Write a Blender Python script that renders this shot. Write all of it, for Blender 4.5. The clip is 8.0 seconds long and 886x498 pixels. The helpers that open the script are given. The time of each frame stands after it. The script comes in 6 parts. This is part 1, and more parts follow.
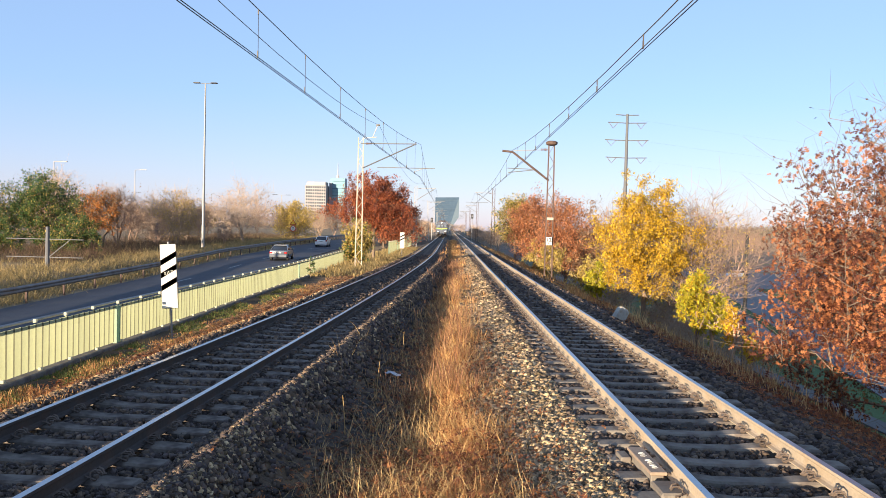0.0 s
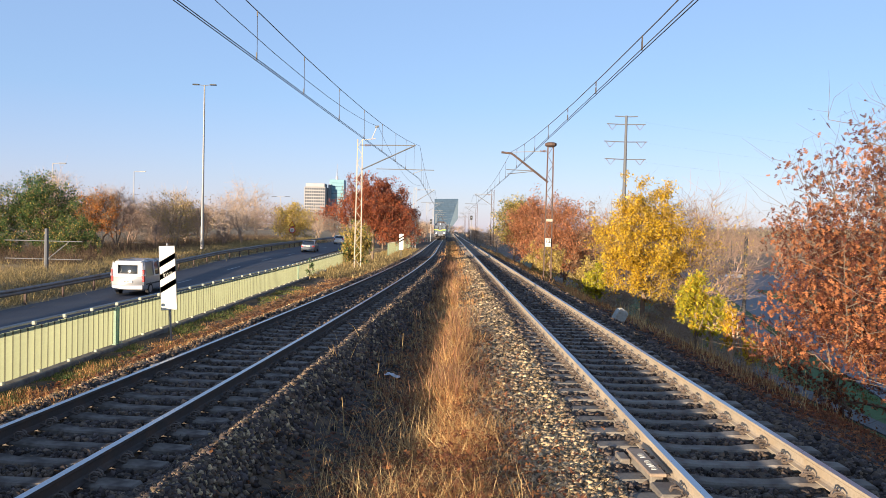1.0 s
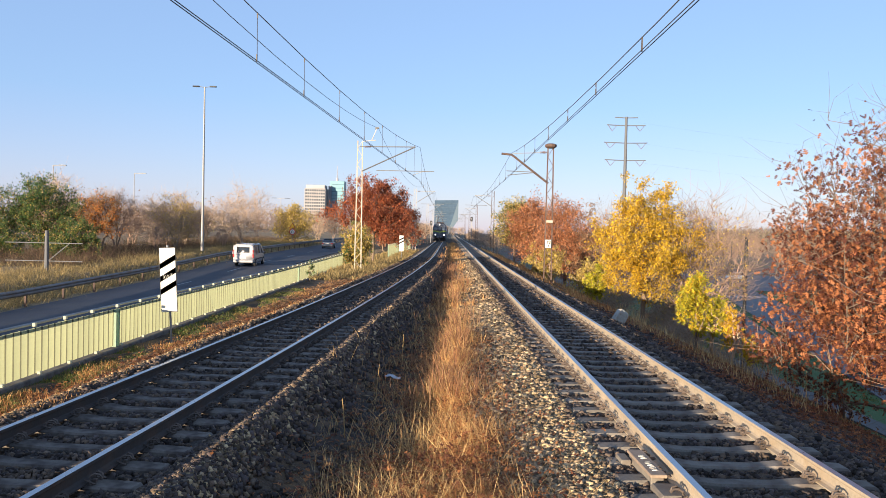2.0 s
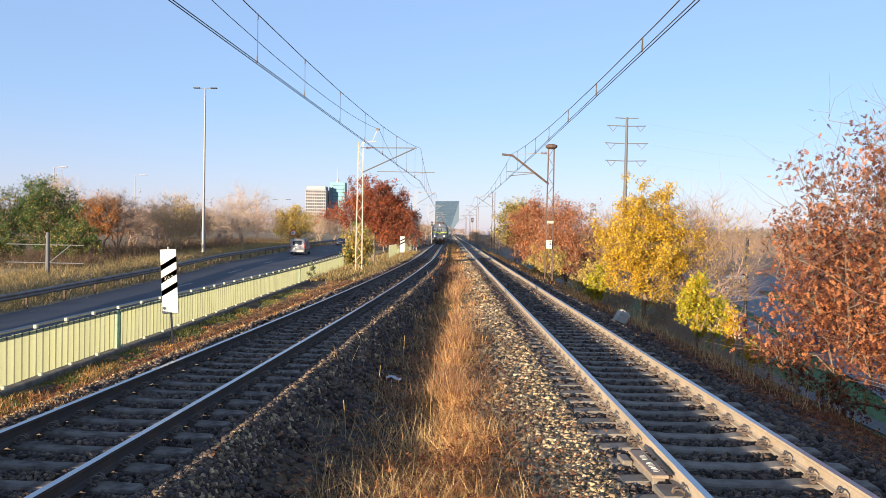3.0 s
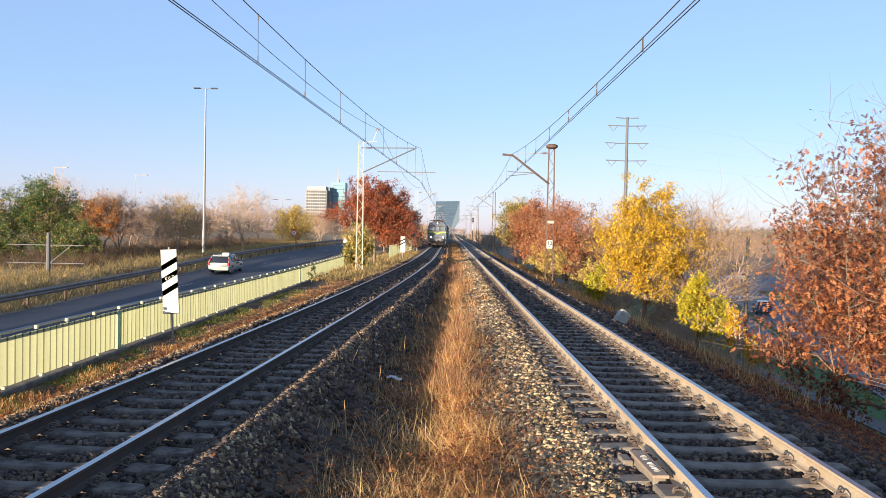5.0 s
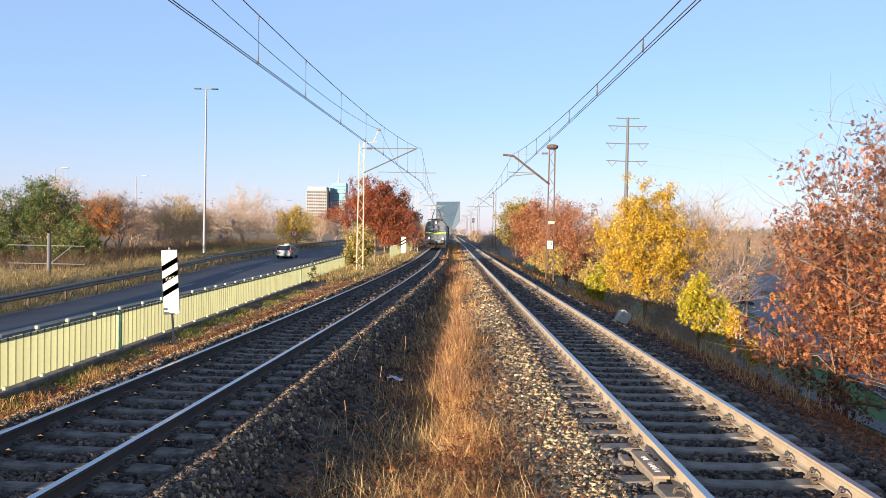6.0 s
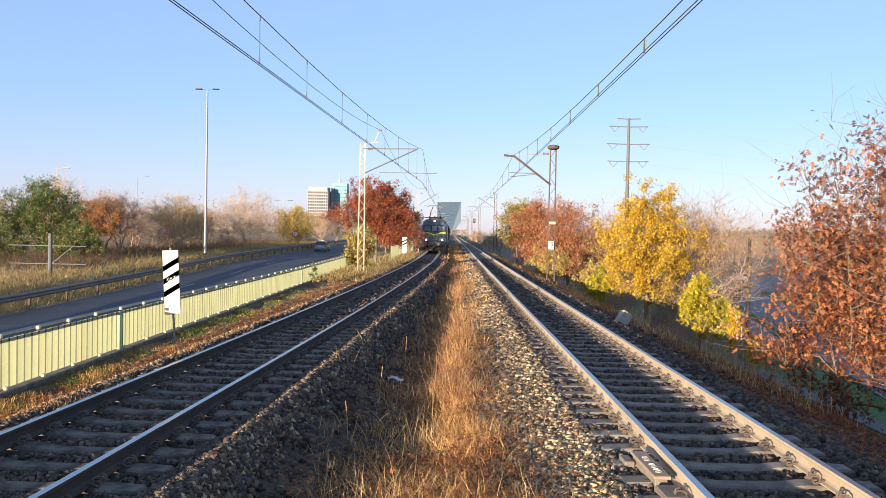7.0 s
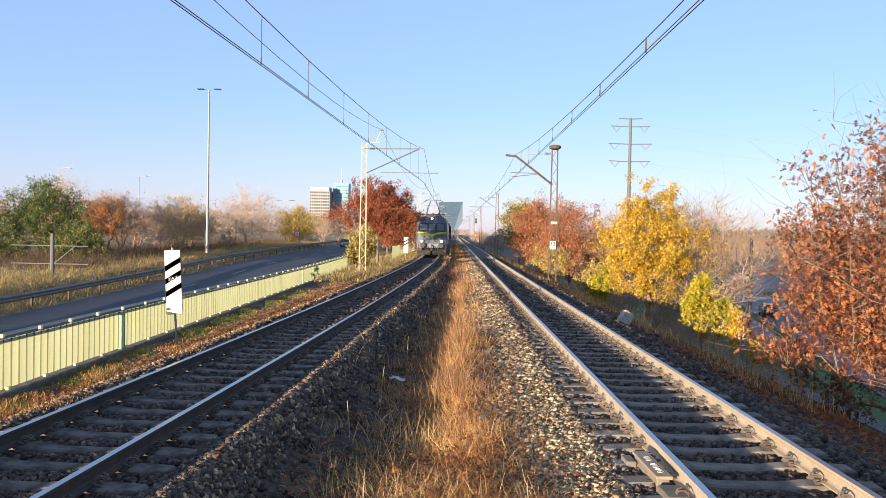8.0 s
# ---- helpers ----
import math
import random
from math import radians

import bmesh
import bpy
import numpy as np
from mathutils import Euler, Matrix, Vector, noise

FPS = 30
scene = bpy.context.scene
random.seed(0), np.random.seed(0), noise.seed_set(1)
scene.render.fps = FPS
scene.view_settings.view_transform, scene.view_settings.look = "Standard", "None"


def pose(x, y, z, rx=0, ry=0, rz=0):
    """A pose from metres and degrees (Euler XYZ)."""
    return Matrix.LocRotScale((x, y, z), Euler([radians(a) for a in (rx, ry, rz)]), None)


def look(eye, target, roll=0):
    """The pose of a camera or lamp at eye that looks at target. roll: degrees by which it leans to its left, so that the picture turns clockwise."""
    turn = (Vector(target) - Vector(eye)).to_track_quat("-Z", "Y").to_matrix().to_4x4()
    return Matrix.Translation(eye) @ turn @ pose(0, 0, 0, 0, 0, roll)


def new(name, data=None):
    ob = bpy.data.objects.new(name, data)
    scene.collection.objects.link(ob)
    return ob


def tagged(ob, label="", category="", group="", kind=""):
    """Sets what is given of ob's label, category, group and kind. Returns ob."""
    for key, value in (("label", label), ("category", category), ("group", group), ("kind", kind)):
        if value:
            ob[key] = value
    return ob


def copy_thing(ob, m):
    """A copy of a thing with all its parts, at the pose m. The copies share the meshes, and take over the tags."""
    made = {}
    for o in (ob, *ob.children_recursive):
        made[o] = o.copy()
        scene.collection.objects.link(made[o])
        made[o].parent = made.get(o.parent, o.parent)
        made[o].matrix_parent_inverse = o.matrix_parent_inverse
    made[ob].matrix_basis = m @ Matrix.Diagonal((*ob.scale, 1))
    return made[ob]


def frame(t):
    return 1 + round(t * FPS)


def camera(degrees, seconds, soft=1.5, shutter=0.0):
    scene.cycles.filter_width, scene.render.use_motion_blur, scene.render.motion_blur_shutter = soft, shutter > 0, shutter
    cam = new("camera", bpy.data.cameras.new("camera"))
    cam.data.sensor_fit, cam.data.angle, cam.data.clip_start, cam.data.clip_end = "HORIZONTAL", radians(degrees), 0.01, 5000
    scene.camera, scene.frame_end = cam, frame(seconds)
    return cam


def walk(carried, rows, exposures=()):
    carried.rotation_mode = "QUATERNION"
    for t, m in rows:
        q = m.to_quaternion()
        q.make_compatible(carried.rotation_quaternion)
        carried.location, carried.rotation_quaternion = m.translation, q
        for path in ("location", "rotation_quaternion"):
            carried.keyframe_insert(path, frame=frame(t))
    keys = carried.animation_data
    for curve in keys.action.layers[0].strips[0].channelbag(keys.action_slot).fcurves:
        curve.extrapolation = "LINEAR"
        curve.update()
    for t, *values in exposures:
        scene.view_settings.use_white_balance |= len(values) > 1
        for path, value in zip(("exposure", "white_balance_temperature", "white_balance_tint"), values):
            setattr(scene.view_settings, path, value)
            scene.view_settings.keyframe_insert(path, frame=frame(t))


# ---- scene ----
# ---------- camera ----------
cam = camera(59.94, 8.0, soft=0.75)
EYE = (0.0, 0.0, 2.27)


def aim(pitch, yaw, roll):
    """A pose at EYE: degrees above the level, to the right of the track's line, and of roll."""
    p, y = radians(pitch), radians(yaw)
    d = Vector((math.sin(y) * math.cos(p), math.cos(y) * math.cos(p), math.sin(p)))
    return look(EYE, Vector(EYE) + d, roll)


walk(cam, [
    (0.0, aim(-1.562, -0.469, 1.463)),
    (0.5, aim(-1.544, -0.362, 1.474)),
    (1.0, aim(-1.448, -0.408, 1.42)),
    (1.5, aim(-1.394, -0.415, 1.386)),
    (3.0, aim(-1.278, -0.493, 1.206)),
    (3.5, aim(-1.279, -0.506, 1.183)),
    (4.0, aim(-1.275, -0.513, 1.19)),
    (4.5, aim(-1.28, -0.512, 1.178)),
    (6.0, aim(-1.245, -0.57, 1.146)),
    (6.5, aim(-1.223, -0.6, 1.172)),
    (7.0, aim(-1.218, -0.642, 1.18)),
    (7.5, aim(-1.22, -0.696, 1.178)),
    (8.0, aim(-1.226, -0.763, 1.17)),
], [(0.0, 1.66, 6360, 11.2), (0.6, 1.67, 6360, 11.2), (1.0, 1.48, 6260, 11.2), (1.5, 1.50, 6260, 11.2), (3.0, 1.57, 6300, 11.2), (4.5, 1.62, 6320, 11.2), (8.0, 1.65, 6320, 11.2)])

# ---------- light ----------
SUN_AZ, SUN_EL = 213.0, 5.1  # degrees clockwise from +y, and above the level
world = bpy.data.worlds.new("sky")
scene.world = world
world.use_nodes = True
sky = world.node_tree.nodes.new("ShaderNodeTexSky")
sky.sky_type, sky.sun_disc = "NISHITA", False
sky.sun_elevation, sky.sun_rotation = radians(SUN_EL + 7.0), radians(SUN_AZ)
sky.altitude, sky.air_density, sky.dust_density, sky.ozone_density = 100, 1.0, 0.4, 2.5
background = world.node_tree.nodes["Background"]
background.inputs["Strength"].default_value = 0.0595
veil = world.node_tree.nodes.new("ShaderNodeMix")  # thin high haze evens out the clear sky
veil.data_type = "RGBA"
veil.inputs["Factor"].default_value = 0.5
haze = world.node_tree.nodes.new("ShaderNodeMix")  # the haze pales towards the horizon
haze.data_type = "RGBA"
haze.inputs["A"].default_value, haze.inputs["B"].default_value = (4.1, 3.68, 5.95, 1), (2.75, 3.95, 6.4, 1)
heading = world.node_tree.nodes.new("ShaderNodeTexCoord")
height = world.node_tree.nodes.new("ShaderNodeSeparateXYZ")
rise = world.node_tree.nodes.new("ShaderNodeMapRange")
rise.inputs["From Max"].default_value = 0.16
world.node_tree.links.new(heading.outputs["Generated"], height.inputs[0])
world.node_tree.links.new(height.outputs["Z"], rise.inputs["Value"])
world.node_tree.links.new(rise.outputs[0], haze.inputs["Factor"])
world.node_tree.links.new(haze.outputs["Result"], veil.inputs["B"])
world.node_tree.links.new(sky.outputs[0], veil.inputs["A"])
world.node_tree.links.new(veil.outputs["Result"], background.inputs["Color"])
sun = new("sun", bpy.data.lights.new("sun", "SUN"))
sun.data.energy, sun.data.angle, sun.data.color = 5.0, radians(0.6), (1.0, 0.80, 0.56)
to_sun = Vector((math.sin(radians(SUN_AZ)) * math.cos(radians(SUN_EL)), math.cos(radians(SUN_AZ)) * math.cos(radians(SUN_EL)), math.sin(radians(SUN_EL))))
sun.matrix_basis = look(to_sun * 100, (0, 0, 0))

# ---------- small tools ----------
rng = np.random.default_rng(7)


def empty(name, x=0, y=0, z=0, rz=0):
    ob = new(name)
    ob.matrix_basis = pose(x, y, z, 0, 0, rz)
    return ob


def part(name, bm, material, parent=None, label="", smooth=False):
    """Links a bmesh as one mesh object, under parent if one is given."""
    me = bpy.data.meshes.new(name)
    bmesh.ops.recalc_face_normals(bm, faces=bm.faces)
    bm.to_mesh(me)
    bm.free()
    for m in material if isinstance(material, (list, tuple)) else [material]:
        me.materials.append(m)
    if smooth:
        me.polygons.foreach_set("use_smooth", [True] * len(me.polygons))
    ob = new(name, me)
    if parent:
        ob.parent = parent
    return tagged(ob, label)


def shared(name, me, parent, m):
    """One more object on a mesh that alike pieces share."""
    ob = new(name, me)
    ob.parent = parent
    ob.matrix_basis = m
    return ob


def box(bm, lo, hi, bevel=0.0, mi=0):
    """An axis-aligned box with bevelled edges."""
    r = bmesh.ops.create_cube(bm, size=1)
    c = [(a + b) / 2 for a, b in zip(lo, hi)]
    s = [b - a for a, b in zip(lo, hi)]
    for v in r["verts"]:
        v.co = Vector((v.co.x * s[0] + c[0], v.co.y * s[1] + c[1], v.co.z * s[2] + c[2]))
    fs = list({f for v in r["verts"] for f in v.link_faces})
    for f in fs:
        f.material_index = mi
    if bevel:
        es = list({e for v in r["verts"] for e in v.link_edges})
        bmesh.ops.bevel(bm, geom=es, offset=bevel, segments=1, affect="EDGES", profile=0.5)
    return r["verts"]


def beam(bm, a, b, w, h=None, mi=0):
    """A bar of w by h from a to b."""
    a, b = Vector(a), Vector(b)
    h = h or w
    d = (b - a).normalized()
    side = d.cross(Vector((0, 0, 1)))
    side = side.normalized() if side.length > 1e-4 else Vector((1, 0, 0))
    up = side.cross(d)
    vs = [bm.verts.new(p + side * sx * w / 2 + up * sz * h / 2) for p in (a, b) for sx, sz in ((-1, -1), (1, -1), (1, 1), (-1, 1))]
    for q in ((0, 1, 2, 3), (7, 6, 5, 4), (0, 4, 5, 1), (1, 5, 6, 2), (2, 6, 7, 3), (3, 7, 4, 0)):
        bm.faces.new([vs[i] for i in q]).material_index = mi


def rod(bm, pts, radii, n=8, mi=0, caps=True):
    """A round tube through pts; radii is a number or one for each point."""
    pts = [Vector(p) for p in pts]
    if not isinstance(radii, (list, tuple)):
        radii = [radii] * len(pts)
    rings = []
    for i, p in enumerate(pts):
        d = (pts[min(i + 1, len(pts) - 1)] - pts[max(i - 1, 0)]).normalized()
        s = d.cross(Vector((0, 0, 1)) if abs(d.z) < 0.95 else Vector((1, 0, 0))).normalized()
        u = s.cross(d)
        rings.append([bm.verts.new(p + (s * math.cos(k * 2 * math.pi / n) + u * math.sin(k * 2 * math.pi / n)) * radii[i]) for k in range(n)])
    for a, b in zip(rings, rings[1:]):
        for k in range(n):
            bm.faces.new((a[k], a[(k + 1) % n], b[(k + 1) % n], b[k])).material_index = mi
    if caps:
        bm.faces.new(rings[0][::-1]).material_index = mi
        bm.faces.new(rings[-1]).material_index = mi


def extrude_profile(bm, prof, path, closed=True, mi=0):
    """Sweeps a profile of (side, up) along a path of points that lies nearly flat."""
    path = [Vector(p) for p in path]
    rings = []
    for i, p in enumerate(path):
        d = path[min(i + 1, len(path) - 1)] - path[max(i - 1, 0)]
        d.z = 0
        d.normalize()
        s = Vector((d.y, -d.x, 0))
        rings.append([bm.verts.new(p + s * a + Vector((0, 0, b))) for a, b in prof])
    n = len(prof)
    for a, b in zip(rings, rings[1:]):
        for k in range(n if closed else n - 1):
            bm.faces.new((a[k], a[(k + 1) % n], b[(k + 1) % n], b[k])).material_index = mi
    if closed:
        bm.faces.new(rings[0][::-1]).material_index = mi
        bm.faces.new(rings[-1]).material_index = mi


def raw_mesh(name, verts, faces, material, parent=None, label="", smooth=False):
    """A mesh from arrays of vertices and of triangles or quads."""
    verts = np.asarray(verts, np.float32).reshape(-1, 3)
    faces = np.asarray(faces, np.int32)
    n = faces.shape[1]
    me = bpy.data.meshes.new(name)
    me.vertices.add(len(verts))
    me.vertices.foreach_set("co", verts.ravel())
    me.loops.add(faces.size)
    me.loops.foreach_set("vertex_index", faces.ravel())
    me.polygons.add(len(faces))
    me.polygons.foreach_set("loop_start", np.arange(len(faces), dtype=np.int32) * n)
    if smooth:
        me.polygons.foreach_set("use_smooth", np.ones(len(faces), bool))
    me.update(calc_edges=True)
    me.materials.append(material)
    ob = new(name, me)
    if parent:
        ob.parent = parent
    return tagged(ob, label)


def turns(n, tilt=math.pi, gen=rng):
    """n random rotations: any heading, tilted up to tilt."""
    a, b, c = gen.uniform(0, 2 * math.pi, n), gen.uniform(-tilt, tilt, n), gen.uniform(-tilt, tilt, n)
    ca, sa, cb, sb, cc, sc = np.cos(a), np.sin(a), np.cos(b), np.sin(b), np.cos(c), np.sin(c)
    z, o = np.zeros(n), np.ones(n)
    ra = np.array([[ca, -sa, z], [sa, ca, z], [z, z, o]]).transpose(2, 0, 1)
    rb = np.array([[o, z, z], [z, cb, -sb], [z, sb, cb]]).transpose(2, 0, 1)
    rc = np.array([[cc, z, sc], [z, o, z], [-sc, z, cc]]).transpose(2, 0, 1)
    return ra @ rb @ rc


def spread(tv, tf, pos, rot, size):
    """Vertices and faces of a small template repeated at many places."""
    tv, tf = np.asarray(tv, float), np.asarray(tf)
    size = np.asarray(size, float)
    if size.ndim == 1:
        size = size[:, None].repeat(3, 1)
    v = np.einsum("nij,nkj->nki", rot, tv[None] * size[:, None, :]) + np.asarray(pos)[:, None, :]
    f = tf[None] + (np.arange(len(pos)) * len(tv))[:, None, None]
    return v.reshape(-1, 3), f.reshape(-1, tf.shape[1])


# ---------- materials ----------
def mat(name, base, rough=0.7, metal=0.0, vary=0.25, big=0.6, fine=25.0, bump=0.3, bump_scale=None, dist=0.01, tint=None, tint_at=0.55, tint_scale=2.0, island=0.0, piece=0.0, spec=0.4, coat=0.0, translucent=0.0, emit=0.0):
    """A surface whose colour varies at two scales, with a tint in patches, and a fine relief. Scales are per metre."""
    m = bpy.data.materials.new(name)
    m.use_nodes = True
    nt = m.node_tree
    N, L = nt.nodes, nt.links
    b = N["Principled BSDF"]
    co = N.new("ShaderNodeTexCoord").outputs["Object"]

    def noise_at(scale, detail=4):
        n = N.new("ShaderNodeTexNoise")
        n.inputs["Scale"].default_value, n.inputs["Detail"].default_value = scale, detail
        L.new(co, n.inputs["Vector"])
        return n.outputs["Fac"]

    def maths(op, a, c):
        n = N.new("ShaderNodeMath")
        n.operation = op
        for k, v in enumerate((a, c)):
            if isinstance(v, (int, float)):
                n.inputs[k].default_value = v
            else:
                L.new(v, n.inputs[k])
        return n.outputs[0]

    val = maths("ADD", maths("MULTIPLY", noise_at(big, 3), 1.0), maths("MULTIPLY", noise_at(fine), 1.0))
    val = maths("MULTIPLY", maths("SUBTRACT", val, 1.0), 2.0 * vary)
    if island:
        g = N.new("ShaderNodeNewGeometry")
        val = maths("ADD", val, maths("MULTIPLY", maths("SUBTRACT", g.outputs["Random Per Island"], 0.5), island))
    if piece:
        g = N.new("ShaderNodeObjectInfo")
        val = maths("ADD", val, maths("MULTIPLY", maths("SUBTRACT", g.outputs["Random"], 0.5), piece))
    val = maths("ADD", val, 1.0)
    col = N.new("ShaderNodeMix")
    col.data_type = "RGBA"
    col.inputs["A"].default_value = (*base, 1)
    col.inputs["B"].default_value = (*(tint or base), 1)
    if tint:
        r = N.new("ShaderNodeMapRange")
        r.inputs["From Min"].default_value, r.inputs["From Max"].default_value = tint_at - 0.08, tint_at + 0.08
        if island and tint_scale == 0:
            g = N.new("ShaderNodeNewGeometry")
            L.new(maths("FRACT", maths("MULTIPLY", g.outputs["Random Per Island"], 7.31), 0), r.inputs["Value"])
        else:
            L.new(noise_at(tint_scale, 5), r.inputs["Value"])
        L.new(r.outputs[0], col.inputs["Factor"])
    else:
        col.inputs["Factor"].default_value = 0
    out = N.new("ShaderNodeVectorMath")
    out.operation = "SCALE"
    L.new(col.outputs["Result"], out.inputs[0])
    L.new(val, out.inputs["Scale"])
    L.new(out.outputs[0], b.inputs["Base Color"])
    b.inputs["Metallic"].default_value, b.inputs["Specular IOR Level"].default_value = metal, spec
    b.inputs["Coat Weight"].default_value = coat
    L.new(maths("ADD", maths("MULTIPLY", maths("SUBTRACT", noise_at(fine * 0.4), 0.5), 0.25), rough), b.inputs["Roughness"])
    if bump:
        n = N.new("ShaderNodeBump")
        n.inputs["Strength"].default_value, n.inputs["Distance"].default_value = bump, dist
        L.new(noise_at(bump_scale or fine * 1.7), n.inputs["Height"])
        L.new(n.outputs[0], b.inputs["Normal"])
    if emit:
        b.inputs["Emission Strength"].default_value = emit
        b.inputs["Emission Color"].default_value = (*base, 1)
    if translucent:
        t = N.new("ShaderNodeBsdfTranslucent")
        L.new(out.outputs[0], t.inputs["Color"])
        mx = N.new("ShaderNodeMixShader")
        mx.inputs[0].default_value = translucent
        L.new(b.outputs[0], mx.inputs[1])
        L.new(t.outputs[0], mx.inputs[2])
        L.new(mx.outputs[0], N["Material Output"].inputs["Surface"])
    return m


def glass(name, tint=(0.02, 0.03, 0.035), rough=0.05):
    m = bpy.data.materials.new(name)
    m.use_nodes = True
    b = m.node_tree.nodes["Principled BSDF"]
    b.inputs["Base Color"].default_value = (*tint, 1)
    b.inputs["Roughness"].default_value, b.inputs["Specular IOR Level"].default_value = rough, 0.8
    return m


M_SOIL = mat("soil_ballast_litter", (0.040, 0.031, 0.024), 0.95, vary=0.5, big=0.5, fine=18, bump=1.0, dist=0.03, tint=(0.12, 0.075, 0.038), tint_at=0.54, tint_scale=0.9)
# shoulder and ridge stones: sunlight is put into their paler colour
M_STONE_SUN = mat("ballast_stone_sunlit", (0.36, 0.265, 0.15), 0.95, vary=0.3, fine=60, bump=0.6, dist=0.004, island=1.5, spec=0.1, tint=(0.22, 0.16, 0.10), tint_at=0.5, tint_scale=0)
# brown stones for shaded ballast, darkened to carry that shade
M_STONE_SHADE = mat("ballast_stone_brown_shade", (0.10, 0.07, 0.048), 0.9, vary=0.25, fine=60, bump=0.4, dist=0.003, island=1.5, tint=(0.06, 0.045, 0.04), tint_at=0.5, tint_scale=0)
M_CONCRETE = mat("sleeper_concrete", (0.165, 0.145, 0.12), 0.9, vary=0.35, big=3, fine=40, bump=0.4, dist=0.004, piece=0.35, tint=(0.11, 0.09, 0.075), tint_at=0.55, tint_scale=5)
# straight track's rails: low sunlight is put into the cream colour
M_RAILSIDE = mat("rail_side_dusty_sunlit_cream", (0.35, 0.29, 0.215), 0.75, metal=0.15, vary=0.25, big=1.5, fine=30, bump=0.3, dist=0.002, tint=(0.32, 0.25, 0.17), tint_at=0.6, tint_scale=3)
# curved track's rails: rust colour darkened for the shade they lie in
M_RAILSHADE = mat("rail_side_shade_rust", (0.06, 0.048, 0.042), 0.8, metal=0.15, vary=0.25, big=1.5, fine=30, bump=0.3, dist=0.002, tint=(0.075, 0.05, 0.037), tint_at=0.58, tint_scale=3)
# darker copy of the sleeper concrete, with the curved track's shade in its colour
M_CONCRETE_SHADE = mat("sleeper_concrete_shade_brown", (0.14, 0.118, 0.098), 0.9, vary=0.4, big=3, fine=40, bump=0.4, dist=0.004, piece=0.35, tint=(0.06, 0.046, 0.038), tint_at=0.52, tint_scale=5)
M_RAILTOP = mat("rail_running_band", (0.36, 0.39, 0.43), 0.32, metal=1.0, vary=0.1, big=1, fine=50, bump=0.05, dist=0.001)
M_CLIP = mat("spring_clip_steel", (0.13, 0.10, 0.08), 0.7, metal=0.4, vary=0.3, fine=60, bump=0.2, piece=0.5)
# blue-dark base also takes in the shade on the upper road
M_ASPHALT = mat("asphalt", (0.023, 0.028, 0.041), 0.75, vary=0.25, big=0.25, fine=30, bump=0.5, dist=0.004, tint=(0.034, 0.038, 0.048), tint_at=0.55, tint_scale=0.4)
M_LINE = mat("road_paint", (0.32, 0.32, 0.31), 0.8, vary=0.3, fine=12, bump=0.2)
M_FENCE = mat("barrier_sheet_pale_green", (0.46, 0.485, 0.32), 0.6, vary=0.12, big=1.2, fine=30, bump=0.15, dist=0.002, piece=0.1, tint=(0.6, 0.56, 0.33), tint_at=0.62, tint_scale=1.5, translucent=0.5)
# dark colour stands for the shade in the grooves between ribs
M_FENCEGROOVE = mat("barrier_sheet_groove_shade", (0.11, 0.115, 0.07), 0.7, vary=0.2, fine=30, bump=0.1)
M_FENCEPOST = mat("barrier_post_green", (0.34, 0.46, 0.34), 0.6, vary=0.2, fine=30, translucent=0.45)
M_FENCECAP = mat("barrier_post_cream", (0.52, 0.53, 0.42), 0.7, vary=0.2, fine=30, bump=0.2, translucent=0.4)
M_GALV = mat("galvanised_steel", (0.23, 0.235, 0.24), 0.55, metal=0.6, vary=0.25, big=1.5, fine=25, bump=0.15, dist=0.002, tint=(0.25, 0.2, 0.16), tint_at=0.62, tint_scale=2)
M_MASTPALE = mat("mast_silver_paint", (0.31, 0.28, 0.225), 0.7, vary=0.2, big=1.2, fine=30, bump=0.2, dist=0.002, tint=(0.26, 0.2, 0.15), tint_at=0.6, tint_scale=2)
M_MASTRUST = mat("mast_rusty_brown", (0.07, 0.045, 0.037), 0.85, vary=0.3, big=1.5, fine=30, bump=0.3, dist=0.003, tint=(0.11, 0.07, 0.055), tint_at=0.55, tint_scale=2)
M_WIRE = mat("copper_wire_dark", (0.09, 0.075, 0.065), 0.6, metal=0.5, vary=0.2, fine=10, bump=0.0)
M_PORCELAIN = mat("insulator_brown", (0.14, 0.08, 0.06), 0.3, vary=0.2, fine=20, bump=0.0)
M_WHITE = mat("board_white_paint", (0.54, 0.53, 0.48), 0.6, vary=0.08, big=2, fine=30, bump=0.1, dist=0.002, tint=(0.48, 0.46, 0.41), tint_at=0.7, tint_scale=4)
M_BLACK = mat("board_black_paint", (0.03, 0.03, 0.032), 0.55, vary=0.2, fine=30, bump=0.1)
M_BARK = mat("bark_grey_brown", (0.17, 0.125, 0.09), 0.95, vary=0.4, big=3, fine=35, bump=0.9, dist=0.01)
M_TWIG = mat("twig_pale_brown", (0.37, 0.275, 0.2), 0.9, vary=0.3, big=1, fine=20, bump=0.2, island=0.5)
M_TWIGDARK = mat("twig_red_brown", (0.28, 0.19, 0.14), 0.9, vary=0.3, big=1, fine=20, bump=0.2, island=0.5)


def leaf_mat(name, base, tint, at=0.5):
    return mat(name, base, 0.65, vary=0.2, big=0.8, fine=12, bump=0.15, dist=0.003, island=0.8, tint=tint, tint_at=at, tint_scale=0, translucent=0.5, spec=0.25)


M_LEAF_RUST = leaf_mat("leaf_oak_rust", (0.42, 0.165, 0.068), (0.13, 0.047, 0.03), 0.45)
M_LEAF_RED = leaf_mat("leaf_oak_red", (0.38, 0.115, 0.045), (0.20, 0.06, 0.035), 0.5)
M_LEAF_YELLOW = leaf_mat("leaf_maple_yellow", (0.64, 0.42, 0.03), (0.42, 0.26, 0.03), 0.6)
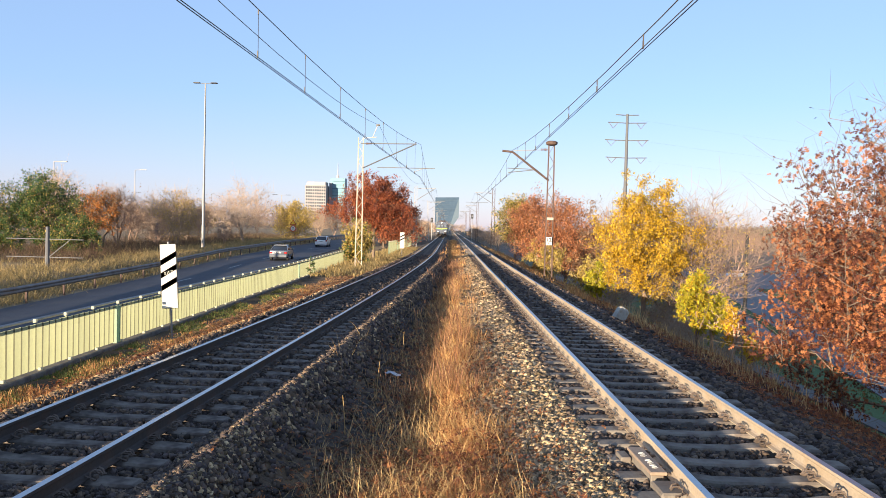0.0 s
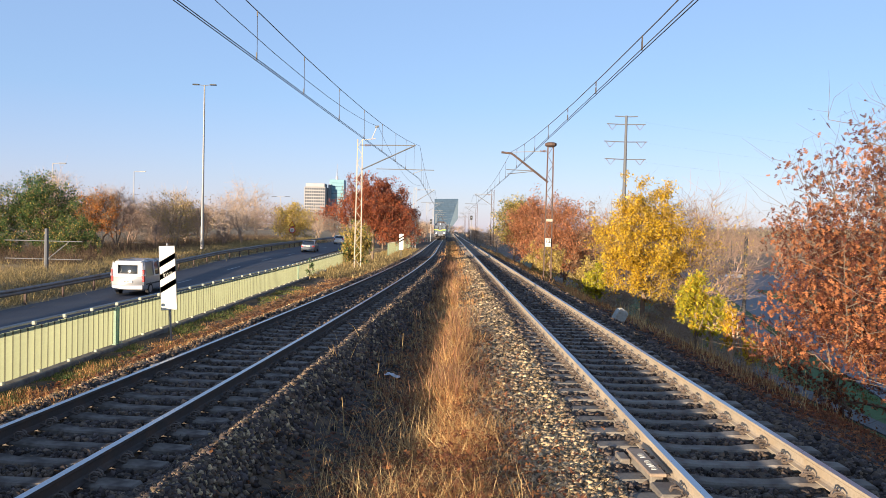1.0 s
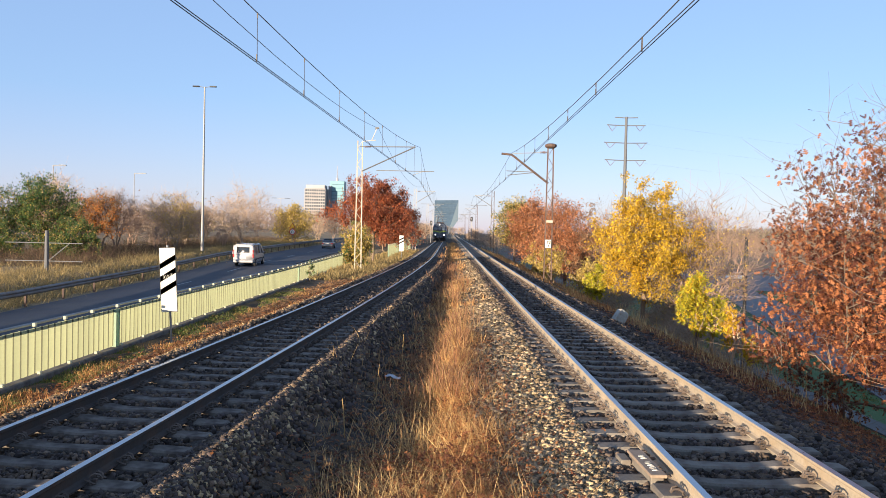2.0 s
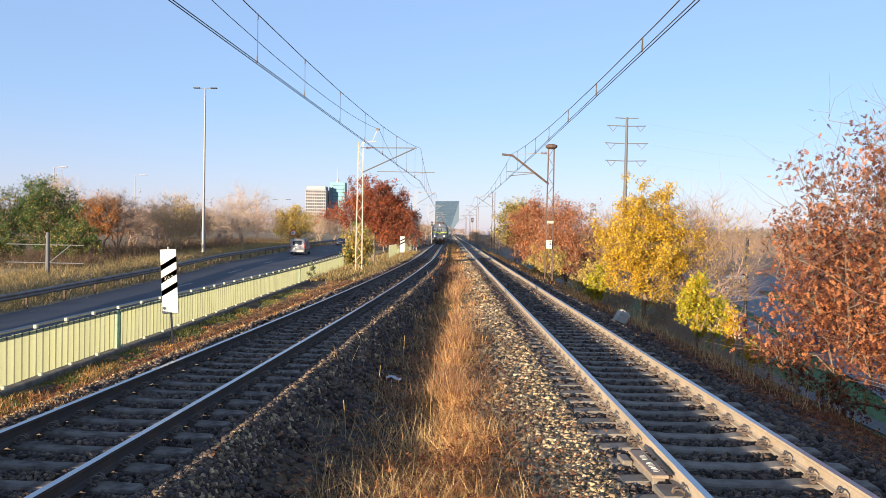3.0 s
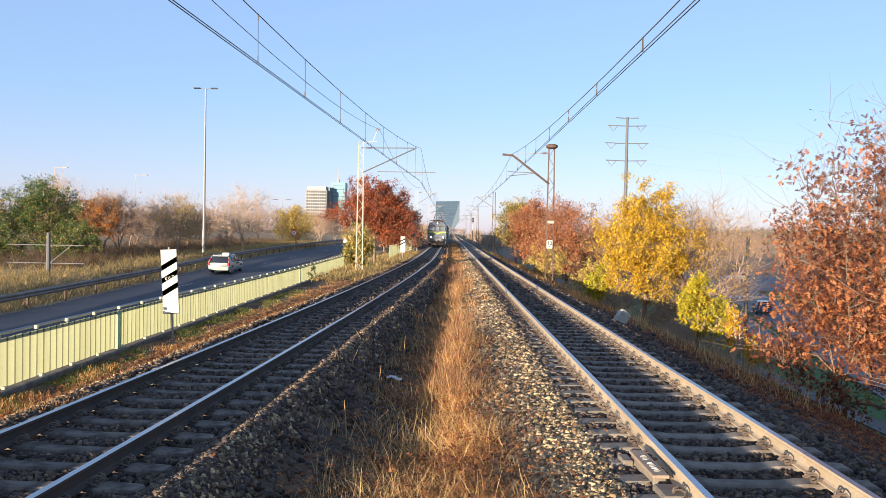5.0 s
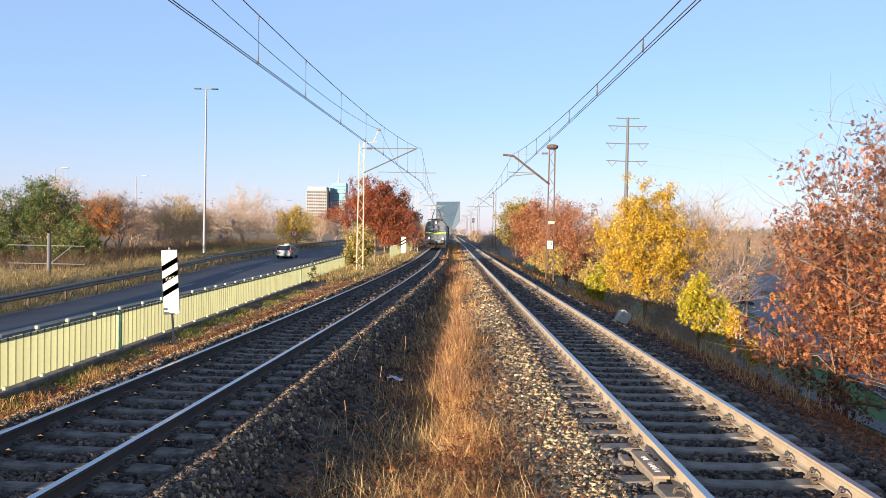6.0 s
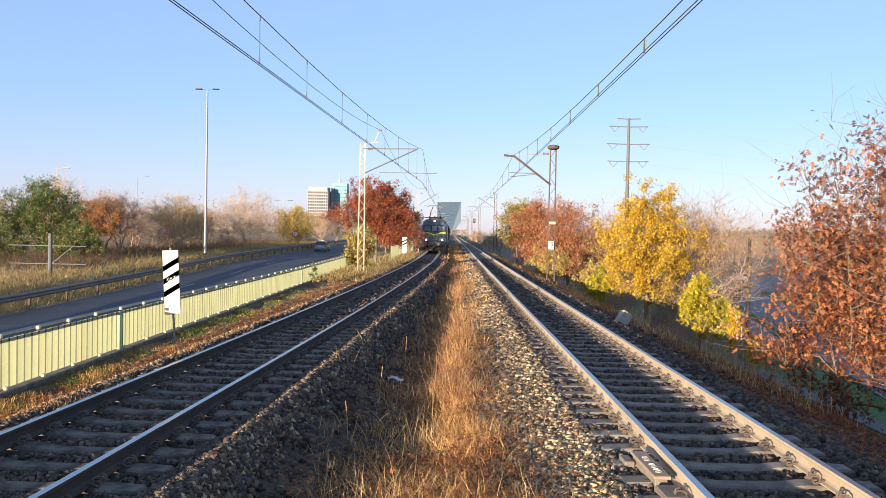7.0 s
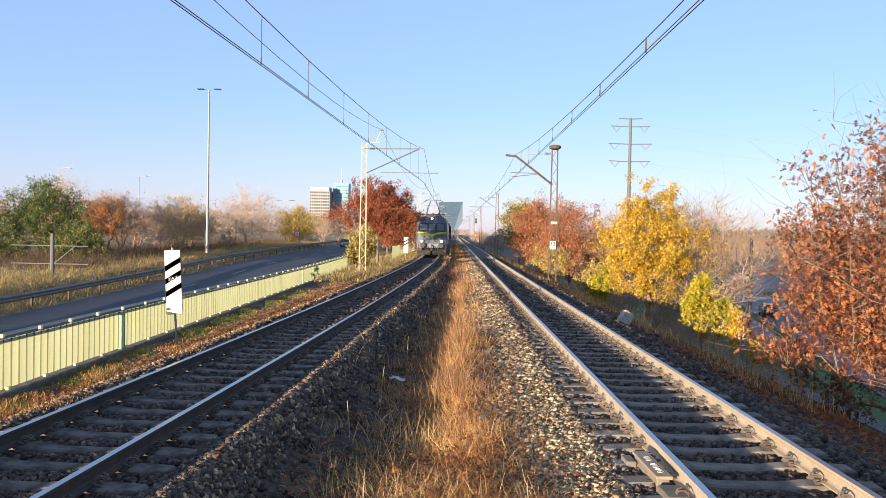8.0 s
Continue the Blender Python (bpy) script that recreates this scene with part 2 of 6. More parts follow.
M_LEAF_LIME = leaf_mat("leaf_lime_yellow", (0.50, 0.42, 0.03), (0.30, 0.29, 0.03), 0.5)
M_LEAF_GREEN = leaf_mat("leaf_dull_green", (0.055, 0.115, 0.04), (0.13, 0.16, 0.045), 0.55)
M_LEAF_ORANGE = leaf_mat("leaf_orange", (0.46, 0.18, 0.05), (0.33, 0.17, 0.06), 0.5)
M_LEAF_BROWN = leaf_mat("leaf_dry_brown", (0.36, 0.22, 0.12), (0.27, 0.15, 0.08), 0.5)
M_LEAF_OLIVE = leaf_mat("leaf_olive_gold", (0.52, 0.38, 0.095), (0.36, 0.27, 0.085), 0.5)
M_STRAW = leaf_mat("dry_grass_straw", (0.60, 0.36, 0.14), (0.43, 0.20, 0.08), 0.5)
M_STRAW_PALE = leaf_mat("dry_grass_pale", (0.68, 0.47, 0.21), (0.48, 0.28, 0.12), 0.55)
M_GRASS = leaf_mat("grass_green", (0.11, 0.16, 0.045), (0.25, 0.20, 0.08), 0.55)
M_LITTER = leaf_mat("leaf_litter", (0.37, 0.155, 0.06), (0.22, 0.085, 0.045), 0.5)

M_BANK = mat("dry_grass_ground", (0.27, 0.19, 0.10), 0.95, vary=0.4, big=0.3, fine=12, bump=1.0, dist=0.04, tint=(0.11, 0.09, 0.05), tint_at=0.55, tint_scale=0.5)
M_LAWN = mat("lawn_ground", (0.055, 0.105, 0.03), 0.95, vary=0.3, big=0.2, fine=15, bump=0.9, dist=0.03, tint=(0.11, 0.11, 0.045), tint_at=0.62, tint_scale=0.25)
M_WOODFLOOR = mat("woodland_ground", (0.15, 0.11, 0.085), 0.95, vary=0.4, big=0.02, fine=2, bump=0.8, dist=0.3, tint=(0.12, 0.12, 0.06), tint_at=0.55, tint_scale=0.05)
M_PAVE = mat("pavement_concrete", (0.17, 0.165, 0.16), 0.85, vary=0.2, big=0.5, fine=12, bump=0.3)
M_TWIGWEED = leaf_mat("dry_weed_brown", (0.34, 0.18, 0.095), (0.22, 0.11, 0.065), 0.5)
M_BRAMBLE = leaf_mat("bramble_dark_brown", (0.17, 0.105, 0.07), (0.10, 0.075, 0.045), 0.5)
M_STRAW_BANK = leaf_mat("bank_grass_tawny", (0.42, 0.305, 0.135), (0.25, 0.195, 0.085), 0.5)
M_STONE_OILY = mat("ballast_stone_oily", (0.10, 0.075, 0.058), 0.9, vary=0.25, fine=60, bump=0.4, dist=0.003, island=1.0, spec=0.2)
# tan also takes in the sun that falls beside the verge
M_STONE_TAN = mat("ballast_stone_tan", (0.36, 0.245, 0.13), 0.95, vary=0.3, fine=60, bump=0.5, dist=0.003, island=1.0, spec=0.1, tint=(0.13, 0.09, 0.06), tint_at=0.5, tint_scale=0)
M_LEAF_COPPER = leaf_mat("leaf_oak_copper", (0.48, 0.21, 0.095), (0.31, 0.135, 0.07), 0.5)
M_GUARD = mat("guard_rail_weathered", (0.20, 0.18, 0.165), 0.6, metal=0.3, vary=0.25, big=1.2, fine=20, bump=0.15, tint=(0.17, 0.12, 0.09), tint_at=0.6, tint_scale=1.5)
M_PYLON = mat("pylon_grey", (0.085, 0.09, 0.10), 0.7, vary=0.15, fine=5, bump=0.0)
# lower roads: the sky's reflection is put into a paler grey
M_ASPHALT_PALE = mat("asphalt_sky_pale", (0.10, 0.102, 0.107), 0.7, vary=0.2, big=0.15, fine=15, bump=0.3, tint=(0.11, 0.11, 0.112), tint_at=0.55, tint_scale=0.2)

# ---------- the lie of the land ----------
TRACK_R = 3.067
GAUGE = 1.507  # between the rail heads' centres
SLEEPER = 0.6
RAIL_H = 0.172


def track_l(y):
    """The centre line of the curved track."""
    return -2.03 - 2.55 * np.clip((80.0 - np.asarray(y, float)) / 80.0, 0, 2) ** 2.0


def road_z(y):
    return np.interp(y, [-60, 38, 57, 75, 100, 136, 200, 300], [-2.75, -2.10, -1.78, -1.27, -0.97, -0.75, -0.5, -0.4])


ROAD_NEAR, ROAD_FAR = -14.9, -22.6


def guard_x(y):
    """The line of the guard rail on the road's far side, which draws slowly away from the railway."""
    return np.interp(y, [0, 40, 75, 120, 330], [-21.1, -21.5, -22.4, -23.1, -23.6])


def smooth_step(a, b, x):
    t = np.clip((x - a) / (b - a), 0, 1)
    return t * t * (3 - 2 * t)


def ground_z(x, y):
    """Height of the one ground sheet."""
    x, y = np.asarray(x, float), np.asarray(y, float)
    rz = road_z(y)
    left = np.where(x < -25.5, rz + 0.55 + 0.35 * smooth_step(30, 60, -x), 0)
    left = np.where((x >= -25.5), rz + 0.55 * np.clip((-23.4 - x) / 2.1, 0, 1), left)
    verge = rz + (-0.46 - rz) * smooth_step(-14.0, -8.2, x)
    base = np.where(x < -14.0, left, verge)
    mid = -0.46 - 0.22 * smooth_step(-3.0, -0.8, x) + 0.28 * smooth_step(-0.5, 0.4, x)
    mid = mid + 0.24 * smooth_step(10.0, 6.5, y) * np.exp(-(((x + 0.45) / 0.5) ** 2))
    base = np.where(x > -8.2, mid, base)
    right = np.interp(x, [4.4, 5.6, 8.2, 10.0, 16.5], [-0.5, -0.72, -1.45, -2.7, -6.8])
    base = np.where(x > 4.4, right, base)
    for c in (track_l(y), TRACK_R):
        d = np.abs(x - c)
        bed = np.where(d < 1.62, -0.225 - 0.015 * (1 - smooth_step(1.2, 1.42, d)), -0.225 - (d - 1.62) * 0.62)
        if c is TRACK_R:  # the inner shoulder falls gently to the grass strip
            bed = np.where(x < TRACK_R, -0.225 - 0.015 * (1 - smooth_step(1.2, 1.42, d)) - 0.14 * np.clip(d - 1.22, 0, 1.15) - 0.62 * np.maximum(d - 2.37, 0), bed)
        base = np.maximum(base, bed)
    base = base + 0.105 * np.exp(-(((x - track_l(y) - 1.72) / 0.2) ** 2))
    far = np.hypot(x, y)
    hill = 26 * smooth_step(500, 1500, far) * smooth_step(0.1, 0.5, x / np.maximum(far, 1)) * (0.75 + 0.25 * np.sin(x / 170.0))
    return base + hill


def grid_axis(fine_lo, fine_hi, step, ends, growth=1.16):
    mid = list(np.arange(fine_lo, fine_hi + 1e-6, step))
    lo, hi, s = [fine_lo], [fine_hi], step
    while lo[-1] > ends[0] or hi[-1] < ends[1]:
        s *= growth
        if lo[-1] > ends[0]:
            lo.append(lo[-1] - s)
        if hi[-1] < ends[1]:
            hi.append(hi[-1] + s)
    return np.array(sorted(lo[1:] + mid + hi[1:]))


def build_ground():
    xs = grid_axis(-26, 18, 0.2, (-2500, 2500))
    ys = grid_axis(2, 60, 0.4, (-2500, 2800))
    X, Y = np.meshgrid(xs, ys)
    Z = ground_z(X, Y)
    rough = rng.normal(0, 1, X.shape) * 0.022
    on_road = (X > ROAD_FAR - 0.3) & (X < ROAD_NEAR + 0.5)
    lower = (X > 16) & (X < 120)
    Z = Z + np.where(on_road | lower, -0.03, rough) * (np.hypot(X, Y) < 120)
    nx, ny = len(xs), len(ys)
    i = (np.arange(ny - 1)[:, None] * nx + np.arange(nx - 1)[None]).ravel()
    ob = raw_mesh("ground", np.stack([X, Y, Z], -1), np.stack([i, i + 1, i + nx + 1, i + nx], 1), M_SOIL, smooth=True)
    for m in (M_BANK, M_LAWN, M_WOODFLOOR):
        ob.data.materials.append(m)
    fx, fy = (X[:-1, :-1] + X[1:, 1:]).ravel() / 2, (Y[:-1, :-1] + Y[1:, 1:]).ravel() / 2
    kind = np.where((fx < -8.4) | (fy > 260), 1, 0)
    kind = np.where((fx > 15.0) & (fy < 130), 2, kind)
    kind = np.where((fx > 17) & (fy > 130) | (np.hypot(fx, fy) > 330), 3, kind)
    ob.data.polygons.foreach_set("material_index", kind.astype(np.int32))
    return tagged(ob, "brown soil and dry grass railway embankment", "ground", kind="structure")


def strip(name, x0, x1, ys, material, lift, label, category="road", thick=0.0, zf=None):
    """A paved strip that follows the land between two lines of x."""
    zf = zf or road_z
    bm = bmesh.new()
    rows = []
    for y in ys:
        a, b = (x0(y), x1(y)) if callable(x0) else (x0, x1)
        z = float(zf(y)) + lift
        rows.append([bm.verts.new((a, y, z)), bm.verts.new((b, y, z)), bm.verts.new((b, y, z - 0.2)), bm.verts.new((a, y, z - 0.2))])
    for a, b in zip(rows, rows[1:]):
        for k in (0, 1, 3):
            bm.faces.new((a[k], a[(k + 1) % 4], b[(k + 1) % 4], b[k]))
    return tagged(part(name, bm, material), label, category, kind="structure")


build_ground()
strip("road", lambda y: float(guard_x(y)) + 0.35, lambda y: ROAD_NEAR, np.arange(-60, 420, 6), M_ASPHALT, 0.03, "dark asphalt two-lane road beside the railway")


# ---------- railway tracks ----------
RAIL_PROFILE = [(-0.036, 0.0), (-0.036, -0.03), (-0.026, -0.042), (-0.009, -0.05), (-0.008, -0.13), (-0.03, -0.148), (-0.075, -0.158), (-0.075, -RAIL_H),
                (0.075, -RAIL_H), (0.075, -0.158), (0.03, -0.148), (0.008, -0.13), (0.009, -0.05), (0.026, -0.042), (0.036, -0.03), (0.036, 0.0)]


def sleeper_mesh(material):
    """A prestressed sleeper, waisted in the middle, its top at z = 0."""
    bm = bmesh.new()
    rings = []
    for x, w, top in ((-1.3, 0.13, -0.035), (-1.27, 0.14, -0.012), (-0.95, 0.14, 0.0), (-0.55, 0.135, 0.0), (-0.3, 0.12, -0.025), (0.3, 0.12, -0.025), (0.55, 0.135, 0.0), (0.95, 0.14, 0.0), (1.27, 0.14, -0.012), (1.3, 0.13, -0.035)):
        rings.append([bm.verts.new(p) for p in ((x, -w - 0.02, -0.19), (x, -w + 0.012, top - 0.02), (x, -w + 0.035, top), (x, w - 0.035, top), (x, w - 0.012, top - 0.02), (x, w + 0.02, -0.19))])
    for a, b in zip(rings, rings[1:]):
        for k in range(5):
            bm.faces.new((a[k], a[k + 1], b[k + 1], b[k]))
    bm.faces.new(rings[0][::-1]), bm.faces.new(rings[-1])
    bmesh.ops.recalc_face_normals(bm, faces=bm.faces)
    me = bpy.data.meshes.new("sleeper")
    bm.to_mesh(me)
    bm.free()
    me.materials.append(material)
    return me


def clip_mesh():
    """A bent spring clip with its shoulder, at one side of a rail's foot; +x points away from the rail."""
    bm = bmesh.new()
    for way in (-1, 1):
        curl = [(0.055 + 0.045 * math.cos(k * 0.9), way * (0.012 + 0.012 * k), 0.035 + 0.038 * math.sin(k * 0.9)) for k in range(7)]
        rod(bm, [(-0.025, way * 0.055, 0.022)] + curl[::-1], 0.0085, 4)
    box(bm, (0.02, -0.02, -0.01), (0.05, 0.02, 0.022))
    bmesh.ops.recalc_face_normals(bm, faces=bm.faces)
    me = bpy.data.meshes.new("spring_clip")
    bm.to_mesh(me)
    bm.free()
    me.materials.append(M_CLIP)
    return me


SLEEPER_ME, SLEEPER_SHADE_ME, CLIP_ME = sleeper_mesh(M_CONCRETE), sleeper_mesh(M_CONCRETE_SHADE), clip_mesh()


def build_track(centre, y0, y1, clip_y, label, side_m, sleeper_me):
    track = tagged(empty("railway_track"), label, "railway track", "railway tracks", kind="structure")
    ys = np.concatenate([np.arange(y0, 120, 1.5), np.arange(120, y1, 8.0)])
    for side in (-1, 1):
        bm = bmesh.new()
        extrude_profile(bm, RAIL_PROFILE, [(float(centre(y)) + side * GAUGE / 2, y, 0) for y in ys])
        bm.faces.ensure_lookup_table()
        bm.normal_update()
        for f in bm.faces:
            if abs(f.normal.z) > 0.9 and f.calc_center_median().z > -0.01:
                f.material_index = 1
        part("rail", bm, [side_m, M_RAILTOP], track, "steel rail with a polished top")
    pos, n = [], 0
    y = y0
    while y < y1:
        head = -math.degrees(math.atan((float(centre(y + 1)) - float(centre(y - 1))) / 2))
        x = float(centre(y))
        if n < 250:
            jit = rng.normal(0, 1, 3)
            shared("sleeper", sleeper_me, track, pose(x + 0.01 * jit[0], y + 0.008 * jit[1], -RAIL_H, 0, 0, head + 0.25 * jit[2]))
            if y < clip_y:
                for side in (-1, 1):
                    for way in (-1, 1):
                        m = pose(x, y, -RAIL_H, 0, 0, head) @ pose(side * GAUGE / 2 + way * 0.075, 0, 0.012, 0, 0, 0 if way > 0 else 180) @ Matrix.Scale(1.15, 4)
                        shared("spring_clip", CLIP_ME, track, m)
        else:
            pos.append((x, y, -RAIL_H - 0.02))
        y += SLEEPER
        n += 1
    tv = [(-1.3, -0.13, 0.02), (1.3, -0.13, 0.02), (1.3, 0.13, 0.02), (-1.3, 0.13, 0.02), (-1.3, -0.14, -0.15), (1.3, -0.14, -0.15), (1.3, 0.14, -0.15), (-1.3, 0.14, -0.15)]
    tf = [(0, 1, 2, 3), (0, 4, 5, 1), (1, 5, 6, 2), (2, 6, 7, 3), (3, 7, 4, 0)]
    v, f = spread(tv, tf, pos, np.repeat(np.eye(3)[None], len(pos), 0), np.ones(len(pos)))
    tagged(raw_mesh("far_sleepers", v, f, M_CONCRETE, track), kind="stuff")
    return track


TRACK_RIGHT = build_track(lambda y: TRACK_R + 0 * y, 2.94, 420, 42, "straight railway track with dusty rails coloured pale for sun on concrete sleepers", M_RAILSIDE, SLEEPER_ME)
TRACK_LEFT = build_track(track_l, 3.6, 420, 30, "curved railway track with rusty rails darkened for shade on concrete sleepers", M_RAILSHADE, SLEEPER_SHADE_ME)

# ---------- noise barrier along the road ----------
def fence_x(y):
    return -7.05 - 0.5 * (y - 12) / 43


def slat_mesh():
    """One trapezoid rib of profiled sheet, a pitch long in y, foot at z = 0."""
    bm = bmesh.new()
    prof = [(-0.034, 0.0), (-0.03, 0.022), (0.0, 0.034), (0.003, 0.125), (0.0, 0.214), (-0.034, 0.225)]
    prof = [(a - 0.016, b - 0.1125) for a, b in prof]
    back = [(a - 0.006, b) for a, b in prof[::-1]]
    ring = [[bm.verts.new((a, b, z)) for a, b in prof + back] for z in (0, 1.0)]
    n = len(ring[0])
    for k in range(n):
        # groove flanks take the dark shade colour, the rib face the sheet colour
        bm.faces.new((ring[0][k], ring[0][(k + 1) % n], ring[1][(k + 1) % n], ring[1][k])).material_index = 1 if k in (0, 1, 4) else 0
    bm.faces.new(ring[1]), bm.faces.new(ring[0][::-1])
    bmesh.ops.recalc_face_normals(bm, faces=bm.faces)
    me = bpy.data.meshes.new("barrier_slat")
    bm.to_mesh(me)
    bm.free()
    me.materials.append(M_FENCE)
    me.materials.append(M_FENCEGROOVE)
    return me


def fence_h(y):
    return 0.76 + 0.03 * math.sin(y * 0.13)


def build_fence(y0, y1, xf, foot, label, post_every=1.15, green_posts=(), tall=1.0, railed=False):
    thing = tagged(empty("noise_barrier"), label, "noise barrier", "roadside noise barriers")
    me = slat_mesh()
    y = y0
    while y < y1:
        x = xf(y)
        h = tall * fence_h(y) + 0.003 * rng.normal()
        lean = 0.15 * rng.normal()
        head = math.degrees(math.atan(-(xf(y + 1) - xf(y))))
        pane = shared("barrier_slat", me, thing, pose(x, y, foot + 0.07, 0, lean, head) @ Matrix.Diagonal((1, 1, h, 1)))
        pane.visible_shadow = False  # translucent glass-fibre sheet; shadow turned off so the low sun lights the verge
        y += 0.225
    bm = bmesh.new()
    box(bm, (-0.03, -0.035, -0.015), (0.03, 0.035, 0.05), 0.008)
    me = part("post_head", bm, M_FENCECAP, thing).data
    thing.children[-1].matrix_basis = pose(xf(y0) - 0.03, y0 + 0.4, foot + tall * fence_h(y0) + 0.11)
    y = y0 + post_every
    while y < y1:
        shared("post_head", me, thing, pose(xf(y) - 0.02, y, foot + tall * fence_h(y) + 0.11))
        shared("post_foot", me, thing, pose(xf(y) + 0.02, y + 0.1, foot + 0.05))
        y += post_every * (1 + 0.04 * rng.normal())
    for y in green_posts:
        bm = bmesh.new()
        for s in (-0.085, 0.085):
            box(bm, (-0.05, s - 0.006, -0.05), (0.03, s + 0.006, tall * fence_h(y) + 0.06))
        box(bm, (-0.01, -0.085, -0.05), (0.015, 0.085, tall * fence_h(y) + 0.055))
        o = part("steel_post", bm, M_FENCEPOST, thing, "grey-green steel post")
        o.matrix_basis = pose(xf(y) + 0.01, y, foot)
    ys = list(np.arange(y0 - 0.1, y1 + 1.9, 2.0))
    if railed:
        # stands in for the guard rail behind, placed to fit the camera's view
        bm = bmesh.new()
        rod(bm, [(xf(v) - 0.3, v, foot + 0.08 + tall * fence_h(v)) for v in ys], 0.03, 8)
        part("top_tube", bm, M_GALV, thing, "bright galvanised tube")
    bm = bmesh.new()
    extrude_profile(bm, [(-0.12, -0.3), (-0.12, 0.05), (0.09, 0.05), (0.11, 0.03), (0.11, -0.3)], [(xf(v), v, foot) for v in ys])
    part("footing", bm, M_CONCRETE, thing, "weathered concrete footing strip")
    return thing


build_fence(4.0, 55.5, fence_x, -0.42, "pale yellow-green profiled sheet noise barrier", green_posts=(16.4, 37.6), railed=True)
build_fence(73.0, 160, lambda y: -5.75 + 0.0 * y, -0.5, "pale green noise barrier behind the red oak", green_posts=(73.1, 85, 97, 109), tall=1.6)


def build_guard_rail(xf, zf, y0, y1, face, beam_h, top, material, label):
    """A ribbed beam of height beam_h whose upper edge runs top over zf(y), on posts."""
    thing = tagged(empty("guard_rail"), label, "guard rail", "road guard rails")
    ys = np.arange(y0, y1, 4.0)
    path = [(float(xf(v)), v, float(zf(v)) + top) for v in ys]
    prof = [(0, -1.0), (0.03, -0.93), (0.08, -0.80), (0.08, -0.66), (0.02, -0.5), (0.08, -0.34), (0.08, -0.2), (0.03, -0.07), (0, 0)]
    prof = [(a * face, b * beam_h) for a, b in prof]
    bm = bmesh.new()
    extrude_profile(bm, prof + [(a - 0.006 * face, b) for a, b in prof[::-1]], path)
    part("rail_beam", bm, material, thing, "ribbed steel beam")
    bm = bmesh.new()
    box(bm, (-0.05, -0.04, -0.35), (0.05, 0.04, top - 0.08), 0.006)
    first = part("guard_post", bm, M_MASTRUST, thing, "dark brown post")
    for k, v in enumerate(ys[:75]):
        m = pose(float(xf(v + 1)) - 0.06 * face, v + 1, float(zf(v + 1)))
        if k:
            shared("guard_post", first.data, thing, m)
        else:
            first.matrix_basis = m
    return thing


build_guard_rail(guard_x, road_z, 10, 330, 1, 0.36, 0.92, M_GUARD, "weathered steel guard rail on the road's far side")

# ---------- overhead line ----------
def lattice_mast(name, x, y, top, material, label, w0=0.42, w1=0.3, foot=-0.75):
    thing = tagged(empty(name, x, y, 0), label, "catenary mast", "catenary masts")
    bm = bmesh.new()
    for sx in (-1, 1):
        a, b = (sx * w0 / 2, 0, foot), (sx * w1 / 2, 0, top)
        beam(bm, a, b, 0.042, 0.07)
    part("chord", bm, material, thing)
    bm = bmesh.new()
    n = int((top - foot) / 0.5)
    for k in range(n):
        s = 1 if k % 2 else -1
        t0, t1 = k / n, (k + 1) / n
        wa, wb = (w0 + (w1 - w0) * t0) / 2, (w0 + (w1 - w0) * t1) / 2
        z0, z1 = foot + (top - foot) * t0, foot + (top - foot) * t1
        beam(bm, (s * wa, 0, z0), (-s * wb, 0, z1), 0.012, 0.028)
    part("lacing", bm, material, thing)
    bm = bmesh.new()
    box(bm, (-0.45, -0.4, foot - 0.6), (0.45, 0.4, foot + 0.16), 0.03)
    part("foundation", bm, M_CONCRETE, thing, "concrete foundation block")
    return thing


def cantilever(mast, side, reach, top, brace_z, arm_z, material):
    """A top tie, a sloping strut and a steady arm that reach out over the track."""
    bm = bmesh.new()
    beam(bm, (0, 0, top - 0.05), (side * reach, 0, top), 0.06)
    part("top_tie", bm, material, mast)
    bm = bmesh.new()
    rod(bm, [(side * 0.15, 0, brace_z), (side * (reach - 0.1), 0, top - 0.02)], 0.045, 6)
    part("strut", bm, material, mast)
    bm = bmesh.new()
    rod(bm, [(side * reach * 0.3, 0, arm_z + 0.12), (side * (reach + 1.2), 0, arm_z + 0.12)], 0.028, 6)
    rod(bm, [(side * (reach + 0.5), 0, arm_z + 0.12), (side * (reach - 0.15), 0, arm_z - 0.12)], 0.02, 5)
    part("steady_arm", bm, M_GALV, mast)
    bm = bmesh.new()
    for k in range(5):
        rod(bm, [(side * (0.35 + k * 0.07), 0, top - 0.05), (side * (0.38 + k * 0.07), 0, top - 0.05)], 0.075, 8)
    part("insulator", bm, M_PORCELAIN, mast)


MAST_L = lattice_mast("catenary_mast", -5.85, 49.5, 7.95, M_MASTPALE, "silver-painted lattice catenary mast with a cantilever arm")
cantilever(MAST_L, 1, 3.6, 7.62, 6.0, 5.95, M_PYLON)
bm = bmesh.new()
beam(bm, (0.1, 0, 7.9), (1.0, 0, 8.0), 0.05)
beam(bm, (0.75, 0, 8.0), (1.05, 0, 8.75), 0.05)
rod(bm, [(0.95, 0, 8.75), (1.2, 0, 8.8)], 0.07, 8)
part("feeder_bracket", bm, M_GALV, MAST_L)

MAST_R = lattice_mast("catenary_mast", 5.48, 42.4, 7.0, M_MASTRUST, "rusty brown lattice catenary mast with a wide cap", 0.42, 0.3)
bm = bmesh.new()
rod(bm, [(-0.1, 0, 5.02), (-2.0, 0, 6.45), (-2.15, 0, 6.55), (-2.7, 0, 6.6)], 0.06, 8)
part("strut", bm, M_MASTRUST, MAST_R)
bm = bmesh.new()
beam(bm, (-0.1, 0, 6.72), (-2.1, 0, 6.62), 0.035)
part("top_tie", bm, M_GALV, MAST_R)
bm = bmesh.new()
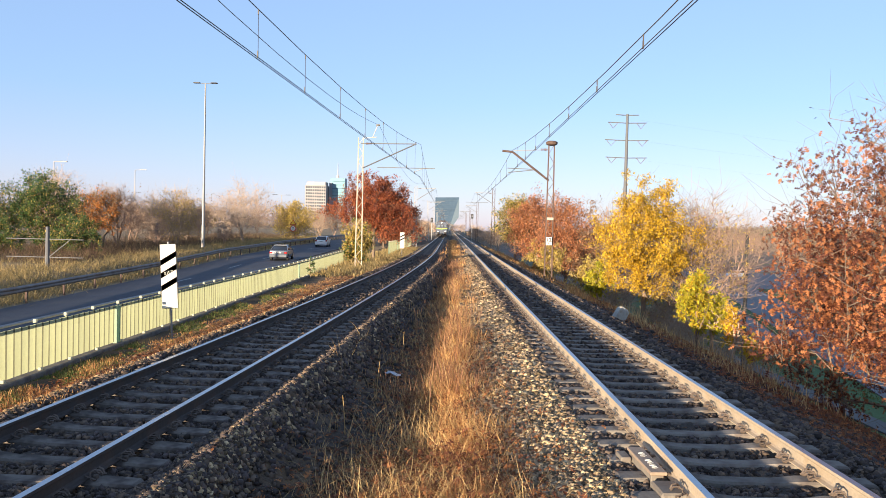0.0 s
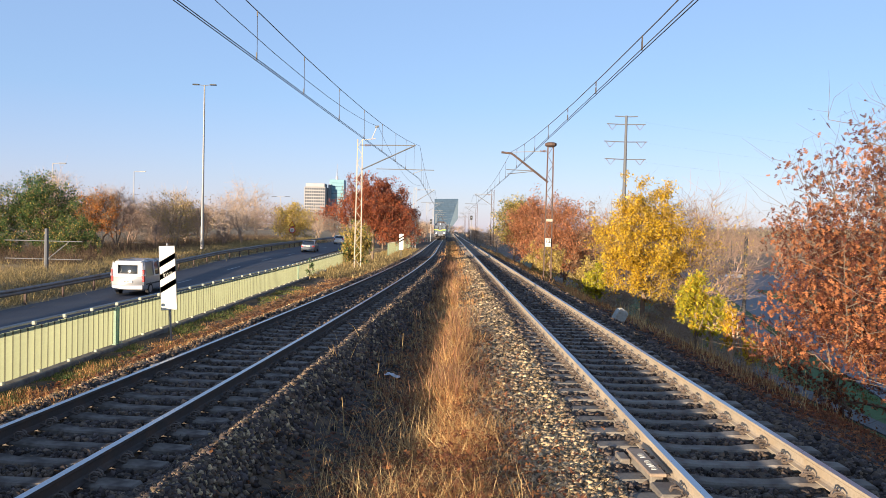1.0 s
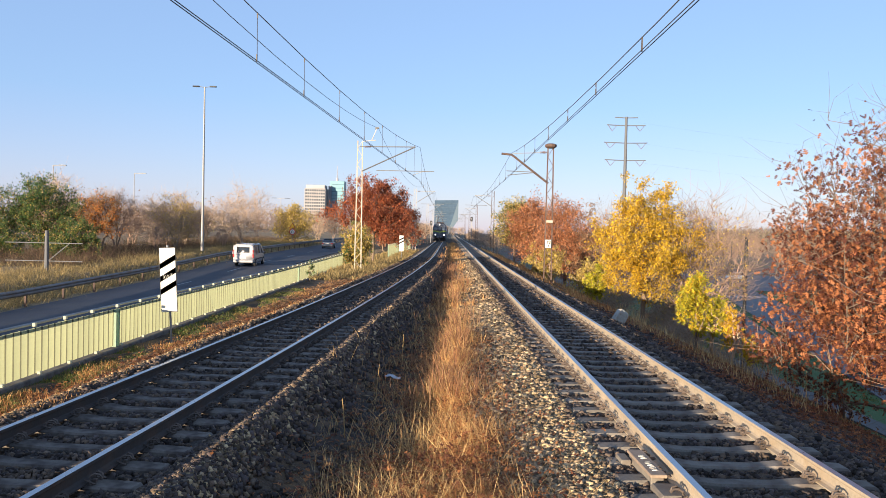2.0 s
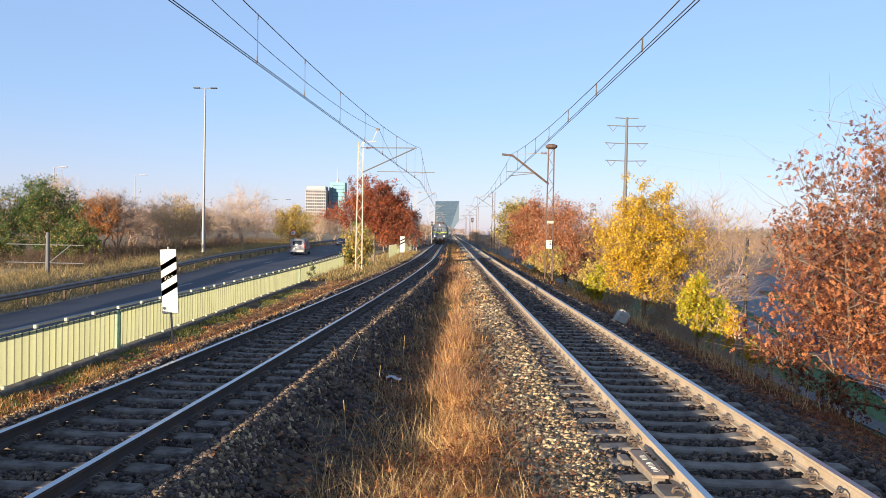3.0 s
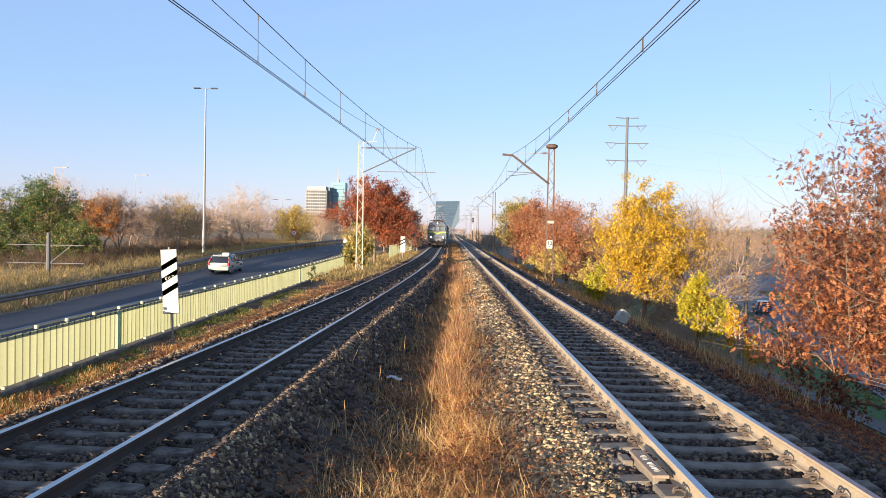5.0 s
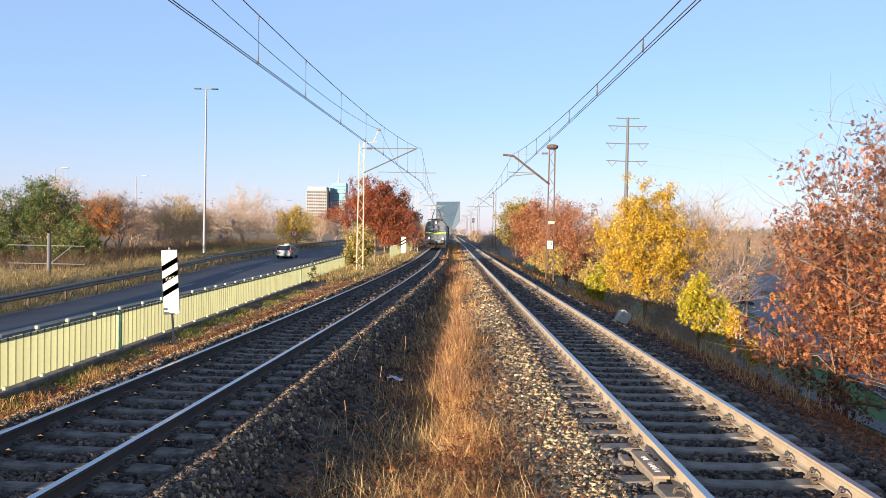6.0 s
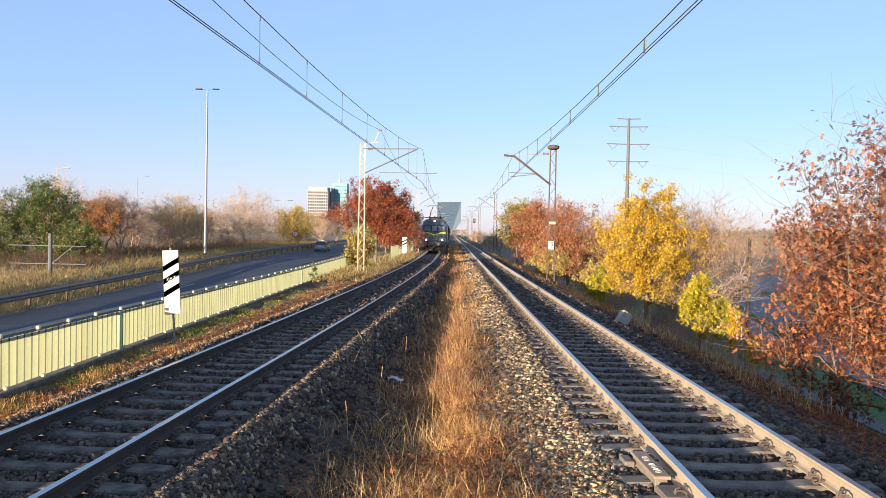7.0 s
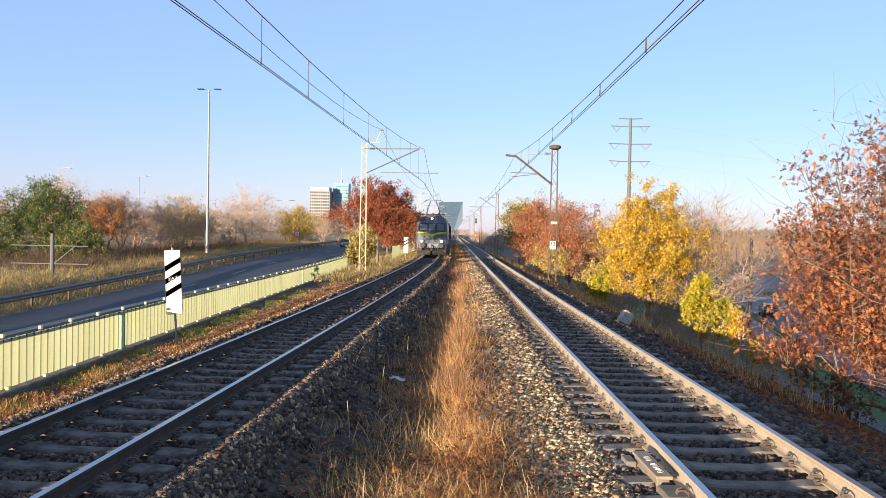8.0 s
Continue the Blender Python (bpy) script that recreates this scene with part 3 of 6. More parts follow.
rod(bm, [(-0.85, 0, 5.62), (-2.4, 0, 5.66)], 0.025, 6)
rod(bm, [(-0.85, 0, 5.6), (-2.35, 0, 5.42)], 0.025, 6)
part("steady_arm", bm, M_GALV, MAST_R)
bm = bmesh.new()
for k in range(5):
    rod(bm, [(-0.25 - k * 0.07, 0, 6.72), (-0.28 - k * 0.07, 0, 6.72)], 0.07, 8)
part("insulator", bm, M_PORCELAIN, MAST_R)
bm = bmesh.new()
rod(bm, [(0, 0, 6.95), (0, 0, 7.02), (0, 0, 7.14), (0, 0, 7.2)], [0.2, 0.32, 0.33, 0.2], 10)
part("mast_cap", bm, M_MASTRUST, MAST_R, "dark rusty cap")
bm = bmesh.new()
box(bm, (-0.2, -0.03, 1.42), (0.2, 0.0, 1.98), 0.01)
plate = part("plate", bm, M_WHITE, MAST_R, "white marker plate with black numerals")
plate.matrix_basis = pose(-0.02, -0.12, 0.34) @ Matrix.Diagonal((0.8, 1, 0.8, 1))
bm = bmesh.new()
box(bm, (-0.18, -0.02, 2.85), (0.18, 0.0, 3.0), 0.01)
part("small_plate", bm, M_MASTPALE, MAST_R).location = (0.02, -0.13, 0)

for y, xl, xr in ((104, -4.7, 5.6), (160, -4.6, 5.5), (215, -4.6, 5.5), (270, -4.6, 5.5)):
    m = lattice_mast("catenary_mast", xl, y, 7.9, M_GALV, "grey steel lattice catenary mast farther along the line")
    cantilever(m, 1, 2.7, 7.6, 6.0, 5.75, M_GALV)
    m = lattice_mast("catenary_mast", xr, y - 4, 7.6, M_MASTRUST, "brown lattice catenary mast farther along the line")
    cantilever(m, -1, 2.4, 7.0, 5.6, 5.6, M_GALV)


def wire(name, pts, r, label):
    bm = bmesh.new()
    rod(bm, pts, r, 5)
    return tagged(part(name, bm, M_WIRE), label, "overhead wire", "overhead wires")


def span(a, b, sag, n=14):
    """Points of a hanging wire."""
    a, b = Vector(a), Vector(b)
    return [a.lerp(b, k / n) - Vector((0, 0, sag * 4 * (k / n) * (1 - k / n))) for k in range(n + 1)]


def overhead(name, posts, contact_z, sag, drops, label):
    """Messenger, two contact wires and droppers, from support to support: (y, x of the contact wire, height of the messenger)."""
    mess, con = [], []
    for (y0, x0, z0), (y1, x1, z1) in zip(posts, posts[1:]):
        mess += span((x0, y0, z0), (x1, y1, z1), sag)[(1 if mess else 0):]
        con += span((x0, y0, contact_z), (x1, y1, contact_z), 0.02)[(1 if con else 0):]
    thing = tagged(empty(name), label, "overhead line", "overhead lines")
    bm = bmesh.new()
    rod(bm, mess, 0.010, 5)
    part("messenger_wire", bm, M_WIRE, thing)
    for dx in (-0.03, 0.03):
        bm = bmesh.new()
        rod(bm, [p + Vector((dx, 0, 0)) for p in con], 0.0085, 5)
        part("contact_wire", bm, M_WIRE, thing)
    my, mx, mz = [np.array([p[i] for p in mess]) for i in (1, 0, 2)]
    for y in drops:
        bm = bmesh.new()
        zt = float(np.interp(y, my, mz))
        x = float(np.interp(y, my, mx))
        rod(bm, [(x, y, zt), (x + 0.01, y, contact_z)], 0.006, 4)
        rod(bm, [(x, y, contact_z - 0.02), (x, y, contact_z + 0.12)], 0.016, 5)
        rod(bm, [(x, y, zt - 0.1), (x, y, zt + 0.01)], 0.014, 5)
        part("dropper", bm, M_WIRE, thing)
    return thing


overhead("overhead_line", [(-12, -5.25, 7.6), (49.5, -2.0, 7.6), (104, -2.0, 7.5), (160, -1.8, 7.5), (215, -2.1, 7.5), (270, -1.9, 7.5), (330, -1.95, 7.5)], 5.5, 1.2,
         [15.0, 18.8, 23.2, 27.8, 32.4, 37, 41.5, 46, 53, 58, 63, 68, 74, 80, 86, 92, 98], "double contact wire over the curved track")
overhead("overhead_line", [(-18, 3.17, 6.62), (42.4, 3.3, 6.62), (100, 3.1, 6.9), (156, 3.0, 6.9), (211, 3.1, 6.9), (266, 3.0, 6.9), (330, 3.0, 6.9)], 5.45, 0.95,
         [9.0, 13.3, 17.5, 21.7, 26, 30.2, 34.4, 38.5, 46, 51, 56, 61, 66, 72, 78, 84, 90], "double contact wire over the straight track")
wire("feeder_wire", span((-6.2, -12, 8.78), (-4.7, 49.5, 8.78), 1.4) + span((-4.7, 49.5, 8.78), (-3.4, 104, 8.5), 1.6)[1:], 0.010, "single feeder wire beside the curved track")

# ---------- distance boards and signs ----------
def distance_board(x, y, foot, z0, z1, w, stripes, label, lean=0):
    thing = tagged(empty("distance_board", x, y, foot), label, "railway sign", "signal distance boards")
    bm = bmesh.new()
    rod(bm, [(0, 0.03, -0.3), (0, 0.03, z1 - foot + 0.06)], 0.025, 8)
    part("post", bm, M_GALV, thing)
    bm = bmesh.new()
    box(bm, (-w / 2, -0.012, z0 - foot), (w / 2, 0.012, z1 - foot), 0.006)
    thing.matrix_basis = pose(x, y, foot, 0, lean, 0)
    bm_rim = bmesh.new()
    box(bm_rim, (-w / 2 - 0.009, -0.007, z0 - foot - 0.009), (w / 2 + 0.009, 0.007, z1 - foot + 0.009), 0.003)
    part("rim", bm_rim, M_BLACK, thing, "dark sheet-metal rim")
    part("board", bm, M_WHITE, thing, "white painted sheet-metal board")
    h = z1 - z0
    for k in range(stripes):
        zc = z1 - foot - h * (0.22 + 0.20 * k)
        bm = bmesh.new()
        s = 0.064 * h / 1.45
        vs = [bm.verts.new(p) for p in ((-w / 2, -0.016, zc - 0.28 * w - s), (w / 2, -0.016, zc + 0.28 * w - s), (w / 2, -0.016, zc + 0.28 * w + s), (-w / 2, -0.016, zc - 0.28 * w + s))]
        f = bm.faces.new(vs)
        bmesh.ops.solidify(bm, geom=[f], thickness=0.003)
        part("stripe", bm, M_BLACK, thing, "black slanting stripe")
    return thing


BOARD = distance_board(-6.31, 17.49, -0.45, 0.28, 1.74, 0.36, 3, "white distance board with three black slanting stripes", -3.2)
distance_board(-4.5, 73, -0.5, 0.25, 1.75, 0.42, 2, "white distance board with two black slanting stripes")


def street_lamp(x, y, foot, top, arms, r0, r1, label, material=M_GALV, reach=1.2):
    thing = tagged(empty("street_lamp", x, y, foot), label, "street lamp", "street lamps")
    h = top - foot
    bm = bmesh.new()
    rod(bm, [(0, 0, -0.3), (0, 0, h * 0.12), (0, 0, h * 0.121), (0, 0, h)], [r0, r0, r0 * 0.82, r1], 10)
    part("pole", bm, material, thing)
    for s in arms:
        bm = bmesh.new()
        rod(bm, [(0, 0, h - 0.05), (s * reach * 0.5, 0, h + 0.02)], 0.035, 6)
        part("arm", bm, material, thing)
        bm = bmesh.new()
        box(bm, (min(s * reach * 0.45, s * reach), -0.16, h - 0.02), (max(s * reach * 0.45, s * reach), 0.16, h + 0.09), 0.03)
        part("lamp_head", bm, M_BLACK if len(arms) > 1 else M_GALV, thing, "flat luminaire")
    return thing


street_lamp(-25.1, 78, 0.0, 16.3, (-1, 1), 0.16, 0.07, "tall grey steel street lamp with two flat heads")

# ---------- trees and shrubs ----------
def tubes(p0, p1, r0, r1, n=5):
    """Many separate tapered tubes as vertices and quads."""
    p0, p1, r0, r1 = (np.asarray(a, float) for a in (p0, p1, r0, r1))
    d = p1 - p0
    d /= np.maximum(np.linalg.norm(d, axis=1, keepdims=True), 1e-6)
    ref = np.where(np.abs(d[:, 2:3]) > 0.9, [[1.0, 0, 0]], [[0, 0, 1.0]])
    s = np.cross(d, ref)
    s /= np.linalg.norm(s, axis=1, keepdims=True)
    u = np.cross(s, d)
    a = np.arange(n) * 2 * math.pi / n
    ring = s[:, None] * np.cos(a)[None, :, None] + u[:, None] * np.sin(a)[None, :, None]
    v = np.concatenate([p0[:, None] + ring * r0[:, None, None], p1[:, None] + ring * r1[:, None, None]], 1)
    k = np.arange(n)
    f = np.stack([k, (k + 1) % n, (k + 1) % n + n, k + n], 1)
    return v.reshape(-1, 3), (f[None] + (np.arange(len(p0)) * 2 * n)[:, None, None]).reshape(-1, 4)


LEAF_V = np.array([(0, 0, 0), (0, 0.36, 0.03), (0, 0.64, 0.02), (0, 1.05, -0.1), (0.36, 0.30, 0.08), (0.44, 0.66, 0.05), (0.24, 0.98, -0.02), (-0.36, 0.30, 0.08), (-0.44, 0.66, 0.05), (-0.24, 0.98, -0.02)])
LEAF_F = np.array([(0, 4, 1), (1, 5, 2), (2, 6, 3), (0, 1, 7), (1, 2, 8), (2, 3, 9)])


def grow(gen, height, crown_lo, radius, targets, squash=1.0, trunks=1, lean=(0, 0), shape=1.0, gap=0.0):
    """A skeleton that reaches from trunk nodes to random points of an uneven crown. Returns nodes, parents and the tips."""
    nodes, parent = [], []
    for k in range(trunks):
        a = gen.uniform(0, 2 * math.pi)
        out = 0.0 if trunks == 1 else gen.uniform(0.25, 0.6) * radius
        last = -1
        steps = 7
        for i in range(steps):
            t = i / (steps - 1)
            top = height * (0.72 if trunks == 1 else gen.uniform(0.5, 0.75))
            p = (math.cos(a) * out * t + lean[0] * t + gen.normal(0, 0.02) * height * t, math.sin(a) * out * t + lean[1] * t + gen.normal(0, 0.02) * height * t, top * t)
            nodes.append(p)
            parent.append(last)
            last = len(nodes) - 1
    mid, half = (height + crown_lo) / 2, (height - crown_lo) / 2
    ph = gen.uniform(0, 6.28, 8)
    pts = []
    while len(pts) < targets:
        d = gen.normal(0, 1, 3)
        d /= np.linalg.norm(d)
        r = gen.uniform(0.15, 1) ** 0.42
        az, el = math.atan2(d[1], d[0]), d[2]
        lump = 1 + 0.16 * math.sin(3 * az + ph[0] + 2 * el) + 0.13 * math.sin(5 * az + ph[1] - 4 * el) + 0.12 * math.sin(6 * el + ph[2]) + 0.1 * gen.normal()
        w = 1.0 - (0.35 * max(el, 0) ** 1.5) * shape
        p = np.array([d[0] * radius * lump * w * r + lean[0], d[1] * radius * squash * lump * w * r + lean[1], mid + d[2] * half * lump * r])
        if p[2] > crown_lo * 0.8 and not (gap and math.sin(p[0] * 2.1 + ph[3]) * math.sin(p[2] * 2.3 + ph[4]) * math.sin(p[1] * 1.9 + ph[5]) > 1 - gap):
            pts.append(p)
    pts = sorted(pts, key=lambda p: float(np.hypot(p[0] - lean[0], p[1] - lean[1])) + 0.35 * abs(p[2] - mid))
    tips = []
    for p in pts:
        arr = np.array(nodes)
        d = np.linalg.norm(arr - p, axis=1) + np.where(arr[:, 2] > p[2] - 0.1, 0.5, 0) * radius * 0.5 + (arr[:, 2] < crown_lo * 0.6) * radius
        j = int(np.argmin(d))
        a = arr[j]
        n = max(2, int(np.linalg.norm(p - a) / (0.16 * radius)))
        n = min(n, 5)
        for i in range(1, n + 1):
            t = i / n
            q = a + (p - a) * t + gen.normal(0, 0.035 * radius, 3) * (t < 1)
            q[2] += 0.06 * radius * math.sin(math.pi * t)
            nodes.append(tuple(q))
            parent.append(j)
            j = len(nodes) - 1
        tips.append(j)
    return np.array(nodes), np.array(parent), np.array(tips)


def plant(name, seed, x, y, z, height, crown_lo, radius, targets, leaves, leaf, leaf_m, wood_m, label, category, group, trunk_r=None, squash=1.0, trunks=1, lean=(0, 0), spread_r=0.16, twigs=0, tip_r=0.006, shape=1.0, twig_len=0.16, gap=0.0, leaf2=None, droop=0.2, top_thin=0.0):
    """A tree or shrub: trunk with limbs, twigs, and single leaves round the limbs' ends."""
    gen = np.random.default_rng(seed)
    thing = tagged(empty(name, x, y, z), label, category, group)
    nodes, parent, tips = grow(gen, height, crown_lo, radius, targets, squash, trunks, lean, shape, gap)
    load = np.zeros(len(nodes))
    load[tips] = 1
    for i in range(len(nodes) - 1, -1, -1):
        if parent[i] >= 0:
            load[parent[i]] += load[i]
    trunk_r = trunk_r or height * 0.018
    rad = np.maximum(tip_r, trunk_r * (load / max(load.max(), 1)) ** 0.5)
    has = parent >= 0
    p0, p1 = nodes[parent[has]], nodes[has]
    r1 = rad[has]
    r0 = np.minimum(rad[parent[has]], r1 * 1.5 + 0.004)
    p0 = p0.copy()
    p0[:, 2] = np.where(p0[:, 2] <= 0.01, -0.4, p0[:, 2])
    v, f = tubes(p0, p1, r0, r1, 6)
    raw_mesh("trunk", v, f, wood_m, thing, smooth=True)
    # fine twigs
    if twigs:
        k = gen.integers(0, len(tips), twigs)
        back = gen.random(twigs)
        a = nodes[tips[k]] * (1 - back[:, None] * 0.5) + nodes[parent[tips[k]]] * back[:, None] * 0.5
        d = gen.normal(0, 1, (twigs, 3))
        d[:, 2] = np.abs(d[:, 2]) * 0.7
        out = a - np.array([lean[0], lean[1], height * 0.4])
        d = d / np.linalg.norm(d, axis=1, keepdims=True) + 0.4 * out / np.maximum(np.linalg.norm(out, axis=1, keepdims=True), 0.1)
        ln = gen.uniform(0.5, 1.5, twigs) * twig_len * radius
        b = a + d * ln[:, None] * 0.6
        c = b + (d + gen.normal(0, 0.65, (twigs, 3))) * ln[:, None] * 0.5
        tr = np.full(twigs, tip_r * 0.8)
        v1, f1 = tubes(a, b, tr, tr * 0.75, 3)
        v2, f2 = tubes(b, c, tr * 0.75, tr * 0.4, 3)
        tagged(raw_mesh("twig_mass", np.concatenate([v1, v2]), np.concatenate([f1, f2 + len(v1)]), wood_m, thing), kind="stuff")
    for count, size, m in ((leaves, leaf, leaf_m),) + ((leaf2,) if leaf2 else ()):
        if count:
            k = gen.integers(0, len(tips), count)
            dens = gen.random(len(tips)) ** 0.7
            k = np.where(gen.random(count) < dens[k], k, gen.integers(0, len(tips), count))
            back = gen.random(count) ** 1.5
            a = nodes[tips[k]] * (1 - back[:, None]) + nodes[parent[tips[k]]] * back[:, None]
            a = a + gen.normal(0, spread_r * radius, (count, 3)) * 0.6
            stay = gen.random(count) > top_thin * np.clip(a[:, 2] / height, 0, 1) ** 1.6
            a = a[stay]
            count = len(a)
            v, f = spread(LEAF_V, LEAF_F, a - [0, 0, size * droop], turns(count, 1.3, gen), size * gen.uniform(0.7, 1.45, count))
            raw_mesh("foliage", v, f, m, thing)
    return thing


def gz(x, y):
    return float(ground_z(x, y))


# the large ones first
plant("oak_tree", 11, -6.2, 63, gz(-6.2, 63), 6.7, 2.2, 3.5, 420, 24000, 0.125, M_LEAF_RED, M_BARK, "oak tree with dense dark red autumn leaves", "tree", "oaks", twigs=700, gap=0.6, spread_r=0.085)
plant("oak_tree", 23, 11.0, 17.0, gz(11.0, 17) , 8.6, 1.35, 4.2, 900, 64000, 0.105, M_LEAF_RUST, M_BARK, "oak tree with rust-brown autumn leaves on the embankment slope", "tree", "oaks", twigs=1500, spread_r=0.085, tip_r=0.006, gap=0.3, top_thin=0.95)
plant("maple_tree", 31, 10.2, 40, gz(9.35, 40), 6.9, 1.3, 2.6, 460, 25000, 0.10, M_LEAF_YELLOW, M_BARK, "maple tree with bright yellow autumn leaves", "tree", "", twigs=500, leaf2=(3500, 0.12, M_LEAF_OLIVE), gap=0.6, spread_r=0.09, shape=0.4)
plant("bare_tree", 37, 13.2, 41, gz(13.2, 41), 8.8, 1.6, 2.8, 300, 3000, 0.10, M_LEAF_OLIVE, M_TWIGDARK, "half-bare pale tree with a few olive leaves", "tree", "", twigs=2600, twig_len=0.3, tip_r=0.010)
plant("shrub", 41, 7.75, 24, gz(7.75, 24), 2.35, 0.7, 0.62, 70, 1900, 0.095, M_LEAF_LIME, M_BARK, "lime-yellow leafy shrub on the slope", "shrub", "shrubs", trunks=4, gap=0.55, leaf2=(500, 0.1, M_LEAF_YELLOW), spread_r=0.2)

def at_px(px, y):
    """x on the sight line that leaves the eye px steps to the right of straight ahead, at the distance y."""
    return y * (px / 1360.0)


# shrubs and trees along the far side of the road: bearing, distance, height of the top over the eye line, width, kind
def bare(seed, x, y, h, r, leaves=500, leaf_m=M_LEAF_BROWN, wood=M_TWIG, label="bare brown shrub with many fine twigs", trunks=4, name="bare_shrub", category="shrub"):
    z = gz(x, y)
    return plant(name, seed, x, y, z, h, h * 0.18, r, 240, leaves, 0.13, leaf_m, wood, label, category, "roadside shrubs", trunks=trunks, twigs=1200, twig_len=0.24, tip_r=0.014, trunk_r=0.08, shape=0.6)


plant("locust_tree", 51, -40.2, 75, gz(-40.2, 75), 7.4, 0.3, 4.3, 320, 21000, 0.15, M_LEAF_GREEN, M_BARK, "leafy dark green and olive locust tree", "tree", "roadside trees", twigs=700, leaf2=(2500, 0.14, M_LEAF_OLIVE), trunks=3, gap=0.55, spread_r=0.1)
LOW_GREEN = plant("locust_shrub", 59, -33.6, 69, gz(-33.6, 69), 3.6, 0.1, 2.3, 180, 7000, 0.13, M_LEAF_GREEN, M_BARK, "low dark green shrub at the foot of the orange tree", "shrub", "roadside shrubs", trunks=4, gap=0.4, twigs=300, leaf2=(1500, 0.13, M_LEAF_OLIVE), spread_r=0.1)
copy_thing(LOW_GREEN, pose(-39.5, 67, gz(-39.5, 67), 0, 0, 130) @ Matrix.Scale(0.85, 4))
plant("olive_shrub", 52, -46.0, 72, gz(-46, 72), 6.2, 0.3, 3.0, 200, 7500, 0.13, M_LEAF_OLIVE, M_TWIG, "olive-yellow leafy shrub beside the locust tree", "shrub", "roadside shrubs", trunks=3, twigs=600)
plant("orange_tree", 53, -34.2, 75, gz(-34.2, 75), 5.9, 1.8, 2.2, 220, 5000, 0.15, M_LEAF_ORANGE, M_BARK, "small tree with orange autumn leaves", "tree", "roadside trees", twigs=1500, twig_len=0.3, trunks=2, gap=0.4, spread_r=0.11)
bare(54, -44.0, 86, 8.6, 2.6, 200, label="tall bare tree with thin upright branches", trunks=1, name="bare_tree", category="tree")
B1 = bare(55, -36.5, 84, 6.2, 2.6, 250, wood=M_TWIGDARK)
B2 = bare(56, -31.0, 87, 6.4, 3.0, 2200, M_LEAF_OLIVE, label="brown shrub with dull golden leaves")
B3 = bare(57, -28.5, 106, 7.6, 4.2, 250, label="large rounded bare shrub", trunks=5)
B4 = plant("golden_shrub", 58, -25.6, 127, gz(-25.6, 127), 6.2, 0.4, 3.6, 220, 6500, 0.22, M_LEAF_OLIVE, M_TWIG, "rounded golden-olive shrub beside the road", "shrub", "roadside shrubs", trunks=4, twigs=700)
k = 0
for src, px, y, rz, s in ((B1, -640, 92, 70, 0.95), (B1, -560, 96, 190, 0.9), (B3, -520, 104, 50, 0.8), (B2, -470, 104, 120, 0.95), (B1, -440, 100, 20, 0.9), (B3, -395, 118, 140, 0.9),
                          (B1, -340, 150, 260, 1.0), (B1, -285, 168, 10, 1.0), (B3, -235, 150, 77, 0.8), (B1, -205, 165, 140, 1.0), (B1, -700, 76, 33, 0.9),
                          (B3, -610, 128, 200, 1.05), (B1, -505, 134, 99, 1.05), (B2, -430, 142, 200, 1.0), (B3, -370, 155, 300, 1.0), (B1, -300, 165, 60, 1.2), (B1, -745, 90, 222, 1.0), (B3, -700, 118, 12, 1.0), (B1, -520, 82, 12, 0.5), (B1, -400, 92, 45, 0.5),
                          (B1, -655, 79, 15, 0.7), (B1, -570, 90, 100, 0.9), (B3, -535, 95, 140, 0.82), (B1, -500, 97, 320, 0.95), (B2, -468, 102, 260, 1.0), (B1, -230, 160, 20, 1.0)):
    x = at_px(px, y)
    copy_thing(src, pose(x, y, gz(x, y), 0, 0, rz) @ Matrix.Scale(s * 0.86, 4))

# beside the curved track
plant("roadside_shrub", 61, -6.6, 55.5, gz(-6.6, 55.5), 3.2, 0.1, 1.15, 130, 3000, 0.15, M_LEAF_OLIVE, M_TWIG, "olive-green shrub at the end of the noise barrier", "shrub", "shrubs", trunks=4, twigs=600, leaf2=(1500, 0.14, M_LEAF_GREEN))
plant("oak_tree", 62, -5.9, 84, gz(-5.9, 84), 5.6, 0.8, 2.6, 240, 8000, 0.15, M_LEAF_RED, M_BARK, "lower oak tree with dark red leaves by the track", "tree", "oaks", twigs=300)
OAK_BROWN = plant("oak_tree", 63, -8.6, 100, gz(-8.6, 100), 6.5, 1.0, 3.4, 200, 5000, 0.24, M_LEAF_BROWN, M_BARK, "oak tree with brown leaves by the track", "tree", "oaks", twigs=300)
# extra oaks, mostly hidden by the red oak, added to shade the train
for x, y, rz, k in ((-10.0, 113, 50, 1.0), (-10.5, 128, 140, 1.05), (-11.0, 143, 250, 1.1), (-9.5, 158, 20, 1.0)):
    copy_thing(OAK_BROWN, pose(x, y, gz(x, y), 0, 0, rz) @ Matrix.Scale(k, 4))
F1 = bare(64, -8.5, 130, 5.5, 3.0, 900, M_LEAF_BROWN, name="trackside_shrub", label="half-bare brown shrub along the railway")
for x, y, rz, s in ((-8.8, 150, 30, 1.1), (-8, 180, 90, 1.0), (-9, 215, 150, 1.1), (-8, 250, 200, 1.2), (-9, 290, 10, 1.2), (-10, 340, 70, 1.3), (-13, 120, 70, 1.2), (9.5, 150, 100, 1.0), (9, 180, 130, 1.0), (8, 230, 20, 1.1), (9, 280, 70, 1.2), (2, 430, 20, 1.8), (-9, 440, 60, 1.8), (12, 440, 110, 1.8), (-3, 425, 10, 2.2), (6, 428, 210, 2.0), (-14, 400, 33, 1.8), (16, 400, 77, 1.9), (-7, 380, 5, 1.4), (11, 350, 99, 1.4)):
    copy_thing(F1, pose(x, y, gz(x, y) - 0.2, 0, 0, rz) @ Matrix.Scale(s * (0.5 if y > 370 else 0.8 if y > 170 else 1.0), 4))

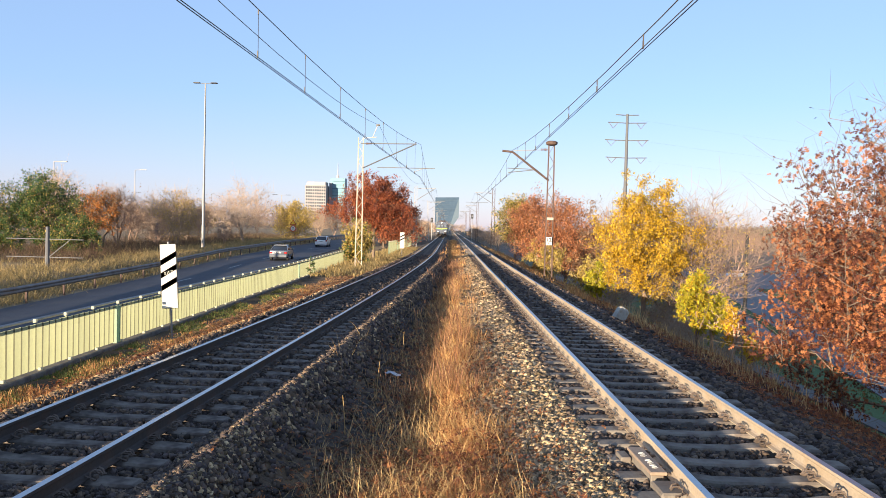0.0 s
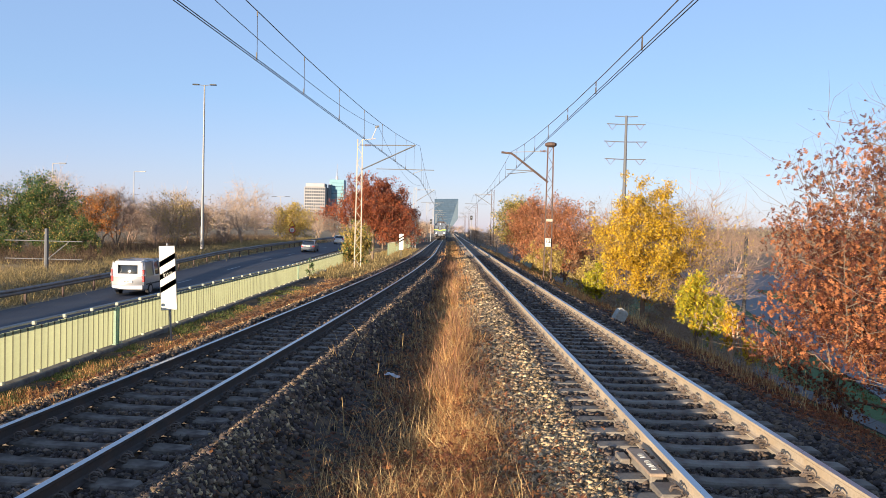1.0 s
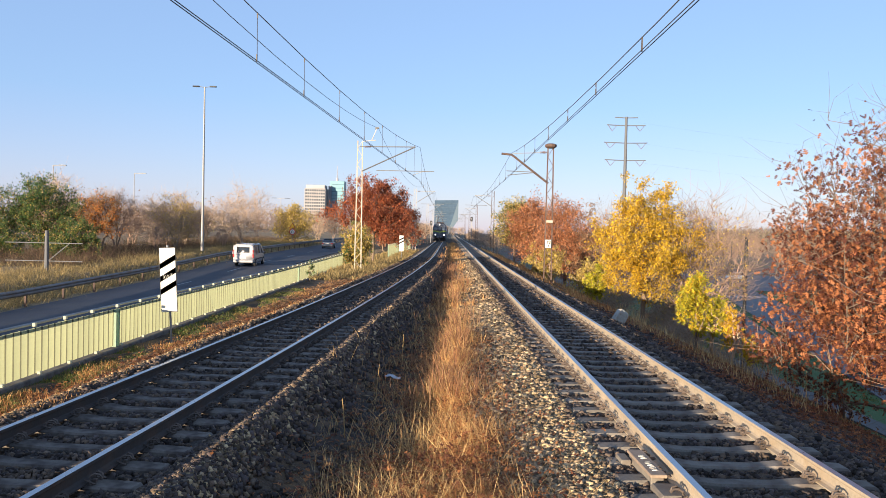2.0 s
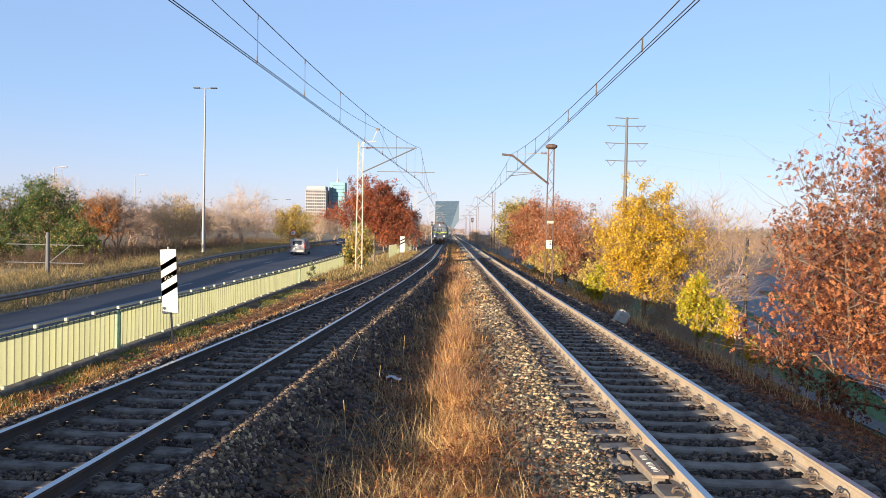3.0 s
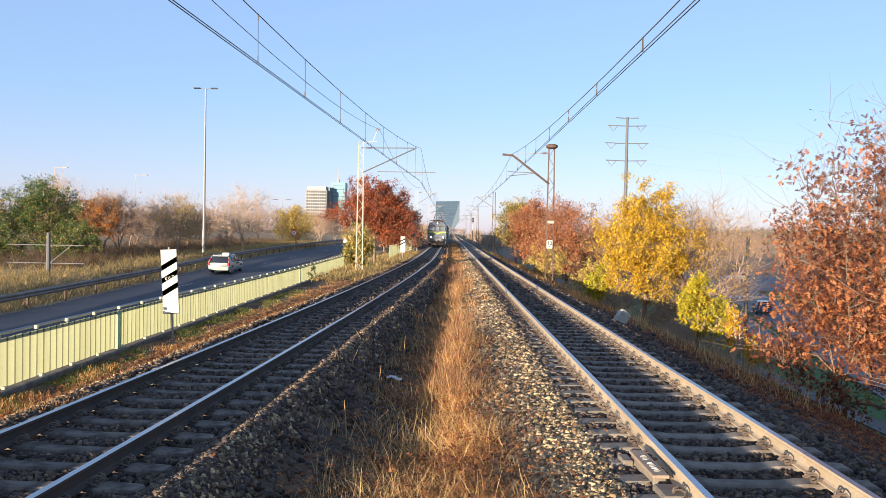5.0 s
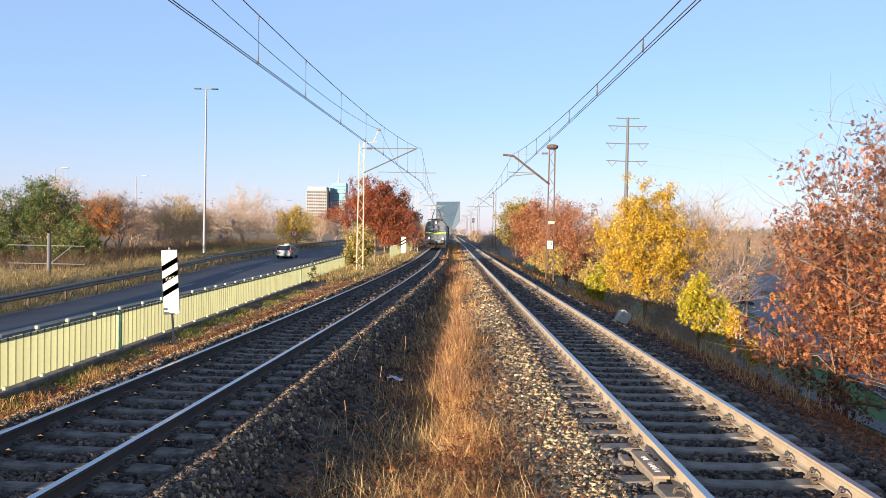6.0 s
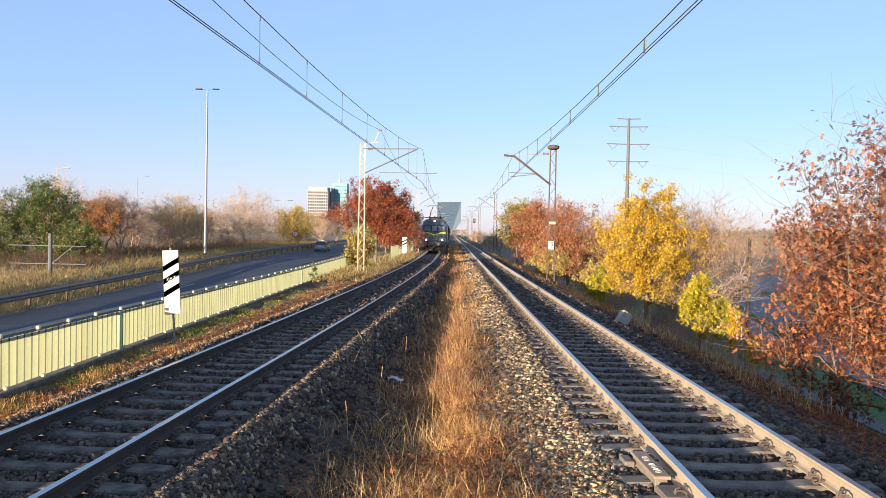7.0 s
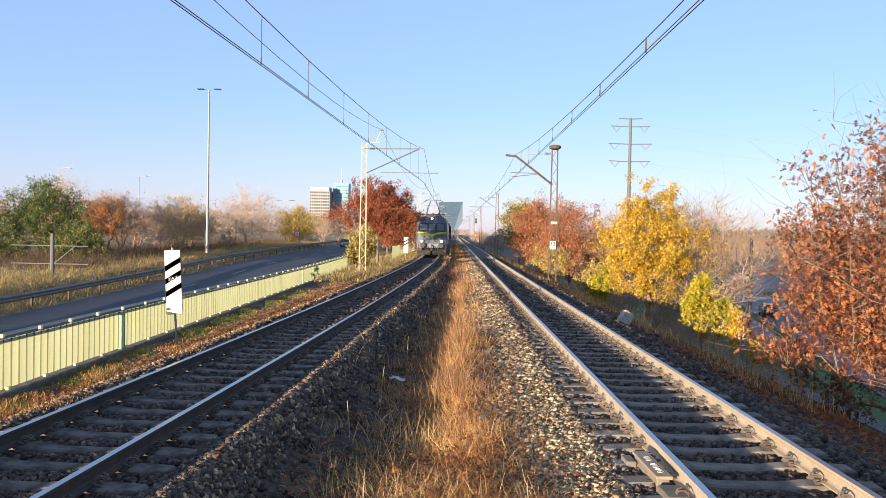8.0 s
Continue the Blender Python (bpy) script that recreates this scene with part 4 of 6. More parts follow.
# on the embankment's outer slope
for x, y, rz, k in ((11.2, 35, 20, 0.42), (13.0, 45, 120, 0.6), (10.6, 48, 200, 0.45), (15.0, 52, 300, 0.7), (12.5, 58, 80, 0.6), (12.0, 39, 250, 0.4), (14.5, 38, 10, 0.6)):
    copy_thing(F1, pose(x, y, gz(x, y) - 0.1, 0, 0, rz) @ Matrix.Scale(k, 4))
plant("oak_tree", 71, 8.4, 76, gz(8.4, 76), 7.6, 1.2, 2.9, 320, 14000, 0.145, M_LEAF_COPPER, M_BARK, "oak tree with rust-orange leaves on the slope", "tree", "oaks", twigs=300)
plant("oak_tree", 72, 9.6, 63, gz(9.6, 63), 7.2, 0.9, 2.6, 320, 13000, 0.135, M_LEAF_COPPER, M_BARK, "broad oak tree with rust-brown leaves behind the mast", "tree", "oaks", twigs=400)
plant("oak_tree", 76, 11.6, 62, gz(11.6, 62), 7.4, 0.9, 2.3, 200, 3600, 0.18, M_LEAF_BROWN, M_BARK, "thin oak tree with brown leaves", "tree", "oaks", twigs=900, twig_len=0.3)
plant("slope_tree", 73, 8.4, 98, gz(8.4, 98), 8.4, 2.0, 2.7, 260, 9000, 0.16, M_LEAF_OLIVE, M_BARK, "olive-green leafy tree on the slope", "tree", "", twigs=200, leaf2=(2000, 0.22, M_LEAF_GREEN))
S1 = plant("shrub", 74, 9.3, 42.5 + 8, gz(9.3, 50), 2.9, 0.1, 1.3, 120, 2600, 0.14, M_LEAF_OLIVE, M_TWIG, "olive and gold leafy shrub on the slope", "shrub", "shrubs", trunks=4, twigs=300)
copy_thing(S1, pose(7.2, 55, gz(7.2, 55), 0, 0, 100) @ Matrix.Scale(0.9, 4))
copy_thing(S1, pose(8.0, 66, gz(8.0, 66), 0, 0, 200) @ Matrix.Scale(1.0, 4))
S2 = plant("shrub", 75, 8.1, 41.5, gz(8.1, 41.5), 2.0, 0.1, 0.75, 80, 1500, 0.13, M_LEAF_LIME, M_TWIG, "small yellow-green shrub near the mast", "shrub", "shrubs", trunks=3)
plant("shrub", 42, 8.9, 24.0, gz(8.9, 24.0), 2.1, 0.8, 0.36, 60, 420, 0.11, M_LEAF_YELLOW, M_TWIG, "slender shrub with yellow-orange leaves", "shrub", "shrubs", trunks=2)
plant("shrub", 44, 8.5, 24.6, gz(8.5, 24.6), 2.2, 0.5, 0.5, 80, 1000, 0.10, M_LEAF_LIME, M_TWIG, "lime-yellow shrub with drooping leaves", "shrub", "shrubs", trunks=2)
plant("shrub", 45, 9.0, 22.6, gz(9.0, 22.6), 1.3, 0.5, 0.35, 30, 260, 0.10, M_LEAF_YELLOW, M_TWIG, "thin sapling with yellow leaves", "shrub", "shrubs")
plant("oak_sapling", 47, 9.6, 13.2, gz(9.6, 13.2), 2.6, 0.2, 1.3, 120, 1300, 0.12, M_LEAF_RUST, M_BARK, "dark understorey sapling with brown leaves", "shrub", "shrubs", trunks=3, twigs=350, twig_len=0.3)
for x, y, k, rz in ((12.6, 16.0, 1.1, 40), (13.4, 19.5, 1.2, 200)):
    copy_thing(bpy.data.objects["oak_sapling"], pose(x, y, gz(x, y), 0, 0, rz) @ Matrix.Scale(k, 4))
plant("bare_shrub", 49, 11.0, 14.6, gz(11.0, 14.6), 4.2, 0.5, 1.7, 120, 250, 0.1, M_LEAF_RUST, M_TWIG, "bare shrub with pale thin branches under the oak", "shrub", "shrubs", trunks=4, twigs=500, twig_len=0.35, tip_r=0.006)
G1 = bare(48, 30, 140, 9.5, 4.0, 500, M_LEAF_BROWN, wood=M_TWIGDARK, name="wood_tree", category="tree", label="bare grey-brown woodland tree below the embankment", trunks=2)
gen = np.random.default_rng(5)
for k in range(46):
    px, y = gen.uniform(150, 790), gen.uniform(205, 420)
    x = at_px(px, y)
    if k < 12:
        px, y = gen.uniform(95, 420), gen.uniform(60, 150)
        x = at_px(px, y)
        if x < 18 or abs(x - 37 - 0.236 * (y - 85)) < 14:
            continue
    copy_thing(G1, pose(x, y, gz(x, y) - 0.3, 0, 0, gen.uniform(0, 360)) @ Matrix.Scale(gen.uniform(0.8, 1.25), 4))


def far_woods():
    """Woods on the low hills and behind the road, too far to tell one tree from another."""
    g = np.random.default_rng(9)
    n = 90000
    side = g.random(n) < 0.62
    ang = np.where(side, g.uniform(0.07, 0.75, n), g.uniform(-0.75, 0.02, n))
    d = np.where(side, g.uniform(420, 1500, n), g.uniform(230, 800, n))
    x, y = np.sin(ang) * d, np.cos(ang) * d
    keep = ~((np.abs(x + 1) < 14) | ((x < ROAD_NEAR + 2) & (x > ROAD_FAR - 3)))
    x, y, d = x[keep], y[keep], d[keep]
    h = g.random(len(x)) ** 1.1 * (9 + 2.5 * np.sin(x / 21) + 2 * np.sin(y / 17))
    z = ground_z(x, y) + h
    tuft = [(-0.4, -0.5, 0), (0.1, -0.6, 0.1), (0.45, 0.3, 0), (-0.15, 0.7, -0.1)]
    v, f = spread(tuft, [(0, 1, 2), (0, 2, 3)], np.stack([x, y, z], 1), turns(len(x), 1.4, g), g.uniform(0.3, 0.75, len(x)) * np.clip(d / 400, 0.6, 3.0))
    tagged(raw_mesh("far_woods", v, f, M_LEAF_FAR), "hazy grey-brown bare woods in the distance", "woods", kind="stuff")


M_LEAF_FAR = leaf_mat("far_wood_twigs", (0.23, 0.165, 0.13), (0.26, 0.22, 0.13), 0.6)
far_woods()

# ---------- the lower roads ----------
M_PATH = mat("path_grey", (0.09, 0.088, 0.085), 0.9, vary=0.25, big=0.6, fine=14, bump=0.3)
LOW = -6.8


def low_x(y):
    return 37.9 + 0.236 * (y - 85)


def low_z(y):
    return LOW


strip("lower_road", lambda y: low_x(y) - 3.2, lambda y: low_x(y) + 3.6, np.arange(40, 140, 5), M_ASPHALT_PALE, 0.04, "grey asphalt side road below the embankment", zf=low_z)
strip("junction", lambda y: low_x(y) - 9 - 0.2 * (y - 132), lambda y: low_x(y) + 30, np.arange(132, 192, 5), M_ASPHALT_PALE, 0.036, "wide asphalt junction below the embankment", zf=low_z)
strip("pavement", lambda y: low_x(y) - 6.6, lambda y: low_x(y) - 4.4, np.arange(64, 128, 5), M_PAVE, 0.09, "pale concrete pavement beside the side road", "pavement", zf=low_z)
strip("footpath", lambda y: 20.5, lambda y: 21.7, np.arange(10, 66, 4), M_PATH, 0.05, "grey footpath on the lawn", "pavement", zf=low_z)
strip("far_pavement", lambda y: low_x(y) - 14, lambda y: low_x(y) + 34, np.array([193, 196.5]), M_PAVE, 0.12, "pale pavement beyond the junction", "pavement", zf=low_z)
strip("traffic_island", lambda y: low_x(y) + 4.2, lambda y: low_x(y) + 15, np.arange(100, 130, 4), M_LAWN, 0.12, "grassed traffic island", "traffic island", zf=low_z)
for k in range(6):
    x = low_x(118) - 2.8 + k * 1.1
    strip("crossing_bar", lambda y, x=x: x + 0.236 * (y - 118), lambda y, x=x: x + 0.55 + 0.236 * (y - 118), np.array([116.0, 120.0]), M_LINE, 0.046, "white zebra crossing bar", "road marking", zf=low_z)
for k in range(9):
    strip("lane_line", -18.5, -18.4, np.array([52.0 + 12 * k, 56.0 + 12 * k]), M_LINE, 0.036, "worn white lane line", "road marking")

street_lamp(16.6, 43, LOW, 2.3, (), 0.12, 0.09, "dark slender lamp post below the embankment", M_BLACK)
street_lamp(41.0, 118, LOW, 1.4, (), 0.10, 0.07, "dark lamp post beside the side road", M_BLACK)
street_lamp(47.0, 128, LOW, 1.6, (), 0.10, 0.07, "dark lamp post beside the side road", M_BLACK)
street_lamp(-57.0, 110, 0.5, 10.4, (1,), 0.10, 0.05, "pale street lamp with one arm behind the shrubs", M_MASTPALE, 1.9)
street_lamp(-58.5, 142, 0.5, 11.6, (1,), 0.10, 0.05, "pale street lamp with one arm behind the shrubs", M_MASTPALE, 2.2)
street_lamp(-48.0, 178, 0.5, 9.5, (-1,), 0.10, 0.05, "pale street lamp with one arm behind the shrubs", M_MASTPALE, 2.4)
street_lamp(-44.0, 200, 0.5, 9.8, (1, -1), 0.10, 0.05, "pale street lamp with two arms behind the shrubs", M_MASTPALE, 2.4)


def frame_post(x, y, top):
    thing = tagged(empty("frame_post", x, y, gz(x, y)), "grey concrete post with steel cross bars", "post", "roadside posts")
    h = top - gz(x, y)
    bm = bmesh.new()
    rod(bm, [(0, 0, -0.3), (0, 0, h)], [0.16, 0.13], 10)
    part("post", bm, M_PYLON, thing)
    bm = bmesh.new()
    beam(bm, (-3.0, 0, h - 0.9), (2.6, 0, h - 0.9), 0.05)
    part("upper_bar", bm, M_PYLON, thing)
    bm = bmesh.new()
    beam(bm, (-3.0, 0, h - 2.2), (2.6, 0, h - 2.2), 0.05)
    part("lower_bar", bm, M_PYLON, thing)
    bm = bmesh.new()
    beam(bm, (0.1, 0, h - 2.2), (1.6, 0, h - 0.95), 0.05)
    part("brace", bm, M_PYLON, thing)
    return thing


frame_post(-28.9, 55, 1.65)
frame_post(-35.2, 92, 2.0)

M_RED = mat("sign_red", (0.5, 0.04, 0.03), 0.5, vary=0.1, fine=20, bump=0.0)
M_AMBER = mat("sign_amber", (0.8, 0.42, 0.04), 0.5, vary=0.1, fine=20, bump=0.0)


def road_sign(x, y):
    z = gz(x, y)
    thing = tagged(empty("road_sign", x, y, z), "round no-turn sign under an amber warning triangle", "road sign")
    bm = bmesh.new()
    rod(bm, [(0, 0.04, -0.3), (0, 0.04, 3.6)], 0.035, 8)
    part("post", bm, M_GALV, thing)
    bm = bmesh.new()
    rod(bm, [(0, 0, 2.35), (0, -0.02, 2.35)], 0.48, 24)
    disc = part("disc", bm, M_RED, thing, "red round border")
    bm = bmesh.new()
    rod(bm, [(0, -0.024, 2.35), (0, -0.03, 2.35)], 0.36, 24)
    part("face", bm, M_WHITE, disc)
    bm = bmesh.new()
    rod(bm, [(-0.13, -0.036, 2.12), (-0.13, -0.036, 2.42), (-0.07, -0.036, 2.52), (0.05, -0.036, 2.52), (0.12, -0.036, 2.42), (0.12, -0.036, 2.25)], 0.035, 6)
    part("arrow", bm, M_BLACK, disc)
    bm = bmesh.new()
    vs = [bm.verts.new(p) for p in ((-0.52, 0, 2.9), (0.52, 0, 2.9), (0, 0, 3.75))]
    f = bm.faces.new(vs)
    bmesh.ops.solidify(bm, geom=[f], thickness=0.03)
    tri = part("triangle", bm, M_RED, thing)
    bm = bmesh.new()
    vs = [bm.verts.new(p) for p in ((-0.36, -0.035, 2.99), (0.36, -0.035, 2.99), (0, -0.035, 3.58))]
    bm.faces.new(vs)
    part("triangle_face", bm, M_AMBER, tri)


road_sign(-23.9, 117)


def transmission_pole(x, y, base, top):
    thing = tagged(empty("transmission_pole", x, y, base), "slender grey steel power pole with four cross arms", "power pole")
    h = top - base
    bm = bmesh.new()
    rod(bm, [(0, 0, 0), (0, 0, h)], [0.62, 0.32], 12)
    part("pole", bm, M_PYLON, thing)
    for z, w in ((h - 0.3, 3.0), (h - 2.3, 5.0), (h - 6.8, 5.6), (h - 11.3, 5.3)):
        for s in (-1, 1):
            bm = bmesh.new()
            beam(bm, (0, 0, z), (s * w, 0, z + 0.15), 0.22)
            arm = part("cross_arm", bm, M_PYLON, thing)
            if w > 4:
                bm = bmesh.new()
                rod(bm, [(s * w * 0.92, 0, z), (s * w * 0.72, 0, z - 1.4), (s * w * 0.5, 0, z)], 0.07, 6)
                part("insulator", bm, M_PORCELAIN, arm)
    return thing


transmission_pole(45.2, 200, LOW, 32.9)
for z, w in ((21.0, 5.0), (26.0, 4.6), (31.5, 3.0)):
    wire("power_line", span((45.2 + w, 200, z), (330, 330, z + 6), 5.0), 0.006, "thin power line far off")

# ---------- far buildings ----------
M_TEAL = mat("facade_glass_teal", (0.14, 0.27, 0.31), 0.45, vary=0.12, big=0.06, fine=0.5, bump=0.0, spec=0.25)
M_BLUEGLASS = mat("facade_glass_blue", (0.05, 0.082, 0.125), 0.6, vary=0.25, big=0.08, fine=0.5, bump=0.0, spec=0.06)
M_STEELBLUE = mat("facade_panel_steel_blue", (0.085, 0.12, 0.155), 0.6, vary=0.15, big=0.08, fine=0.5, bump=0.0, spec=0.06)
M_CORE = mat("facade_core_grey", (0.20, 0.22, 0.23), 0.6, vary=0.1, big=0.1, fine=1, bump=0.0)
M_PANELGREY = mat("facade_panel_pale", (0.23, 0.22, 0.22), 0.7, vary=0.1, big=0.1, fine=1, bump=0.1)
M_ROOFGREY = mat("roof_grey", (0.30, 0.29, 0.30), 0.7, vary=0.15, big=0.1, fine=1, bump=0.1)
M_WINDOW = glass("facade_window", (0.05, 0.06, 0.075), 0.2)


def window_grid(thing, x0, x1, z0, z1, y, nx, nz, fx=0.62, fz=0.55, m=M_WINDOW):
    bm = bmesh.new()
    dx, dz = (x1 - x0) / nx, (z1 - z0) / nz
    box(bm, (-dx * fx / 2, -0.12, -dz * fz / 2), (dx * fx / 2, 0.12, dz * fz / 2))
    first = part("window", bm, m, thing)
    for i in range(nx):
        for k in range(nz):
            p = pose(x0 + dx * (i + 0.5), y, z0 + dz * (k + 0.5))
            if i == k == 0:
                first.matrix_basis = p
            else:
                shared("window", first.data, thing, p)


office = tagged(empty("office_building", -132.5, 760, -8), "pale office block with rows of windows", "building", "far buildings")
bm = bmesh.new()
box(bm, (-11.5, 0, 0), (9.3, 18, 49.5), 0.15)
part("wall", bm, M_PANELGREY, office)
bm = bmesh.new()
box(bm, (-10.4, 1.2, 49.5), (8.4, 17, 53), 0.3)
part("roof", bm, M_ROOFGREY, office)
window_grid(office, -11, 9, 6, 49, -0.02, 9, 14, 0.7, 0.6)
tower = tagged(empty("office_tower", -111.0, 775, -8), "teal glass tower with a spire on its roof", "building", "far buildings")
bm = bmesh.new()
box(bm, (-10.5, 0, 0), (4.2, 16, 58), 0.15)
part("wall", bm, M_TEAL, tower)
bm = bmesh.new()
box(bm, (-11.5, -1.5, 0), (-8.5, 14, 53), 0.15)
part("stair_core", bm, M_CORE, tower)
bm = bmesh.new()
rod(bm, [(-4, 6, 58), (-4, 6, 61.5), (-4, 6, 61.6), (-4, 6, 74)], [1.4, 1.2, 0.45, 0.15], 8)
part("spire", bm, M_ROOFGREY, tower)
bm = bmesh.new()
for k in range(15):
    box(bm, (-8.4, -0.08, 4 + k * 3.6), (4.1, 0.05, 4.35 + k * 3.6))
part("floor_bands", bm, M_BLUEGLASS, tower)

glass_block = tagged(empty("glass_building", -3.0, 640, -2), "angular blue glass office building at the line's end", "building", "far buildings")
bm = bmesh.new()
pts = [(-9.6, 0, 0), (1.2, 0.3, 0), (1.2, 14, 0), (-9.6, 14, 0), (-9.6, 0, 29.6), (10.2, 0.5, 30.2), (10.2, 12, 30.2), (-9.6, 14, 29.6), (10.2, -0.2, 13.5), (10.2, 12, 13.5)]
vs = [bm.verts.new(p) for p in pts]
for f, m in (((0, 1, 5, 4), 0), ((1, 8, 5), 1), ((1, 2, 9, 8), 1), ((8, 9, 6, 5), 1), ((4, 5, 6, 7), 1), ((2, 3, 7, 6, 9), 0), ((3, 0, 4, 7), 0)):
    bm.faces.new([vs[i] for i in f]).material_index = m
part("wall", bm, [M_BLUEGLASS, M_STEELBLUE], glass_block)
bm = bmesh.new()
for k in range(1, 9):
    z = k * 3.4
    beam(bm, (-9.7, -0.15, z), (1.2 + 9 * z / 30, 0.1, z), 0.16, 0.12)
part("floor_bands", bm, M_STEELBLUE, glass_block)
low_house = tagged(empty("low_building", -76.8, 560, -3), "low pale building beyond the golden shrub", "building", "far buildings")
bm = bmesh.new()
box(bm, (-5, 0, 0), (5, 15, 12.5), 0.2)
part("wall", bm, M_PANELGREY, low_house)
window_grid(low_house, -4.6, 4.6, 2, 12, -0.02, 4, 3)


def signal(x, y, z):
    thing = tagged(empty("railway_signal", x, y, -0.6), "dark railway light signal on a grey post", "railway signal")
    bm = bmesh.new()
    rod(bm, [(0, 0.1, 0), (0, 0.1, z + 0.6)], 0.08, 8)
    part("post", bm, M_GALV, thing)
    bm = bmesh.new()
    box(bm, (-0.27, -0.1, z - 0.3), (0.27, 0.05, z + 0.8), 0.08)
    head = part("signal_head", bm, M_BLACK, thing)
    bm = bmesh.new()
    rod(bm, [(0, -0.1, z + 0.3), (0, -0.3, z + 0.3)], 0.14, 10)
    part("lens_hood", bm, M_GALV, head)


signal(5.3, 184, 5.6)
signal(-4.2, 178, 4.4)

# ---------- vehicles ----------
M_TYRE = mat("tyre_rubber", (0.02, 0.02, 0.02), 0.85, vary=0.2, fine=20, bump=0.2)
M_RIM = mat("wheel_alloy", (0.35, 0.35, 0.36), 0.4, metal=0.7, vary=0.1, fine=20, bump=0.0)
M_CARGLASS = glass("car_glass", (0.015, 0.018, 0.022), 0.06)
M_TAIL = mat("tail_light_red", (0.26, 0.012, 0.014), 0.25, vary=0.1, fine=20, bump=0.0, coat=0.5)
M_HEADLAMP = mat("head_lamp_clear", (0.7, 0.7, 0.7), 0.15, vary=0.05, fine=20, bump=0.0, coat=0.8)
M_PLATE = mat("plate_white", (0.7, 0.7, 0.66), 0.5, vary=0.05, fine=20, bump=0.0)
M_TRIM = mat("black_plastic", (0.025, 0.025, 0.027), 0.6, vary=0.2, fine=30, bump=0.1)


def paint(name, c):
    return mat(name, c, 0.35, metal=0.15, vary=0.06, big=1.5, fine=20, bump=0.02, coat=0.7)


def loft(bm, rings, mi=0, caps=True):
    rs = [[bm.verts.new(p) for p in r] for r in rings]
    n = len(rs[0])
    for a, b in zip(rs, rs[1:]):
        for k in range(n):
            bm.faces.new((a[k], a[(k + 1) % n], b[(k + 1) % n], b[k])).material_index = mi
    if caps:
        bm.faces.new(rs[0][::-1]).material_index = mi
        bm.faces.new(rs[-1]).material_index = mi
    return rs


def body_ring(y, w, z0, z1, belt):
    """Cross-section of a car's lower body."""
    zm = z0 + (z1 - z0) * 0.5
    half = [(w * 0.90, z0), (w * 0.985, z0 + 0.1), (w, zm), (w * 0.985, z1 - 0.08), (belt, z1)]
    return [(x, y, z) for x, z in half] + [(-x, y, z) for x, z in half[::-1]]


def cabin_ring(y0, y1, z0, z1, w0, w1):
    """A slanted cross-section of the cabin, from the belt line at y0 to the roof at y1."""
    half = [(w0, y0, z0), (w0 * 0.6 + w1 * 0.4, y0 * 0.6 + y1 * 0.4, z0 * 0.6 + z1 * 0.4), (w1, y1 * 0.95 + y0 * 0.05, z1 - 0.05), (w1 * 0.86, y1, z1)]
    return half + [(-x, y, z) for x, y, z in half[::-1]]


